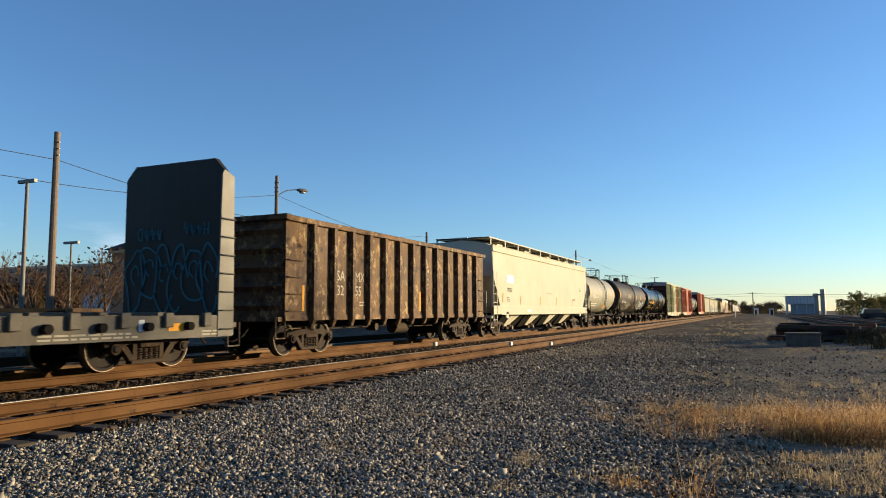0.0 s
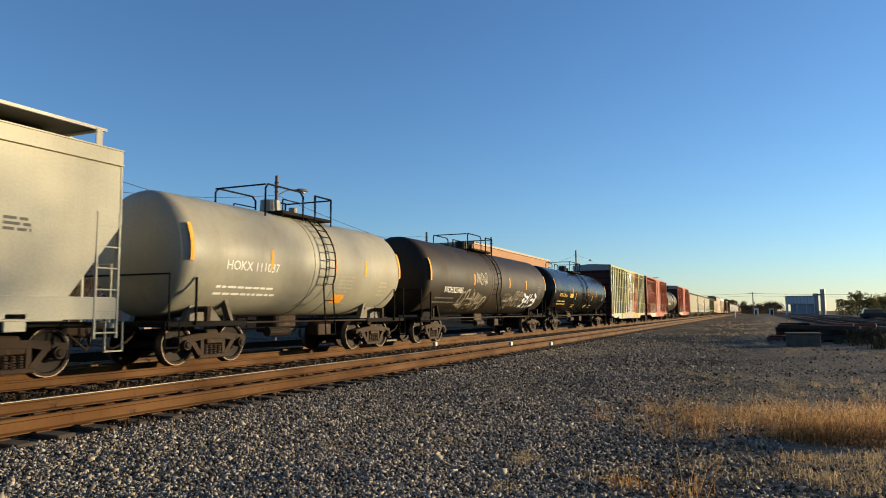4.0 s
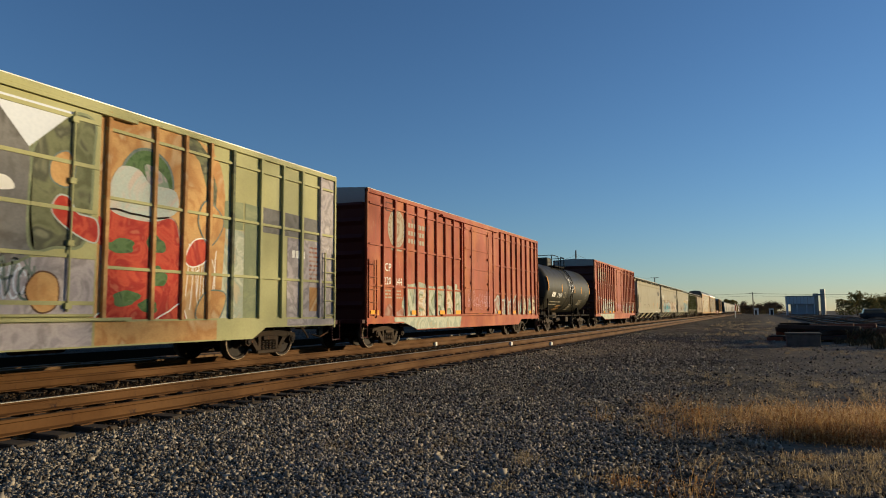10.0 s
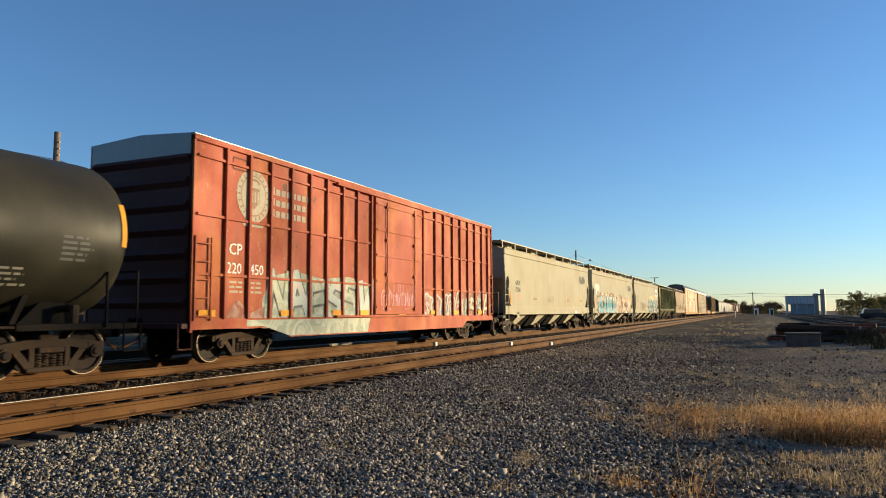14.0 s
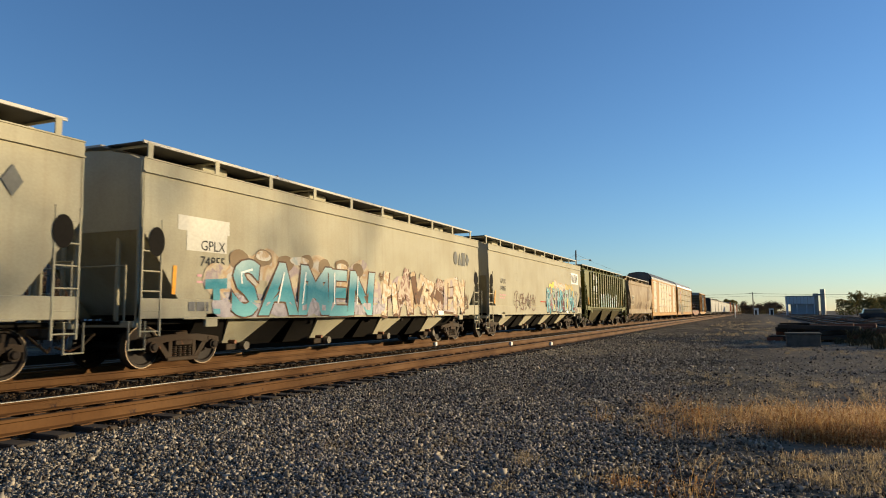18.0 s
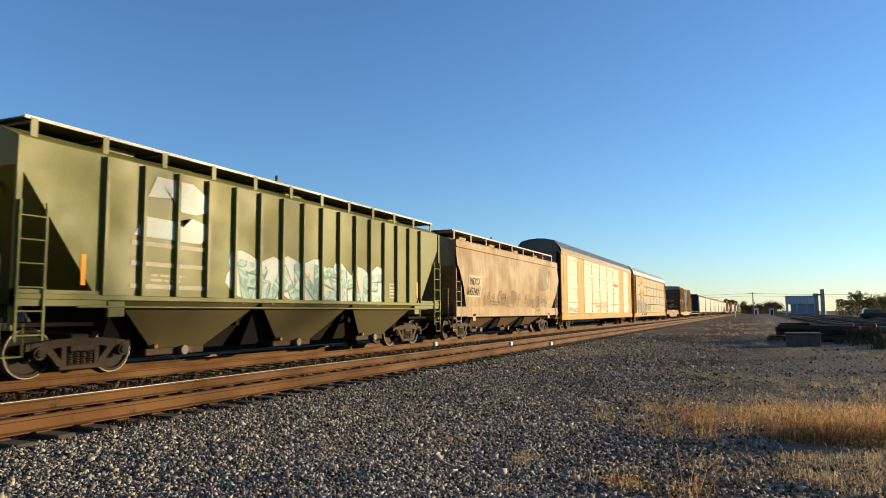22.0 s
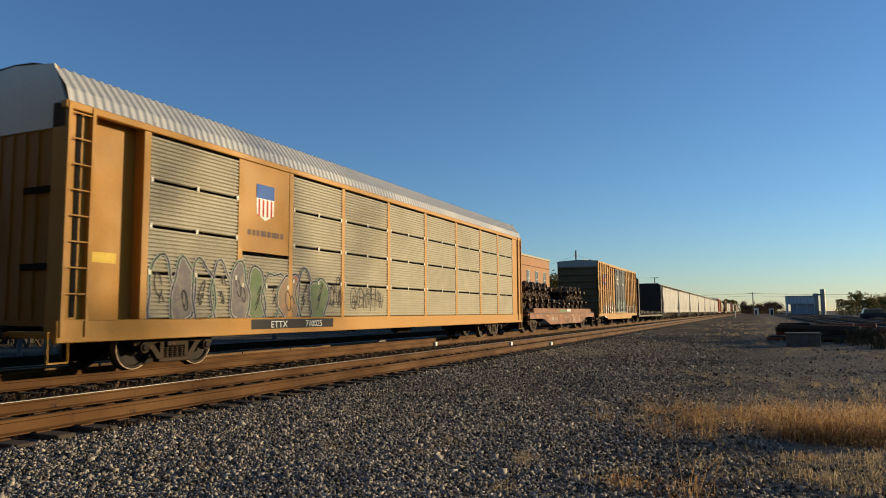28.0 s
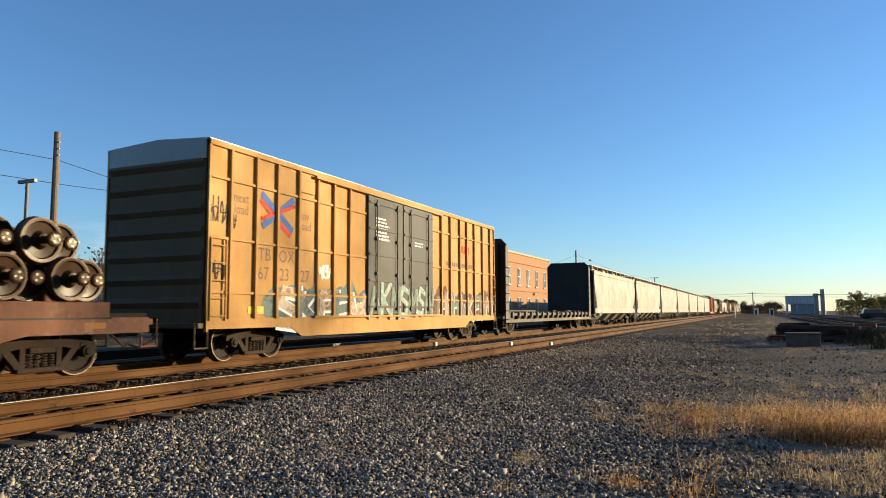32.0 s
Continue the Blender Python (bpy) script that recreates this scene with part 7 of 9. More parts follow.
cloud_row(h11, a11, [(0.9 + 0.85 * k, 1.75 + 0.12 * (k % 2), 0.62, 0.55) for k in range(8)], "spray_haze", 372)
mural(h11, a11, 0.5, 1.1, 6.9, 1.5, "", ["spray_cream", "spray_brown", "spray_haze"], "spray_umber", 332, 7, 0.045, 0.34, "brown and cream spray-painted letters", 0.2, (9, 0, 1, 5, 4, 2, 3))
scrawl(h11, a11, 7.2, 1.2, 0.9, 0.9, "spray_umber", 338, 2, 0.04)
scrawl(h11, a11, 0.3, 2.15, 0.5, 0.35, "spray_umber", 339, 2, 0.03)
scrawl(h12, a12, -5.6, 1.15, 3.9, 1.0, "brown_paint", 333, 4, 0.07)
bars(h12, a12, -0.8, 1.7, 1.5, 1, "red_paint", 0.06, 0.1, 337)
cloud_row(h12, a12, [(0.75, 2.15, 0.4, 0.3), (1.3, 2.5, 0.42, 0.34), (1.85, 2.65, 0.4, 0.3)], "sun_yellow_paint", 380, 0.002)
cloud_row(h12, a12, [(2.4, 2.75, 0.45, 0.32), (3.1, 2.65, 0.4, 0.3), (3.75, 2.68, 0.4, 0.28), (4.4, 2.6, 0.4, 0.3)], "spray_cream", 384, 0.003)
cloud_row(h12, a12, [(5.0, 2.6, 0.42, 0.34), (5.7, 2.62, 0.42, 0.3), (6.4, 2.55, 0.42, 0.32), (6.95, 2.25, 0.4, 0.3), (7.4, 2.0, 0.3, 0.3)], "spray_gold", 390, 0.002)
cloud_row(h12, a12, [(7.6, 1.5, 0.4, 0.35)], "spray_cream", 396, 0.002)
cloud_row(h12, a12, [(0.75 + 0.62 * k, 1.62 + 0.12 * (k % 2), 0.46, 0.52) for k in range(12)], "slate_paint", 401, 0.004)
mural(h12, a12, 0.45, 1.08, 7.2, 1.6, "", ["spray_blue", "spray_party", "spray_mint", "spray_grey", "spray_blue"], "black_paint", 336, 12, 0.035, 0.25, "cyan, grey and maroon spray-painted letters", 0.15)
for k, (u, v) in enumerate(((2.4, 1.75), (4.2, 1.5), (6.9, 1.5))):
    round_shape(h12, a12, u, v, 0.3, 0.28, "spray_wine", 0.021, 398 + k, 0.3)
for u in (1.95, 5.2):
    stroke(h12, a12, [(u, 1.35), (u + 0.12, 1.7), (u + 0.05, 2.0)], 0.12, "sun_yellow_paint", 0.021)
scrawl(h10, a10, -1.8, 1.65, 1.5, 0.38, "rub_brown", 335, 3, 0.014)

at = flat_at(1.548)
for pts in ([(-5.72, 3.5), (-5.5, 3.95), (-4.5, 3.95), (-4.0, 3.7), (-4.0, 3.4), (-4.4, 3.28), (-4.85, 3.3), (-5.05, 3.55)], [(-6.05, 2.7), (-5.8, 3.1), (-5.0, 3.08), (-4.75, 2.98), (-4.5, 3.2), (-4.05, 3.1), (-3.95, 2.85), (-4.25, 2.66)]):
    shape(h13, at, pts, "spray_blush", 0.004, "worn white emblem")
for z in (2.5, 2.1, 1.65):
    part("logo_shape", patch(bmesh.new(), at, -6.1, -4.0, z, z + 0.09, 0.003), "cream_patch", h13, "worn white line")
bars(h13, at, -5.6, 1.9, 1.1, 2, "cream_patch", 0.05, 0.1, 401)
mural(h13, at, -2.95, 1.47, 6.7, 1.0, "spray_blush", ["spray_mint"], "spray_slate", 402, 6, 0.03, 0.24, "pale mint spray-painted letters", 0.25, (8, 0, 3, 4, 9, 2))
for u in (-7.15, -0.1, 6.6):
    stripe(h13, at, u, 1.95, 0.28, 0.10)
part("placard", strip(bmesh.new(), at, [(4.5, 1.65), (5.0, 1.65), (5.0, 2.1), (4.5, 2.1), (4.5, 1.65)], 0.04, 0.004), "cream_patch", h13)
bars(h13, at, 4.55, 1.95, 0.4, 3, "cream_patch", 0.05, 0.1, 403)

at = on_body(h14, 1.58, 0.35, 1.15, 4.08)
shape(h14, at, [(-6.95, 1.80), (-5.2, 1.80), (-5.2, 2.24), (-5.2, 2.72), (-6.78, 2.72), (-6.9, 2.24)], "hopper_tan", -0.007, "pale paint patch")
letters(h14, "NDYX", 0.44, at, -6.6, 2.32, "black_paint", 0.95, "black reporting marks")
letters(h14, "845240", 0.46, at, -6.85, 1.88, "black_paint", 0.95, "black numerals")
bars(h14, at, -3.6, 1.6, 0.8, 2, "brown_paint", 0.06, 0.12, 410)
for pts in ([(3.95, 2.5), (3.95, 3.55), (4.5, 3.6), (4.7, 3.1), (4.4, 2.9), (4.75, 2.5)], [(5.0, 2.45), (5.0, 3.5), (5.2, 3.5), (5.7, 2.7), (5.85, 3.5), (6.1, 3.5), (6.1, 2.45)]):
    stroke(h14, at, pts, 0.17, "hopper_bay", 0.003, "faded brown emblem stroke")
field(h14, at, [(3.7, 2.35), (3.7, 3.1), (4.4, 3.75), (5.6, 3.7), (5.2, 3.0), (5.6, 2.5)], "rub_brown", -0.004, label="rubbed brown emblem ground")
for k, (u, v, w) in enumerate(((-4.9, 1.4, 1.5), (-3.0, 1.4, 1.2), (-1.2, 1.45, 1.6), (1.2, 1.4, 1.4), (3.4, 1.4, 2.2))):
    scrawl(h14, at, u, v, w, 0.75, ("rub_brown", "hopper_dirty_bay", "rub_brown")[k % 3], 412 + k, 3, 0.03, "thin faded spray-painted tag")
round_shape(h14, at, -0.9, 1.75, 0.7, 0.4, "rub_brown", 0.002, 431, 0.3)
round_shape(h14, at, 3.4, 1.6, 0.8, 0.35, "rub_brown", 0.002, 432, 0.3)
for u in (-7.6, -4.7, 0.2, 3.0):
    part("reflector", patch(bmesh.new(), flat_at(1.605), u, u + 0.55, 1.03, 1.16, 0.004), "orange_stripe", h14, "amber reflective patch")

at = flat_at(1.532)
letters(a15, "CTTX 695075", 0.22, at, -6.3, 0.80, "black_paint", 0.95, "black reporting marks")
scrawl(a15, flat_at(1.496), -11.9, 1.1, 2.6, 0.35, "grey_paint", 420, 6, 0.03)
scrawl(a15, flat_at(1.496), -3.6, 1.05, 5.0, 1.0, "peach_paint", 421, 6, 0.06, "faint peach spray-painted letters")
bars(a15, flat_at(1.496), 4.4, 3.3, 2.2, 1, "red_paint", 0.22, 0.3, 422, "small red bars")
for u in (-12.2, -8.0, -2.0, 3.0, 8.0):
    part("reflector", patch(bmesh.new(), at, u, u + 0.5, 0.86, 0.98, 0.003), "amber_paint", a15, "amber reflective patch")
shape(a16, at, [(-8.15, 0.76), (-4.55, 0.76), (-4.55, 1.0), (-8.15, 1.0)], "black_paint", -0.001, "black painted panel behind the number")
letters(a16, "710025", 0.24, at, -5.9, 0.79, "white_paint", 1.1, "white numerals")
letters(a16, "ETTX", 0.24, at, -7.4, 0.79, "white_paint", 1.2, "white reporting marks")
p16 = flat_at(1.496)
bubbles(a16, p16, -11.25, 0.85, 3.0, 1.45, ["", "spray_smoke", ""], "black_paint", 424, 5, 0.04, "grey round spray-painted letters with dark outlines")
bubbles(a16, p16, -8.3, 0.85, 3.4, 1.5, ["spray_moss", "", "spray_coral", ""], "black_paint", 425, 5, 0.04, "green and coral round spray-painted letters")
scrawl(a16, p16, -5.6, 1.2, 1.6, 0.9, "black_paint", 426, 4, 0.035)
scrawl(a16, p16, -3.6, 1.2, 2.0, 0.8, "black_paint", 427, 5, 0.035)
shape(a16, p16, [(-8.0, 4.35), (-7.3, 4.35), (-7.3, 4.0), (-8.0, 4.0)], "blue_paint", 0.004, "blue top of a shield emblem")
shape(a16, p16, [(-8.0, 4.0), (-7.3, 4.0), (-7.32, 3.6), (-7.65, 3.45), (-7.98, 3.6)], "white_paint", 0.004, "white shield emblem")
for k in range(4):
    part("logo_shape", patch(bmesh.new(), p16, -7.93 + 0.16 * k, -7.86 + 0.16 * k, 3.55, 3.98, 0.007), "red_paint", a16, "red stripe of the emblem")
bars(a16, p16, -7.95, 4.13, 0.55, 1, "white_paint", 0.1, 0.2, 428)
bars(a16, p16, -8.3, 3.05, 1.6, 1, "brown_paint", 0.14, 0.2, 429)
part("placard", patch(bmesh.new(), flat_at(1.202), -12.4, -11.85, 2.13, 2.33, 0.004), "sun_yellow_paint", a16, "small yellow notice plate")


def yellow_marks(car):
    a = flat_at(1.554)
    for words, u, v in (("next", -8.52, 3.78), ("load", -8.5, 3.5), ("any", -5.88, 3.66), ("load", -5.88, 3.38)):
        letters(car, words, 0.34, a, u, v, "brown_paint", 0.9, "dark brown slogan lettering")
    stroke(car, a, [(-7.5, 4.12), (-6.2, 3.3)], 0.17, "blue_paint", 0.004)
    stroke(car, a, [(-7.55, 3.95), (-6.3, 3.15)], 0.14, "red_paint", 0.006)
    stroke(car, a, [(-6.15, 4.15), (-7.45, 3.3)], 0.17, "blue_paint", 0.007)
    stroke(car, a, [(-6.1, 3.98), (-7.5, 3.48)], 0.10, "red_paint", 0.008)
    for words, u, v in (("TB", -7.6, 2.45), ("OX", -6.78, 2.45), ("67", -7.6, 1.98), ("23", -6.75, 1.98), ("27", -5.85, 1.98)):
        letters(car, words, 0.46, a, u, v, "brown_paint", 0.95, "dark brown reporting marks")
    scrawl(car, a, -5.05, 2.0, 0.6, 0.6, "white_paint", 501, 2, 0.06)
    mural(car, a, -6.9, 0.72, 4.5, 1.15, "spray_slate", ["spray_brown", "spray_slate"], "white_paint", 502, 5, 0.04, 0.26, "brown spray-painted letters with white outlines", 0.15)
    mural(car, flat_at(1.646), -2.3, 0.95, 4.6, 1.2, "", ["spray_slate", "spray_mint"], "spray_grey", 503, 7, 0.03, 0.13, "pale spray-painted letters over the doors")
    mural(car, a, 2.9, 0.78, 6.0, 1.2, "spray_umber", ["spray_smoke", "spray_rose", "spray_slate"], "spray_blush", 504, 8, 0.035, 0.2, "cream and pink spray-painted letters")
    bars(car, flat_at(1.646), -1.9, 4.15, 0.9, 7, "white_paint", 0.06, 0.11, 505)
    bars(car, flat_at(1.646), 0.9, 3.6, 0.8, 2, "white_paint", 0.04, 0.1, 506)
    bars(car, a, 5.1, 3.6, 1.4, 1, "red_paint", 0.3, 0.4, 507, "faded red bars")
    bars(car, a, 3.9, 3.0, 3.6, 1, "brown_paint", 0.16, 0.3, 508)
    scrawl(car, a, -9.3, 3.1, 0.9, 0.6, "black_paint", 509, 3, 0.035)
    scrawl(car, a, -9.2, 1.8, 0.6, 0.5, "black_paint", 510, 2, 0.035)
    part("placard", patch(bmesh.new(), a, -7.95, -7.35, 1.14, 1.32, 0.006), "sun_yellow_paint", car, "small yellow notice plate")
    for u, v in ((-5.6, 4.55), (4.6, 4.3)):
        part("hatch_plate", boxed(1.55, 1.60, u - 0.35, u + 0.35, v - 0.15, v + 0.2, 0.01), "box_yellow", car)


yellow_marks(b18)

# rest of the train, repeating kinds seen further up
def rear_train():
    y = 241.95
    for i in range(6):
        c = copy_thing(h20, pose(TRAIN_X, y + 9.55, 0))
        CARS.append((c, y + 9.55))
        y += 20.25
    order = [b9, h14, t8, b18, h20, h20, b7, t4, h12, h13, b18, t3, h2, b9, h20, h14]
    for src in order:
        half = max(abs(o.bound_box[k][1] + o.location.y) for o in src.children if o.name.startswith("centre_sill") or o.name.startswith("barrel") or o.name.startswith("end_deck") for k in range(8))
        c = copy_thing(src, pose(TRAIN_X, y + half, 0))
        CARS.append((c, y + half))
        y += 2 * half + 1.5


# ---------- beyond the line ----------
def brick_material(name, c1, c2, mortar):
    m, nt, p = base(name)
    co = nt.nodes.new("ShaderNodeTexCoord")
    sep = nt.nodes.new("ShaderNodeSeparateXYZ")
    nt.links.new(co.outputs["Object"], sep.inputs[0])
    cmb = nt.nodes.new("ShaderNodeCombineXYZ")
    nt.links.new(math_node(nt, "ADD", sep.outputs[0], sep.outputs[1]), cmb.inputs[0])
    nt.links.new(sep.outputs[2], cmb.inputs[1])
    b = node(nt, "ShaderNodeTexBrick", Scale=1.0)
    b.inputs["Color1"].default_value, b.inputs["Color2"].default_value, b.inputs["Mortar"].default_value = (*c1, 1), (*c2, 1), (*mortar, 1)
    b.inputs["Mortar Size"].default_value, b.inputs["Brick Width"].default_value, b.inputs["Row Height"].default_value = 0.008, 0.21, 0.075
    nt.links.new(cmb.outputs[0], b.inputs["Vector"])
    c = mixed(nt, math_node(nt, "MULTIPLY", noise_tex(nt, 0.5, 5), 0.5), b.outputs["Color"], tuple(v * 0.6 for v in c1))
    nt.links.new(c, p.inputs["Base Color"])
    p.inputs["Roughness"].default_value = 0.9


brick_material("brick_orange", (0.36, 0.17, 0.075), (0.42, 0.21, 0.09), (0.30, 0.22, 0.15))
brick_material("brick_red", (0.36, 0.13, 0.06), (0.42, 0.17, 0.07), (0.30, 0.22, 0.16))
plain("stone_band", (0.42, 0.36, 0.27), 0.85)
plain("concrete", (0.24, 0.22, 0.19), 0.9, 0, 0.4, 5)
plain("shingle_dark", (0.045, 0.040, 0.036), 0.9, 0, 0.5, 6)
plain("window_frame_white", (0.62, 0.63, 0.60), 0.5)
plain("wood_pole", (0.17, 0.13, 0.10), 0.9, 0, 0.5, 8)
plain("pole_metal", (0.15, 0.145, 0.135), 0.5, 0.3)
plain("wire_black", (0.02, 0.02, 0.02), 0.6)
# sheet metal grey, made paler and bluer to carry the distant haze
plain("corrugated_grey", (0.36, 0.40, 0.44), 0.6, 0.2, 0.3, 3)
plain("shed_wall", (0.035, 0.025, 0.017), 0.9, 0, 0.4, 2, 0.0)
# street surface, nearly black to paint in the shadow of the train
plain("asphalt", (0.016, 0.010, 0.005), 0.95, 0, 0.4, 6, 0.0)
plain("bark", (0.085, 0.062, 0.045), 0.95, 0, 0.4, 7)
plain("twig", (0.10, 0.062, 0.038), 0.95, 0, 0.3, 7)
plain("car_paint_dark", (0.03, 0.033, 0.04), 0.25, 0.3)
plain("car_paint_white", (0.6, 0.6, 0.6), 0.3, 0.0)
plain("tyre", (0.015, 0.015, 0.015), 0.9)
plain("lamp_lens", (0.5, 0.5, 0.47), 0.2)
_m, _nt, _p = base("window_glass")
_p.inputs["Base Color"].default_value = (0.03, 0.045, 0.05, 1)
_p.inputs["Roughness"].default_value, _p.inputs["Metallic"].default_value = 0.06, 0.0
_p.inputs["Specular IOR Level"].default_value = 0.9


def leaf_material(name, a, b, power=1.0, thin=0.0):
    m, nt, p = base(name)
    g = nt.nodes.new("ShaderNodeNewGeometry")
    c = mixed(nt, math_node(nt, "POWER", g.outputs["Random Per Island"], power), a, b)
    nt.links.new(c, p.inputs["Base Color"])
    p.inputs["Roughness"].default_value = 0.85
    p.inputs["Specular IOR Level"].default_value = 0.05
    if thin:
        # dry blades and leaves let the low sun through
        t = nt.nodes.new("ShaderNodeBsdfTranslucent")
        nt.links.new(c, t.inputs[0])
        x = nt.nodes.new("ShaderNodeMixShader")
        x.inputs[0].default_value = thin
        nt.links.new(p.outputs[0], x.inputs[1])
        nt.links.new(t.outputs[0], x.inputs[2])
        nt.links.new(x.outputs[0], nt.nodes["Material Output"].inputs[0])


leaf_material("leaf_autumn", (0.075, 0.085, 0.03), (0.19, 0.145, 0.055), 1.0, 0.4)
leaf_material("leaf_brown", (0.06, 0.04, 0.025), (0.14, 0.085, 0.045))
leaf_material("grass_straw", (0.38, 0.20, 0.075), (0.88, 0.64, 0.36), 1.0, 0.45)
leaf_material("grass_dull", (0.28, 0.20, 0.11), (0.56, 0.44, 0.26), 1.0, 0.4)
leaf_material("weed_dark", (0.05, 0.045, 0.025), (0.14, 0.10, 0.05))
leaf_material("stone_mix", (0.034, 0.028, 0.023), (0.43, 0.37, 0.285), 1.25)
leaf_material("stone_stained", (0.015, 0.010, 0.007), (0.12, 0.08, 0.045), 1.5)
leaf_material("weed_leaf", (0.22, 0.085, 0.025), (0.60, 0.40, 0.18), 1.0, 0.4)
plain("box_concrete", (0.10, 0.088, 0.072), 0.9, 0, 0.5, 7)


def window(parent, plane, u0, u1, z0, z1, panes=2):
    """A window set into a wall that faces +x at plane: dark glass, white frame with a mullion, and a sill."""
    w = part("window", boxed(plane - 0.10, plane + 0.02, u0, u1, z0, z1), "window_glass", parent, "dark glass window")
    bm = bmesh.new()
    t = 0.07
    for a, b, c, d in ((u0, u1, z0, z0 + t), (u0, u1, z1 - t, z1), (u0, u0 + t, z0, z1), (u1 - t, u1, z0, z1), ((u0 + u1) / 2 - 0.05, (u0 + u1) / 2 + 0.05, z0, z1), (u0, u1, (z0 + z1) / 2 - 0.04, (z0 + z1) / 2 + 0.04)):
        block(bm, plane + 0.0, plane + 0.06, a, b, c, d)
    part("window_frame", bm, "window_frame_white", w)
    part("window_sill", boxed(plane - 0.02, plane + 0.14, u0 - 0.1, u1 + 0.1, z0 - 0.14, z0), "stone_band", w)
    return w


def brick_building():
    b = tagged(new("brick_building"), "two-storey orange brick building with a flat roof", "building")
    part("wall", boxed(-47.5, -25.8, 65.4, 94.0, GROUND - 0.2, 8.05), "brick_orange", b)
    for za, zb in ((8.05, 8.27), (6.95, 7.02), (3.65, 3.75)):
        part("stone_band", boxed(-47.6, -25.68, 65.3, 94.1, za, zb), "stone_band" if za > 8 else "brick_red", b, "projecting cornice band")
    part("roof", boxed(-47.2, -26.1, 65.7, 93.7, 8.1, 8.2), "shingle_dark", b)
    for y in (92.0, 88.3, 84.6, 80.9, 77.2, 73.5, 69.8):
        window(b, -25.8, y - 1.15, y - 0.05, 4.35, 6.4)
        window(b, -25.8, y - 1.15, y - 0.05, 1.0, 2.9)
    part("wall_lamp", boxed(-25.75, -25.5, 86.1, 86.5, 3.3, 3.55, 0.03), "lamp_lens", b)
    part("rooftop_unit", boxed(-44, -38, 70, 74, 8.2, 9.0, 0.05), "galvanised", b)


def hip_tower(x, y, w, d, eave, peak):
    t = tagged(new("stair_tower"), "red brick tower with a dark hipped roof", "tower", "hipped brick towers")
    t.location = (x, y, 0)
    part("wall", boxed(-w, 0, 0, d, GROUND - 0.1, eave), "brick_red", t)
    part("cornice", boxed(-w - 0.25, 0.25, -0.25, d + 0.25, eave, eave + 0.3, 0.03), "stone_band", t, "pale cornice under the eaves")
    bm = bmesh.new()
    o = 0.55
    q = [bm.verts.new(v) for v in ((-w - o, -o, eave + 0.3), (o, -o, eave + 0.3), (o, d + o, eave + 0.3), (-w - o, d + o, eave + 0.3))]
    top = bm.verts.new((-w / 2, d / 2, peak))
    bm.faces.new(q[::-1])
    for i in range(4):
        bm.faces.new((q[i], q[(i + 1) % 4], top))
    part("roof", bm, "shingle_dark", t, "dark shingled hip roof")
    for z in (2.0, 4.6):
        window(t, 0.0, d * 0.35, d * 0.65, z, z + 1.4)


def low_buildings():
    g = tagged(new("long_garage"), "long low grey-brown concrete block building", "building")
    part("wall", boxed(-90, -47.9, 52, 64, GROUND - 0.1, 6.2), "concrete", g)
    part("roof_edge", boxed(-90.1, -47.8, 51.9, 64.1, 6.2, 6.45), "stone_band", g)
    for x in range(-88, -50, 6):
        part("bay_door", boxed(x, x + 4, 51.85, 52.0, GROUND, 3.4), "corrugated_grey", g)
    s = tagged(new("storage_shed"), "dark low shed with a sloping roof", "shed")
    part("wall", boxed(-46, -34, 8, 27.4, GROUND - 0.1, 2.6), "shed_wall", s)
    part("roof", prism(bmesh.new(), [(-46.4, 2.6), (-33.6, 2.6), (-33.6, 2.75), (-40, 3.6), (-46.4, 2.75)], "y", 7.6, 27.8), "shingle_dark", s)
    for y in (10, 14, 18, 22):
        part("shed_door", boxed(-34, -33.9, y, y + 2.6, GROUND, 2.1), "shingle_dark", s)
    f = tagged(new("parapet_bridge"), "pale railed walkway between the towers", "walkway")
    part("deck", boxed(-47.9, -44.6, 42, 56, 5.2, 5.5), "concrete", f)
    bm = bmesh.new()
    for i in range(24):
        rod(bm, (-44.7, 42 + i * 0.6, 5.5), (-44.7, 42 + i * 0.6, 6.3), 0.03)
    block(bm, -44.75, -44.65, 42, 56, 6.3, 6.4)
    part("railing", bm, "pole_metal", f)
    for y in (42.5, 55.5):
        part("pier", boxed(-47.5, -45, y - 0.4, y + 0.4, GROUND, 5.2), "concrete", f)
    st = tagged(new("side_street"), "dark asphalt street beyond the tracks", "road", kind="structure")
    part("surface", boxed(-23.2, -17.4, -40, 300, GROUND - 0.1, GROUND + 0.012), "asphalt", st)
    kb = tagged(new("kerb"), "pale concrete kerb of the street", "kerb", kind="structure")
    part("kerb_stone", boxed(-17.4, -17.2, -40, 300, GROUND - 0.1, GROUND + 0.10, 0.02), "concrete", kb)


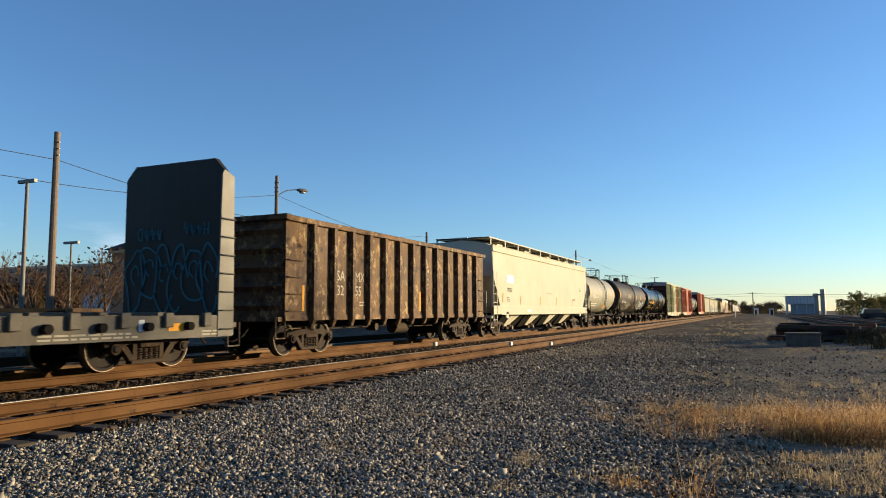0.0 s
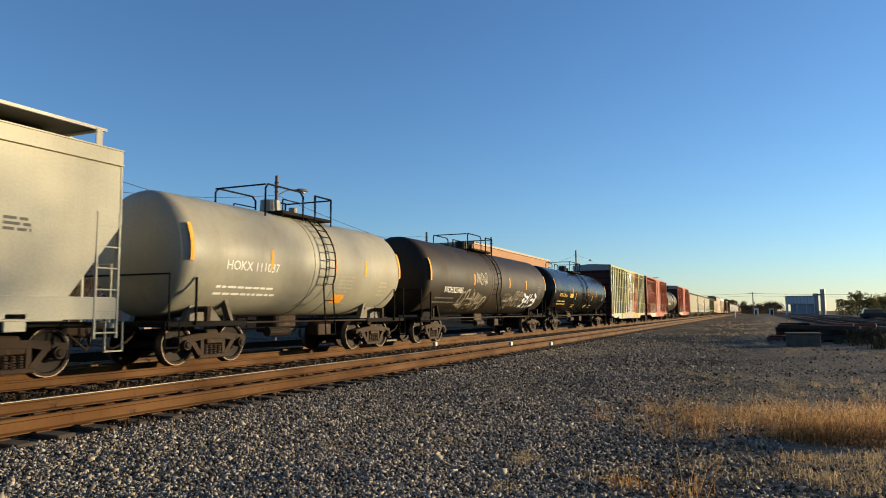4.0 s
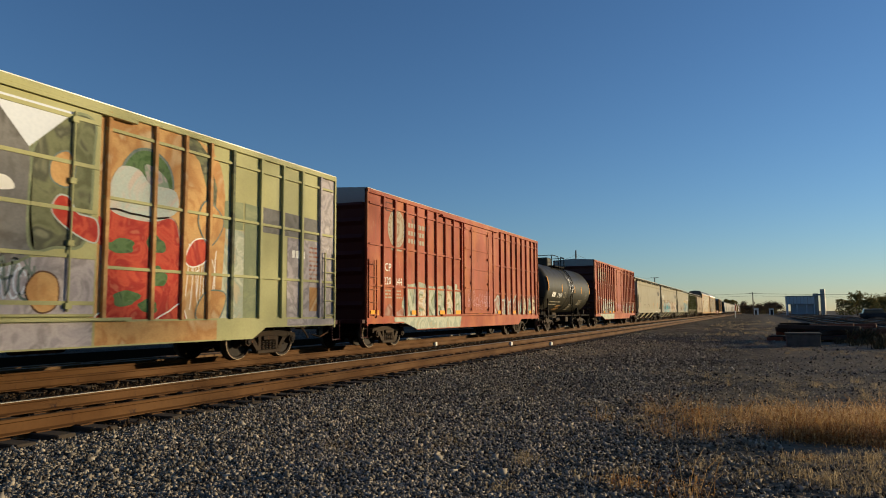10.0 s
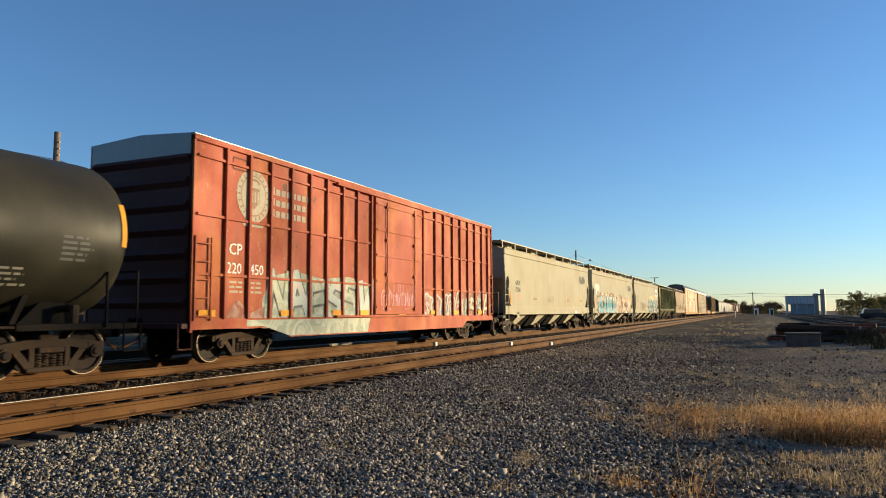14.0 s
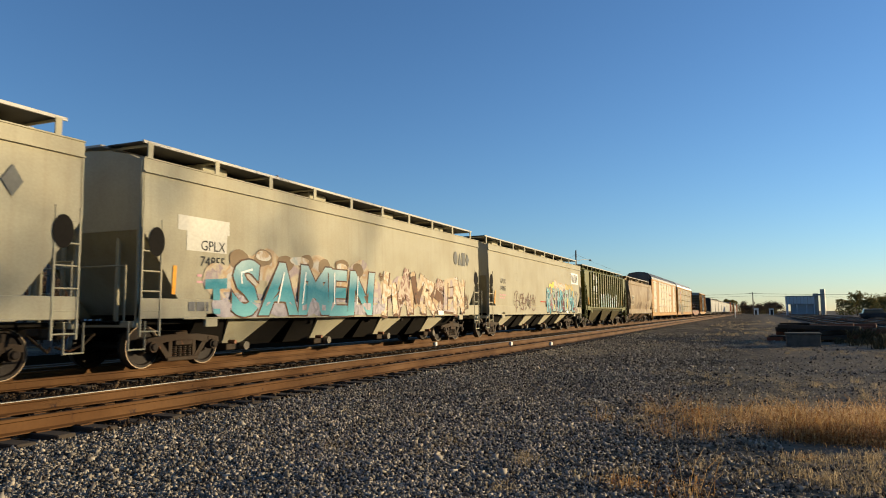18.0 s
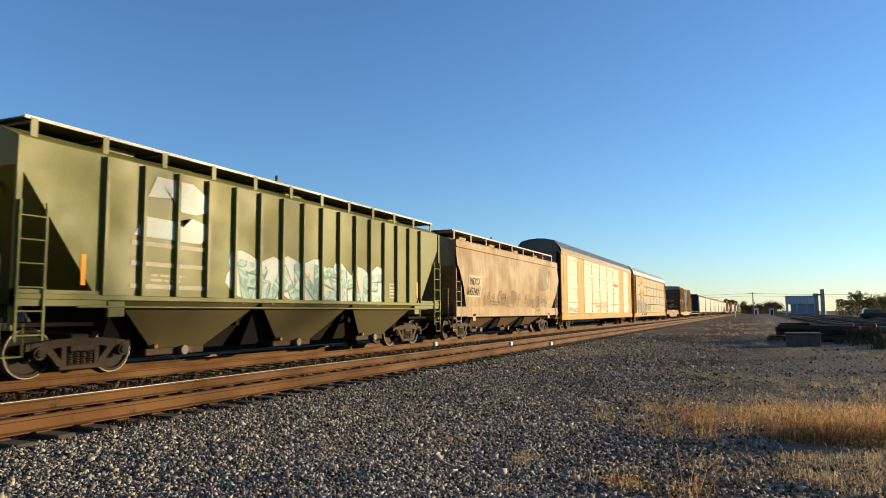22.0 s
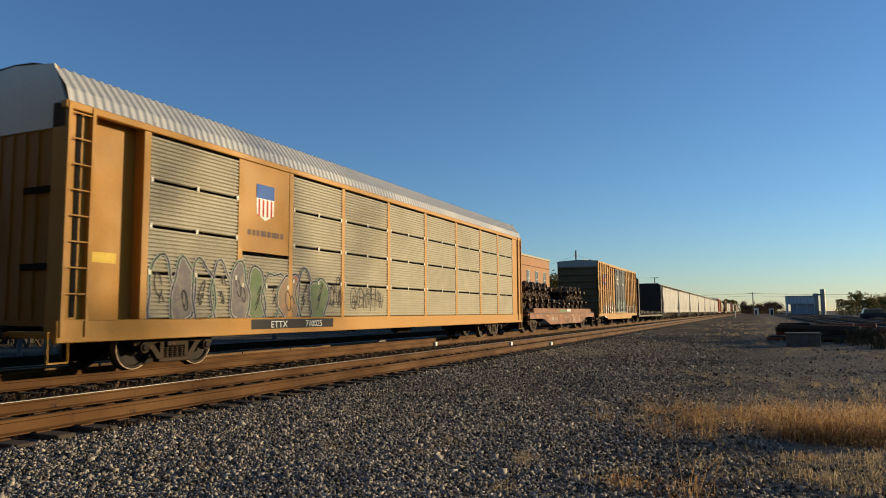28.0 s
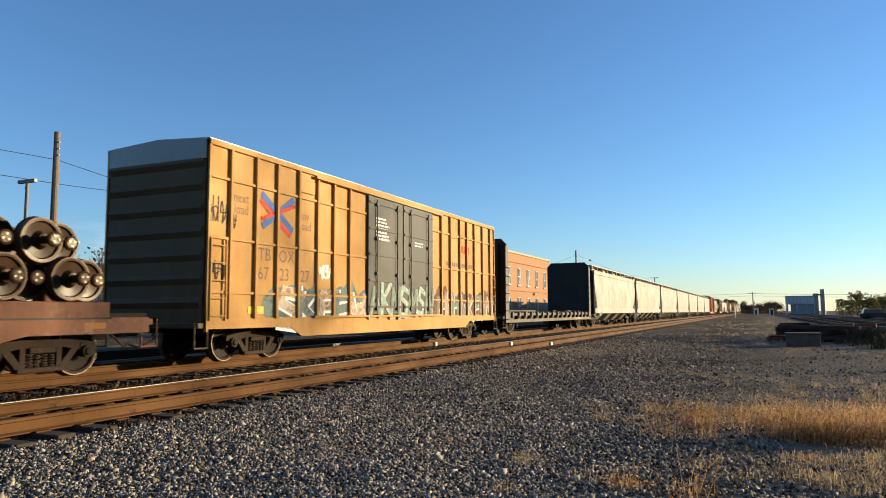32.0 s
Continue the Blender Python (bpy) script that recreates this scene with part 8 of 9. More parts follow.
def pole(x, y, top, r=0.13, kind="wood", arm=None, lamp=None, label="weathered round wooden utility pole"):
    p = tagged(new("utility_pole" if kind == "wood" else "street_lamp"), label, "pole", "poles along the street")
    p.location = (x, y, GROUND)
    bm = bmesh.new()
    h = top - GROUND
    bmesh.ops.create_cone(bm, cap_ends=True, segments=12, radius1=r, radius2=r * 0.72, depth=h, matrix=Matrix.Translation((0, 0, h / 2)))
    part("shaft", bm, "wood_pole" if kind == "wood" else "pole_metal", p)
    if kind == "wood":
        bm = bmesh.new()
        for k in range(3):
            disc(bm, -0.16, 0.16, 0, h - 0.4 - 0.25 * k, 0.03, 6)
        part("insulator", bm, "pole_metal", p)
    if lamp:
        dx, dy, dz = lamp
        bm = pipe(bmesh.new(), [(0, 0, dz - 0.45), (dx * 0.35, dy * 0.35, dz - 0.12), (dx * 0.7, dy * 0.7, dz), (dx, dy, dz)], 0.03)
        part("arm", bm, "pole_metal", p)
        bm = bmesh.new()
        bmesh.ops.create_uvsphere(bm, u_segments=12, v_segments=8, radius=0.2, matrix=Matrix.Translation((dx, dy, dz)) @ Matrix.Rotation(math.atan2(dy, dx), 4, "Z") @ Matrix.Diagonal((1.9, 0.8, 0.55, 1)))
        part("lamp_head", bm, "pole_metal", p)
        part("lens", boxed(dx - 0.15, dx + 0.15, dy - 0.12, dy + 0.12, dz - 0.16, dz - 0.10, 0.02), "lamp_lens", p)
    if arm:
        part("cross_arm", boxed(-arm, arm, -0.06, 0.06, h - 0.12, h), "wood_pole" if kind == "wood" else "pole_metal", p)
    return p


def wire(a, b, sag, r=0.014):
    a, b = Vector(a), Vector(b)
    pts = []
    for i in range(17):
        k = i / 16
        q = a.lerp(b, k)
        q.z -= sag * 4 * k * (1 - k)
        pts.append(q)
    w = tagged(new("overhead_wire", mesh_of("overhead_wire", pipe(bmesh.new(), pts, r, 5))), "thin dark overhead wire between poles", "wire", "overhead wires")
    w.data.materials.append(MATS["wire_black"])


def poles_and_wires():
    pole(-24, 18.0, 8.05, 0.15)
    pole(-24, 16.9, 6.03, 0.085, "metal", 0.45, label="slim grey metal lamp post with a flat head")
    pole(-24, 31.4, 8.75, 0.13, lamp=(0.75, 1.35, 8.38))
    pole(-24, 50.8, 7.6, 0.11)
    pole(-24, 65.9, 8.65, 0.11)
    pole(-24, 102.2, 10.23, 0.14, lamp=(1.2, 4.2, 9.3))
    pole(-30, 23.5, 4.65, 0.06, "metal", 0.5, label="slim floodlight pole with two lamps")
    pole(-30, 40.7, 7.1, 0.06, "metal", 0.5, label="slim floodlight pole with two lamps")
    pole(-24, 190, 10.0, 0.15, arm=1.0)
    wire((-24, -25, 7.4), (-24, 18.0, 6.99), 0.5)
    wire((-24, 18.0, 6.99), (-24, 50.8, 7.3), 1.05)
    wire((-24, -25, 6.6), (-24, 16.9, 6.05), 0.4)
    wire((-24, 16.9, 6.05), (-24, 31.4, 7.67), 0.35)
    wire((-24, 31.4, 7.67), (-24, 50.8, 6.1), 0.25)
    wire((-24, 102.2, 9.6), (-26.2, 93.8, 7.6), 0.2)
    wire((-24, 102.2, 9.6), (-24, 190, 9.6), 0.8)


# ---------- trees ----------
def tree(name, x, y, h, spread, leaf, seed, leaves=1500, size=0.35, label="autumn tree with a thin uneven crown", bare=False, trunk=True, z=GROUND, wide=0.75, clear=0.0, girth=0.022):
    rnd = random.Random(seed)
    t = tagged(new(name), label, "tree" if trunk else "bush")
    t.location = (x, y, z)
    bm = bmesh.new()
    tips = []
    def limb(a, d, length, r, depth):
        b = a + d * length
        m = Matrix.Translation((a + b) / 2) @ d.to_track_quat("Z", "Y").to_matrix().to_4x4()
        bmesh.ops.create_cone(bm, cap_ends=False, segments=5, radius1=r, radius2=r * 0.65, depth=length, matrix=m)
        tips.append((b, depth))
        if depth < (4 if bare else 3):
            for _ in range(rnd.choice((2, 3, 3))):
                nd = (d + Vector((rnd.uniform(-1, 1), rnd.uniform(-1, 1), rnd.uniform(-0.25, 0.7))) * wide).normalized()
                limb(b, nd, length * rnd.uniform(0.58, 0.82), r * 0.6, depth + 1)
    if trunk:
        limb(Vector((0, 0, -0.2)), Vector((rnd.uniform(-0.08, 0.08), rnd.uniform(-0.08, 0.08), 1)).normalized(), h * 0.34, h * girth, 0)
    else:
        for _ in range(7):
            limb(Vector((rnd.uniform(-spread, spread) * 0.5, rnd.uniform(-spread, spread) * 0.5, -0.1)), Vector((rnd.uniform(-0.7, 0.7), rnd.uniform(-0.7, 0.7), 1)).normalized(), h * 0.33, h * 0.012, 0 if bare else 1)
    part("trunk", bm, "twig" if bare else "bark", t)
    if leaves:
        ends = [p for p, d in tips if d >= 2] or [p for p, d in tips]
        verts, faces = [], []
        for i in range(leaves):
            c = rnd.choice(ends) + Vector((rnd.gauss(0, 1), rnd.gauss(0, 1), rnd.gauss(-0.3, 1.0))) * spread * 0.17
            if trunk and not bare and i % 3 == 0:
                q, rr = rnd.uniform(0, 6.283), spread * 0.55 * math.sqrt(rnd.random())
                c = Vector((rr * math.cos(q), rr * math.sin(q), rnd.uniform(max(0.08, clear / h), 0.72) * h))
            if c.z < clear:
                continue
            u = Vector((rnd.uniform(-1, 1), rnd.uniform(-1, 1), rnd.uniform(-1, 1))).normalized()
            v = u.orthogonal().normalized()
            s = size * rnd.uniform(0.5, 1.2)
            k = len(verts)
            verts += [c - u * s, c + v * s * 0.6, c + u * s, c - v * s * 0.6]
            faces.append((k, k + 1, k + 2, k + 3))
        part("crown", raw_mesh("crown", [tuple(v) for v in verts], faces, leaf), leaf, t)
    return t


def planting():
    # bare shrubs and small trees behind the line
    for i, (x, y, h) in enumerate(((-30, 21.5, 4.6), (-31, 23.5, 4.3), (-32, 26.5, 4.6), (-33, 25.0, 4.0))):
        tree("bush", x, y, h, 2.0, "leaf_brown", 40 + i, 260, 0.10, "leafless brown shrub with many thin twigs", True, False)
    tree("bare_tree", -36, 34.5, 6.6, 2.2, "leaf_brown", 51, 160, 0.10, "leafless small tree with fine twigs", True)
    tree("bare_tree", -34, 29, 5.6, 2.0, "leaf_brown", 52, 120, 0.10, "leafless small tree with fine twigs", True)
    # far trees beside the train and at the end of the yard
    rnd = random.Random(5)
    for i in range(9):
        tree("tree", -34 - rnd.uniform(0, 22), 150 + i * 42, rnd.uniform(10, 14), 6.5, "leaf_autumn", 60 + i, 1000, 0.55)
    for i in range(8):
        tree("tree", -6 + i * 2.3 + rnd.uniform(-1, 1), 330 + rnd.uniform(0, 60), rnd.uniform(4.5, 7.5), 4, "leaf_brown", 80 + i, 500, 0.35)
    for i in range(15):
        tree("tree", 30 + i * 3.4 + rnd.uniform(-1.5, 1.5), 245 + rnd.uniform(-25, 40) - i * 2.2, rnd.uniform(4.6, 7.2), 4.5, "leaf_autumn", 100 + i, 900, 0.3)
    tree("tree", 26.5, 235, 8.0, 4.2, "leaf_autumn", 131, 420, 0.4)


def east_shade_trees():
    """Unseen trees added east of the yard, so that their thin crowns dapple the gravel and the passing cars."""
    to_sun = Vector((math.sin(az), math.cos(az)))
    across = Vector((-to_sun.y, to_sun.x))
    for i, (s, far, h, spread, leaves, size, wide, clear) in enumerate(EAST_SHADE):
        p = to_sun * far + across * s
        tree("tree", p.x, p.y, h, spread, "leaf_autumn", 200 + i, leaves, size, "tall thin-crowned autumn tree east of the yard", wide=wide, clear=clear, girth=0.006)


# places and heights are chosen by where the shade should fall
EAST_SHADE = [(13.2, 104, 25.5, 3.4, 220, 0.32, 0.45, 16.6), (15.4, 108, 25.0, 3.0, 180, 0.32, 0.45, 17.2), (19.3, 114, 25.5, 2.6, 180, 0.30, 0.45, 17.8), (15.5, 92, 12.4, 3.0, 600, 0.34, 0.6, 0.0), (21.0, 96, 12.6, 3.6, 750, 0.34, 0.7, 0.0), (26.5, 93, 12.4, 3.6, 700, 0.34, 0.7, 0.0), (32.0, 97, 12.8, 3.6, 700, 0.34, 0.7, 0.0), (37.5, 95, 11.8, 3.6, 700, 0.34, 0.7, 0.0), (44.0, 95, 10.2, 3.6, 600, 0.34, 0.7, 0.0), (50.5, 95, 9.3, 3.6, 600, 0.34, 0.7, 0.0), (58.0, 95, 8.4, 3.6, 600, 0.34, 0.7, 0.0)]


def far_woods(name, x0, x1, y, depth, low, high, n, seed, size=0.5):
    """A belt of trees and scrub, far off or unseen behind the camera: leaves in clumps under an uneven top."""
    rng = random.Random(seed)
    verts, faces = [], []
    for i in range(n):
        x = rng.uniform(x0, x1)
        top = low + (high - low) * (0.5 + 0.5 * noise.noise((x * 0.22, y * 0.1, seed))) + 0.8 * noise.noise((x * 0.9, 3.0, seed))
        z = GROUND + top * (1 - rng.random() ** 2.0 * 0.98)
        c = Vector((x, y + rng.uniform(-depth, depth) * (1 - 0.5 * z / high), z))
        u = Vector((rng.uniform(-1, 1), rng.uniform(-1, 1), rng.uniform(-1, 1))).normalized()
        v = u.orthogonal().normalized()
        s = size * rng.uniform(0.5, 1.3)
        k = len(verts)
        verts += [tuple(c - u * s), tuple(c + v * s * 0.6), tuple(c + u * s), tuple(c - v * s * 0.6)]
        faces.append((k, k + 1, k + 2, k + 3))
    tagged(new(name, raw_mesh(name, verts, faces, "leaf_autumn")), "far belt of dull green and brown trees", "woods", kind="stuff")


far_woods("far_woods", 24, 90, 262, 8, 3.2, 6.0, 11000, 3, 0.4)
# unseen belt behind the camera, added to keep sky light off the car ends
far_woods("far_woods", -75, 40, -34, 6, 8, 13, 9000, 5, 0.7)
far_woods("far_scrub", -8, 10, 420, 8, 2.5, 6.0, 2500, 7, 0.5)
far_woods("far_scrub", -70, -16, 700, 14, 7, 15, 4000, 8, 0.9)


# ---------- the yard to the right ----------
def yard():
    for x, turn in ((7.4, 0.0), (11.8, 0.0), (16.4, 0.0)):
        make_track("yard_track", x, 30, 600, "rusty yard track in weedy gravel", tie_to=0.0)
    # loading building with silos
    b = tagged(new("grain_loader"), "grey metal loading building with two slim silos", "building")
    b.location = (12.0, 300, GROUND)
    part("body", boxed(-1.6, 8.2, 0, 9, 4.0, 7.0), "corrugated_grey", b)
    part("roof", boxed(-1.8, 8.5, -0.2, 9.2, 7.0, 7.2), "galvanised", b)
    for x in (-1.2, 2.2, 5.4, 7.9):
        part("column", boxed(x - 0.25, x + 0.25, 0.2, 8.8, 0, 4.2), "corrugated_grey", b)
    part("low_body", boxed(0.2, 7.6, 2, 9, 0, 4.2), "corrugated_grey", b)
    for x, h, r in ((8.6, 8.0, 0.95), (11.0, 9.6, 0.85)):
        bm = bmesh.new()
        bmesh.ops.create_cone(bm, cap_ends=True, segments=20, radius1=r, radius2=r, depth=h, matrix=Matrix.Translation((x, 2, h / 2)))
        part("silo", bm, "galvanised", b)
    part("conveyor", boxed(8.4, 11.0, 1.7, 2.3, 7.2, 7.8), "galvanised", b)
    bm = bmesh.new()
    for k in range(9):
        block(bm, -1.6 + k * 1.2, -1.45 + k * 1.2, -0.06, 0.0, 4.0, 7.0)
    part("wall_rib", bm, "galvanised", b)
    # white sheds and huts in the distance
    for x, y, w, h, mat in ((-1.5, 330, 2.2, 2.6, "window_frame_white"), (4.5, 310, 1.6, 2.4, "window_frame_white"), (40, 210, 14, 3.2, "corrugated_grey"), (29.5, 185, 9, 3.0, "galvanised")):
        s = tagged(new("yard_hut"), "small pale yard hut with a flat roof", "hut", "yard huts")
        s.location = (x, y, GROUND)
        part("wall", boxed(0, w, 0, 3, 0, h), mat, s)
        part("roof", boxed(-0.2, w + 0.2, -0.2, 3.2, h, h + 0.2), "galvanised", s)
        part("door", boxed(w * 0.3, w * 0.3 + 0.9, -0.06, 0, 0, 2.0), "shingle_dark", s)
    # telegraph pole with lines across the yard
    p = tagged(new("utility_pole"), "far wooden pole with a short cross arm", "pole", "poles along the street")
    p.location = (-1.0, 250, GROUND)
    bm = bmesh.new()
    bmesh.ops.create_cone(bm, cap_ends=True, segments=8, radius1=0.2, radius2=0.14, depth=7.6, matrix=Matrix.Translation((0, 0, 3.8)))
    part("shaft", bm, "wood_pole", p)
    part("cross_arm", boxed(-1.1, 1.1, -0.07, 0.07, 7.2, 7.35), "wood_pole", p)
    p2 = copy_thing(p, pose(70, 250, GROUND))
    p3 = copy_thing(p, pose(-60, 250, GROUND))
    wire((-60, 250, 7.0), (-1, 250, 6.9), 0.6, 0.035)
    wire((-1, 250, 6.9), (70, 250, 7.0), 0.9, 0.035)
    wire((-60, 250, 6.2), (-1, 250, 6.1), 0.6, 0.03)
    wire((-1, 250, 6.1), (70, 250, 5.6), 0.6, 0.03)
    # concrete box and the heap of old rail steel behind it
    c = tagged(new("concrete_box"), "weathered grey concrete utility box in the gravel", "box")
    c.location = (1.68, 32.6, GROUND)
    part("body", boxed(-0.62, 0.62, -0.45, 0.45, -0.1, 0.48, 0.02), "box_concrete", c)
    part("lid", boxed(-0.66, 0.66, -0.49, 0.49, 0.48, 0.55, 0.015), "box_concrete", c)
    h = tagged(new("scrap_heap"), "dark heap of rusty steel beams and old ties", "heap")
    h.location = (2.9, 38.2, GROUND)
    rnd = random.Random(9)
    for i in range(26):
        w, k = rnd.uniform(1.1, 2.2), i // 9
        part("beam", boxed(-w, w, -0.13, 0.13, 0, 0.2, 0.015), "tie_wood" if i % 3 else "gondola_rust", h, m=pose(rnd.uniform(-0.6, 0.6) + 0.1, rnd.uniform(-1.2, 1.6), 0.02 + 0.25 * k + rnd.uniform(0, 0.08), 0, rnd.uniform(-3, 3), rnd.uniform(-16, 16)))
    for x in (-1.5, 1.3):
        part("trestle", boxed(x - 0.1, x + 0.1, -0.8, 0.8, 0, 0.55), "tie_wood", h)
    part("tarp", boxed(-1.9, -0.6, -0.2, 1.2, 0.76, 0.86, 0.03), "black_steel", h, "dark sheet on the heap")
    # parked car
    v = tagged(new("parked_car"), "dark parked utility vehicle with a pale roof", "car")
    v.location = (16.9, 127, GROUND)
    part("body", boxed(-2.3, 2.3, -0.9, 0.9, 0.35, 1.0, 0.12), "car_paint_dark", v)
    part("cabin", prism(bmesh.new(), [(-1.9, 1.0), (1.2, 1.0), (0.7, 1.65), (-1.7, 1.65)], "y", -0.8, 0.8), "window_glass", v)
    part("roof", boxed(-1.7, 0.7, -0.78, 0.78, 1.62, 1.7, 0.03), "car_paint_white", v)
    for x in (-1.4, 1.4):
        for y in (-0.85, 0.85):
            bm = bmesh.new()
            bmesh.ops.create_cone(bm, cap_ends=True, segments=16, radius1=0.36, radius2=0.36, depth=0.24, matrix=Matrix.Translation((x, y, 0.36)) @ Matrix.Rotation(radians(90), 4, "X"))
            part("wheel", bm, "tyre", v)
    # white marker post beside the line, paint marks on the rails
    m = tagged(new("marker_post"), "short white marker post beside the track", "post")
    m.location = (-4.6, 178, GROUND)
    bm = bmesh.new()
    bmesh.ops.create_cone(bm, cap_ends=True, segments=10, radius1=0.11, radius2=0.11, depth=1.5, matrix=Matrix.Translation((0, 0, 0.75)))
    part("post", bm, "white_paint", m)
    for x, y in ((TRAIN_X + 0.7545, 25.9), (NEAR_X - 0.7545, 26.9), (NEAR_X + 0.7545, 27.35)):
        k = tagged(new("rail_marker", mesh_of("rail_marker", boxed(-0.05, 0.05, -0.09, 0.09, -0.15, 0.0, 0.015))), "white painted marker clipped to the rail", "marker", "rail markers")
        k.data.materials.append(MATS["white_paint"])
        k.location = (x + 0.055, y, -0.03)
    # old timbers laid along the far side of the train's track
    d = tagged(new("timber_edging"), "weathered timber planks laid beyond the track", "timber", kind="structure")
    rnd = random.Random(3)
    y = 5.0
    while y < 22.4:
        w = rnd.uniform(2.0, 2.7)
        for k in range(3):
            part("plank", boxed(-0.14, 0.14, 0.01, min(w, 22.5 - y) - 0.01, -0.2, 0, 0.012), "plank_wood", d, m=pose(-14.72 - 0.31 * k, y + rnd.uniform(-0.02, 0.02), -0.03 + rnd.uniform(-0.03, 0.01), 0, 0, rnd.uniform(-0.6, 0.6)))
        y += w


brick_building()
hip_tower(-40.5, 50.9, 4.2, 5.3, 7.4, 8.75)
hip_tower(-48.6, 45.5, 4.2, 3.8, 6.6, 8.3)
low_buildings()
poles_and_wires()
planting()
east_shade_trees()
yard()
rear_train()


# ---------- loose stones and dry grass ----------
def scatter_stones(name, n, place, size, label, seed, material="stone_mix"):
    rng = np.random.default_rng(seed)
    x, y, z = place(rng, n)
    n = len(x)
    octa = np.array([(1, 0, 0), (-1, 0, 0), (0, 1, 0), (0, -1, 0), (0, 0, 1), (0, 0, -1)], float)
    v = octa[None] * rng.uniform(0.55, 1.25, (n, 6, 1)) + rng.uniform(-0.25, 0.25, (n, 6, 3))
    s = size * rng.lognormal(0, 0.32, (n, 1, 1)) * rng.uniform(0.65, 1.2, (n, 1, 3))
    v = v * s
    # a random turn for each stone
    q = rng.normal(size=(n, 4))
    q /= np.linalg.norm(q, axis=1, keepdims=True)
    w, a, b, c = q.T
    R = np.stack([np.stack([1 - 2 * (b * b + c * c), 2 * (a * b - c * w), 2 * (a * c + b * w)], -1),
                  np.stack([2 * (a * b + c * w), 1 - 2 * (a * a + c * c), 2 * (b * c - a * w)], -1),
                  np.stack([2 * (a * c - b * w), 2 * (b * c + a * w), 1 - 2 * (a * a + b * b)], -1)], 1)
    v = np.einsum("nij,nkj->nki", R, v)
    v += np.stack([x, y, z], -1)[:, None]
    f = np.array([(0, 2, 4), (2, 1, 4), (1, 3, 4), (3, 0, 4), (2, 0, 5), (1, 2, 5), (3, 1, 5), (0, 3, 5)])
    faces = (np.arange(n)[:, None, None] * 6 + f[None]).reshape(-1)
    me = bpy.data.meshes.new(name)
    me.vertices.add(n * 6)
    me.vertices.foreach_set("co", v.reshape(-1))
    me.loops.add(n * 24)
    me.loops.foreach_set("vertex_index", faces)
    me.polygons.add(n * 8)
    me.polygons.foreach_set("loop_start", np.arange(n * 8) * 3)
    me.update(calc_edges=True)
    me.materials.append(MATS[material])
    tagged(new(name, me), label, "gravel", kind="stuff")


def ground_height(x, y):
    out = np.empty(len(x))
    for i in range(len(x)):
        near = max(0.0, 1 - abs(y[i] - 15) / 60) * (1 if -6 < x[i] < 14 else 0.25)
        out[i] = bed(x[i]) + 0.05 * near * noise.noise((x[i] * 0.5, y[i] * 0.4, 2.0)) + 0.02 * near * noise.noise((x[i] * 1.7, y[i] * 1.5, 5.0))
    return out


def wedge(d0, d1, left, right, x_lo=-99, x_hi=99):
    """Places spread over the ground in front of the camera, between two distances, thinning with distance."""
    def place(rng, n):
        d = np.exp(rng.uniform(np.log(d0), np.log(d1), n))
        a = rng.uniform(left, right, n)
        x, y = d * (a * math.cos(YAW) - math.sin(YAW)), d * (math.cos(YAW) + a * math.sin(YAW))
        ok = (x > x_lo) & (x < x_hi) & (np.abs(np.abs(x - NEAR_X) - 0.7545) > 0.12) & (np.abs(np.abs(x - TRAIN_X) - 0.7545) > 0.12) & ((x < 0.2) | (y > 13) | (y < 7.6) | (rng.uniform(size=n) < 0.25))
        # grown-over soil has fewer stones
        keep = rng.uniform(size=n) < np.clip(1.1 - np.clip((x + 2.2) / 1.7, 0, 1) * 0.95, 0.12, 1)
        ok &= keep
        x, y = x[ok], y[ok]
        return x, y, ground_height(x, y) + rng.uniform(-0.006, 0.018, len(x))
    return place


scatter_stones("ballast_stones", 190000, wedge(5.2, 17, -0.70, 0.70, -7.1), 0.0185, "loose grey and tan ballast stones", 1)
scatter_stones("far_ballast", 60000, wedge(16, 46, -0.64, 0.70, -7.2), 0.028, "loose grey ballast stones", 2)


def between_rails(rng, n):
    y = np.exp(rng.uniform(np.log(6), np.log(40), n))
    x = rng.uniform(-14.4, -7.0, n)
    ok = (np.abs(np.abs(x - NEAR_X) - 0.7545) > 0.1) & (np.abs(np.abs(x - TRAIN_X) - 0.7545) > 0.1)
    x, y = x[ok], y[ok]
    return x, y, np.full(len(x), -0.225) + rng.uniform(-0.02, 0.02, len(x))


scatter_stones("track_ballast", 34000, between_rails, 0.03, "stained brown ballast between the rails", 3, "stone_stained")


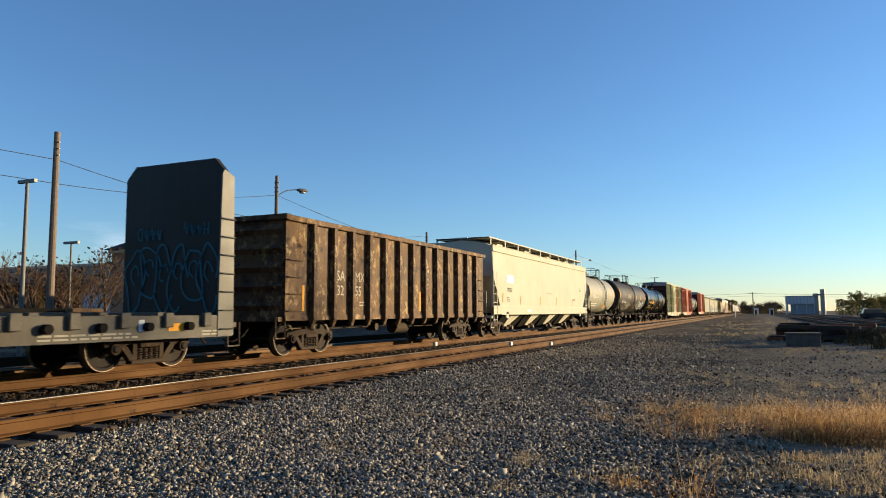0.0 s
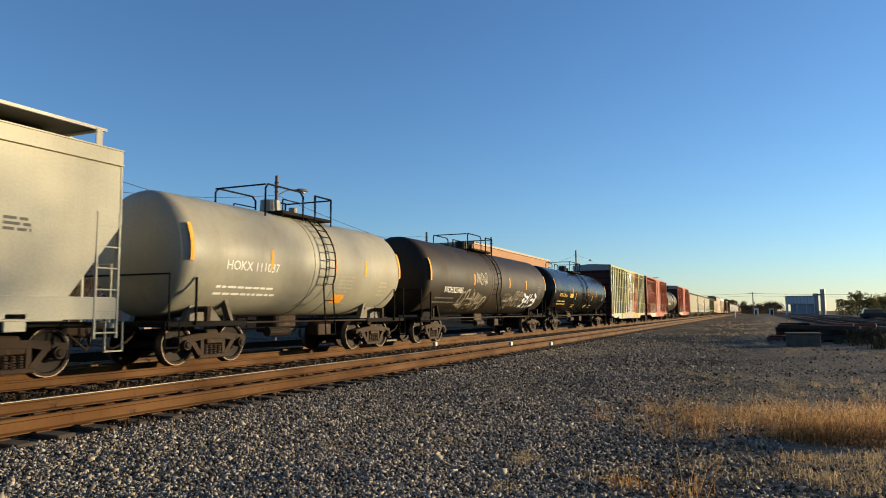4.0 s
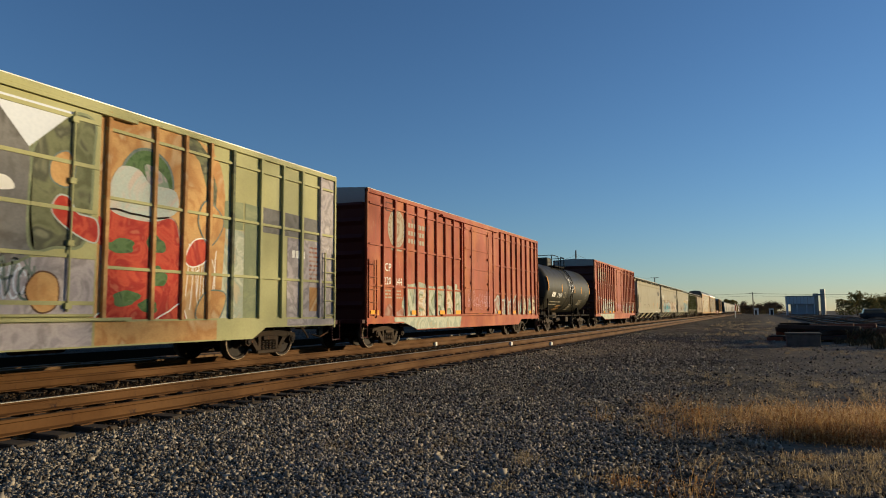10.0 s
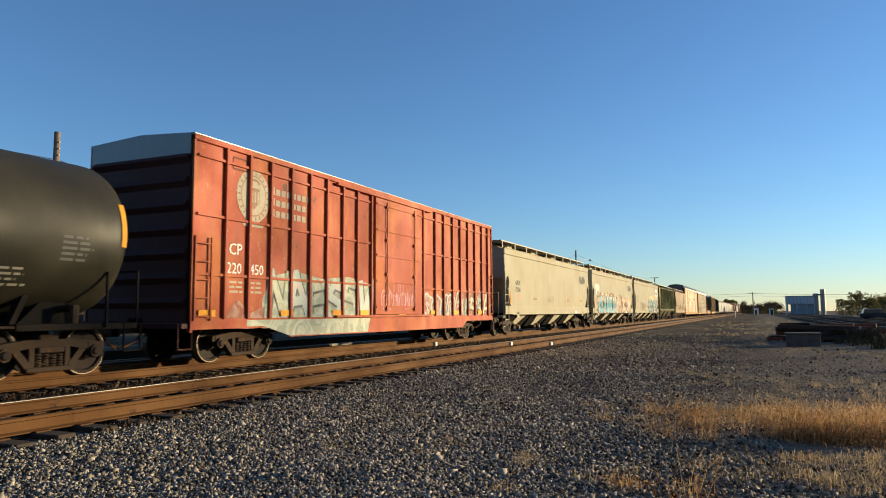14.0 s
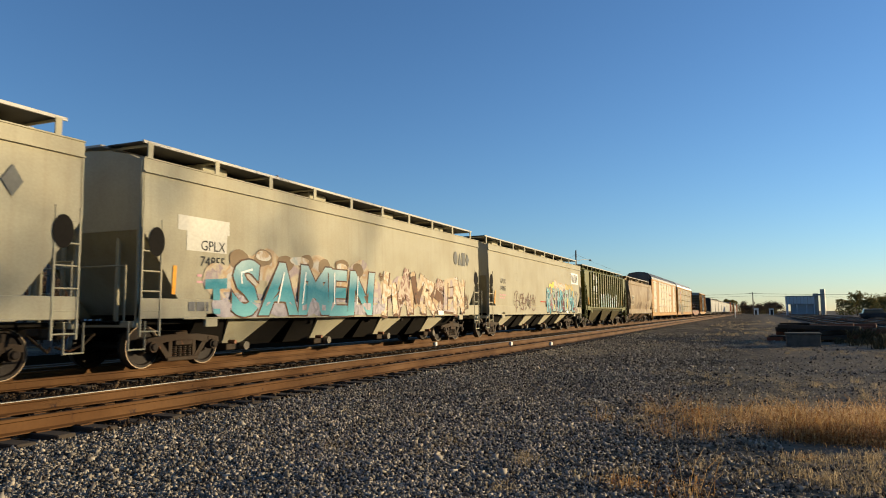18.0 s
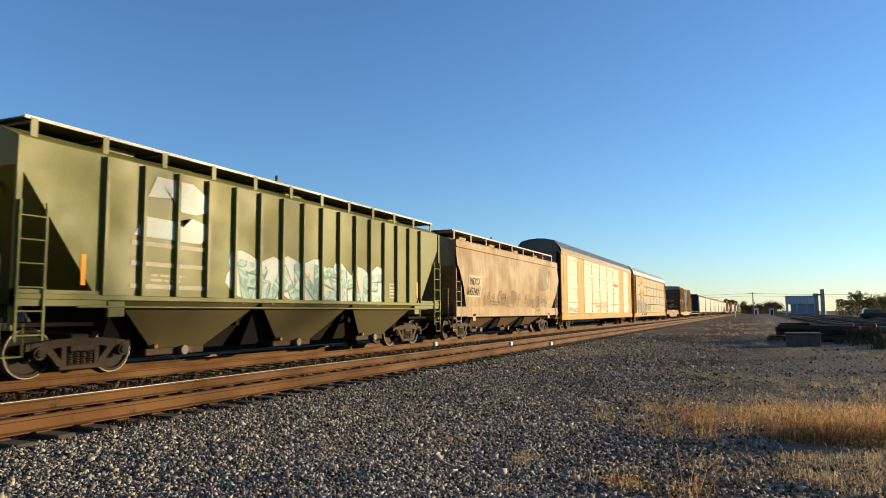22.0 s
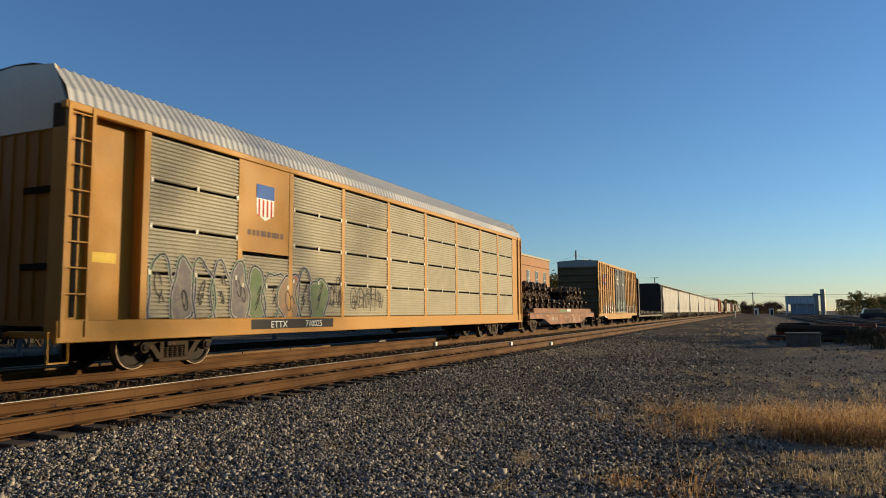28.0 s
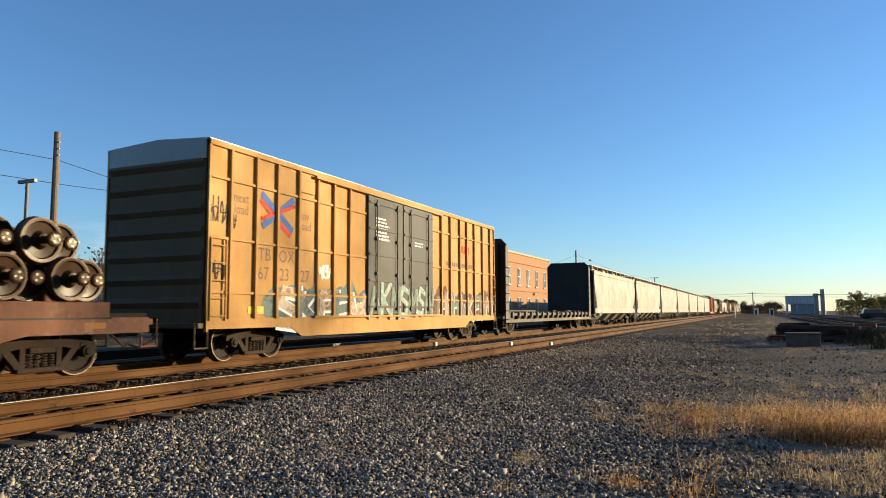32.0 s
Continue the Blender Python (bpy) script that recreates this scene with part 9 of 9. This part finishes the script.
def grass(name, blades, spots, height, material, label, seed, width=0.003, leaves=0.0):
    """Thin bent blades with seed heads and small dry leaves; spots are (x, y, spread x, spread y, weight)."""
    rnd = random.Random(seed)
    total = sum(s[4] for s in spots)
    verts, faces = [], []
    for sx, sy, wx, wy, weight in spots:
        tufts = [(rnd.gauss(0, wx), rnd.gauss(0, wy), rnd.choice((0.3, 0.45, 0.6, 0.8, 1.0, 1.25)), rnd.uniform(0.04, 0.16), rnd.uniform(-0.5, 0.5)) for _ in range(max(3, int(34 * weight)))]
        for _ in range(int(blades * weight / total)):
            tx, ty, th, tw, tl = rnd.choice(tufts)
            x, y = sx + tx + rnd.gauss(0, tw), sy + ty + rnd.gauss(0, tw)
            h = height * th * rnd.uniform(0.35, 1.1)
            a, lean = rnd.uniform(0, 6.28), rnd.uniform(0.1, 0.9) * h
            z = GROUND - 0.02
            px, py = math.cos(a + 1.57) * width, math.sin(a + 1.57) * width
            cx, cy = math.cos(a) * lean + tl * h * 0.5, math.sin(a) * lean
            k = len(verts)
            if rnd.random() < leaves:
                # a small curled leaf on a stalk
                c = Vector((x + cx, y + cy, z + h * rnd.uniform(0.2, 0.95)))
                u = Vector((rnd.uniform(-1, 1), rnd.uniform(-1, 1), rnd.uniform(-1, 1))).normalized()
                v = u.orthogonal().normalized()
                q = rnd.uniform(0.005, 0.015)
                verts += [tuple(c - u * q), tuple(c + v * q * 0.5), tuple(c + u * q), tuple(c - v * q * 0.5)]
                faces.append((k, k + 1, k + 2, k + 3))
                continue
            verts += [(x - px, y - py, z), (x + px, y + py, z), (x + cx * 0.3 + px * 0.8, y + cy * 0.3 + py * 0.8, z + h * 0.6), (x + cx * 0.3 - px * 0.8, y + cy * 0.3 - py * 0.8, z + h * 0.6),
                      (x + cx * 0.75 + px * 1.5, y + cy * 0.75 + py * 1.5, z + h * 0.9), (x + cx * 0.75 - px * 1.5, y + cy * 0.75 - py * 1.5, z + h * 0.9), (x + cx, y + cy, z + h)]
            faces += [(k, k + 1, k + 2, k + 3), (k + 3, k + 2, k + 4, k + 5), (k + 5, k + 4, k + 6)]
    me = raw_mesh(name, verts, faces, material)
    tagged(new(name, me), label, "grass", kind="stuff")


TALL = [(1.5, 9.9, 0.32, 0.3, 2.4), (2.3, 10.9, 0.5, 0.45, 2.4), (0.75, 9.6, 0.22, 0.28, 1.1), (0.15, 10.1, 0.25, 0.3, 0.45), (-0.35, 9.7, 0.3, 0.25, 0.16), (1.75, 9.2, 0.35, 0.25, 1.0), (3.2, 11.8, 0.7, 0.6, 2), (1.1, 10.8, 0.4, 0.3, 0.8)]
SPARSE = [(-0.5, 11.2, 0.8, 0.6, 0.8), (-1.3, 10.2, 0.8, 0.8, 0.3), (0.3, 7.6, 0.9, 0.8, 0.25), (1.6, 7.4, 0.7, 0.7, 1.7), (0.6, 6.9, 0.6, 0.5, 1.1), (1.3, 6.5, 0.4, 0.3, 1.0), (-0.9, 9.2, 0.5, 0.5, 0.5), (-1.4, 17.0, 0.5, 0.6, 0.7), (-1.8, 6.1, 0.7, 0.4, 0.12), (1.2, 15.0, 1.5, 1.0, 0.8), (0.8, 29.5, 1.6, 1.0, 1.0), (3.6, 27.0, 1.6, 1.4, 1.0), (-1.0, 36, 1.2, 1.5, 1.2), (4.0, 33.5, 1.3, 1.0, 1.0), (-2.5, 8.0, 1.0, 1.2, 0.3)]
grass("tall_dry_grass", 58000, TALL, 0.25, "grass_straw", "tall dry golden grass", 4, 0.0013, 0.9)
grass("dry_weeds", 20000, [(0.55, 9.0, 0.25, 0.18, 1.6), (0.95, 9.15, 0.3, 0.2, 1.5), (0.5, 10.2, 0.4, 0.4, 1.0), (1.7, 10.2, 0.9, 0.7, 2), (-0.6, 10.4, 0.4, 0.4, 0.35), (-0.9, 9.2, 0.4, 0.5, 0.3), (-0.6, 9.6, 0.3, 0.3, 0.3), (-1.0, 6.0, 0.4, 0.15, 0.14)], 0.27, "weed_leaf", "orange-brown dry weeds with small curled leaves", 7, 0.0022, 0.75)
grass("sparse_dry_grass", 31000, SPARSE, 0.12, "grass_dull", "sparse dry grass tufts in the gravel", 5, 0.0018, 0.5)
grass("far_dry_grass", 4500, [(-1.5, 45, 1.2, 4, 1), (0.5, 60, 1.5, 6, 1.5), (4, 52, 2, 6, 1.5), (8.5, 70, 1.2, 14, 1.5), (-2.5, 85, 1.0, 14, 1.2), (13.5, 90, 1.5, 18, 1.5), (2, 100, 2.0, 15, 1.2)], 0.16, "grass_dull", "far bands of dry grass between the tracks", 8, 0.012)
grass("dark_weeds", 5000, [(4.8, 35.5, 1.2, 1.0, 1.5), (6.0, 33.0, 1.4, 1.0, 1.2), (5.6, 40.0, 1.5, 1.5, 1.2)], 0.55, "weed_dark", "dark dry weeds beside the heap", 6, 0.012)


# ---------- the running train ----------
def travel(t):
    """Metres that the train has gone towards the camera since 16 s."""
    k = t - 16.0
    return 10.467 * k + 0.009065 * k * k - 0.0002361 * k ** 3


def motions():
    times = [2.0 * i for i in range(17)]
    for car, y16 in CARS:
        walk(car, [(t, pose(TRAIN_X, y16 - travel(t), 0)) for t in times])
    # all wheelsets roll alike: one turning for each axle place, shared by the train
    steps = [i / 15.0 for i in range(481)]
    for place in (-0.889, 0.889):
        alike = [w for w, s in WHEELSETS if s == place]
        walk(alike[0], [(t, pose(0, place, WHEEL_R) @ Matrix.Rotation(travel(t) / WHEEL_R, 4, "X")) for t in steps])
        source = alike[0].animation_data
        for w in alike[1:]:
            w.rotation_mode = "QUATERNION"
            keys = w.animation_data_create()
            keys.action = source.action
            keys.action_slot = source.action_slot


motions()
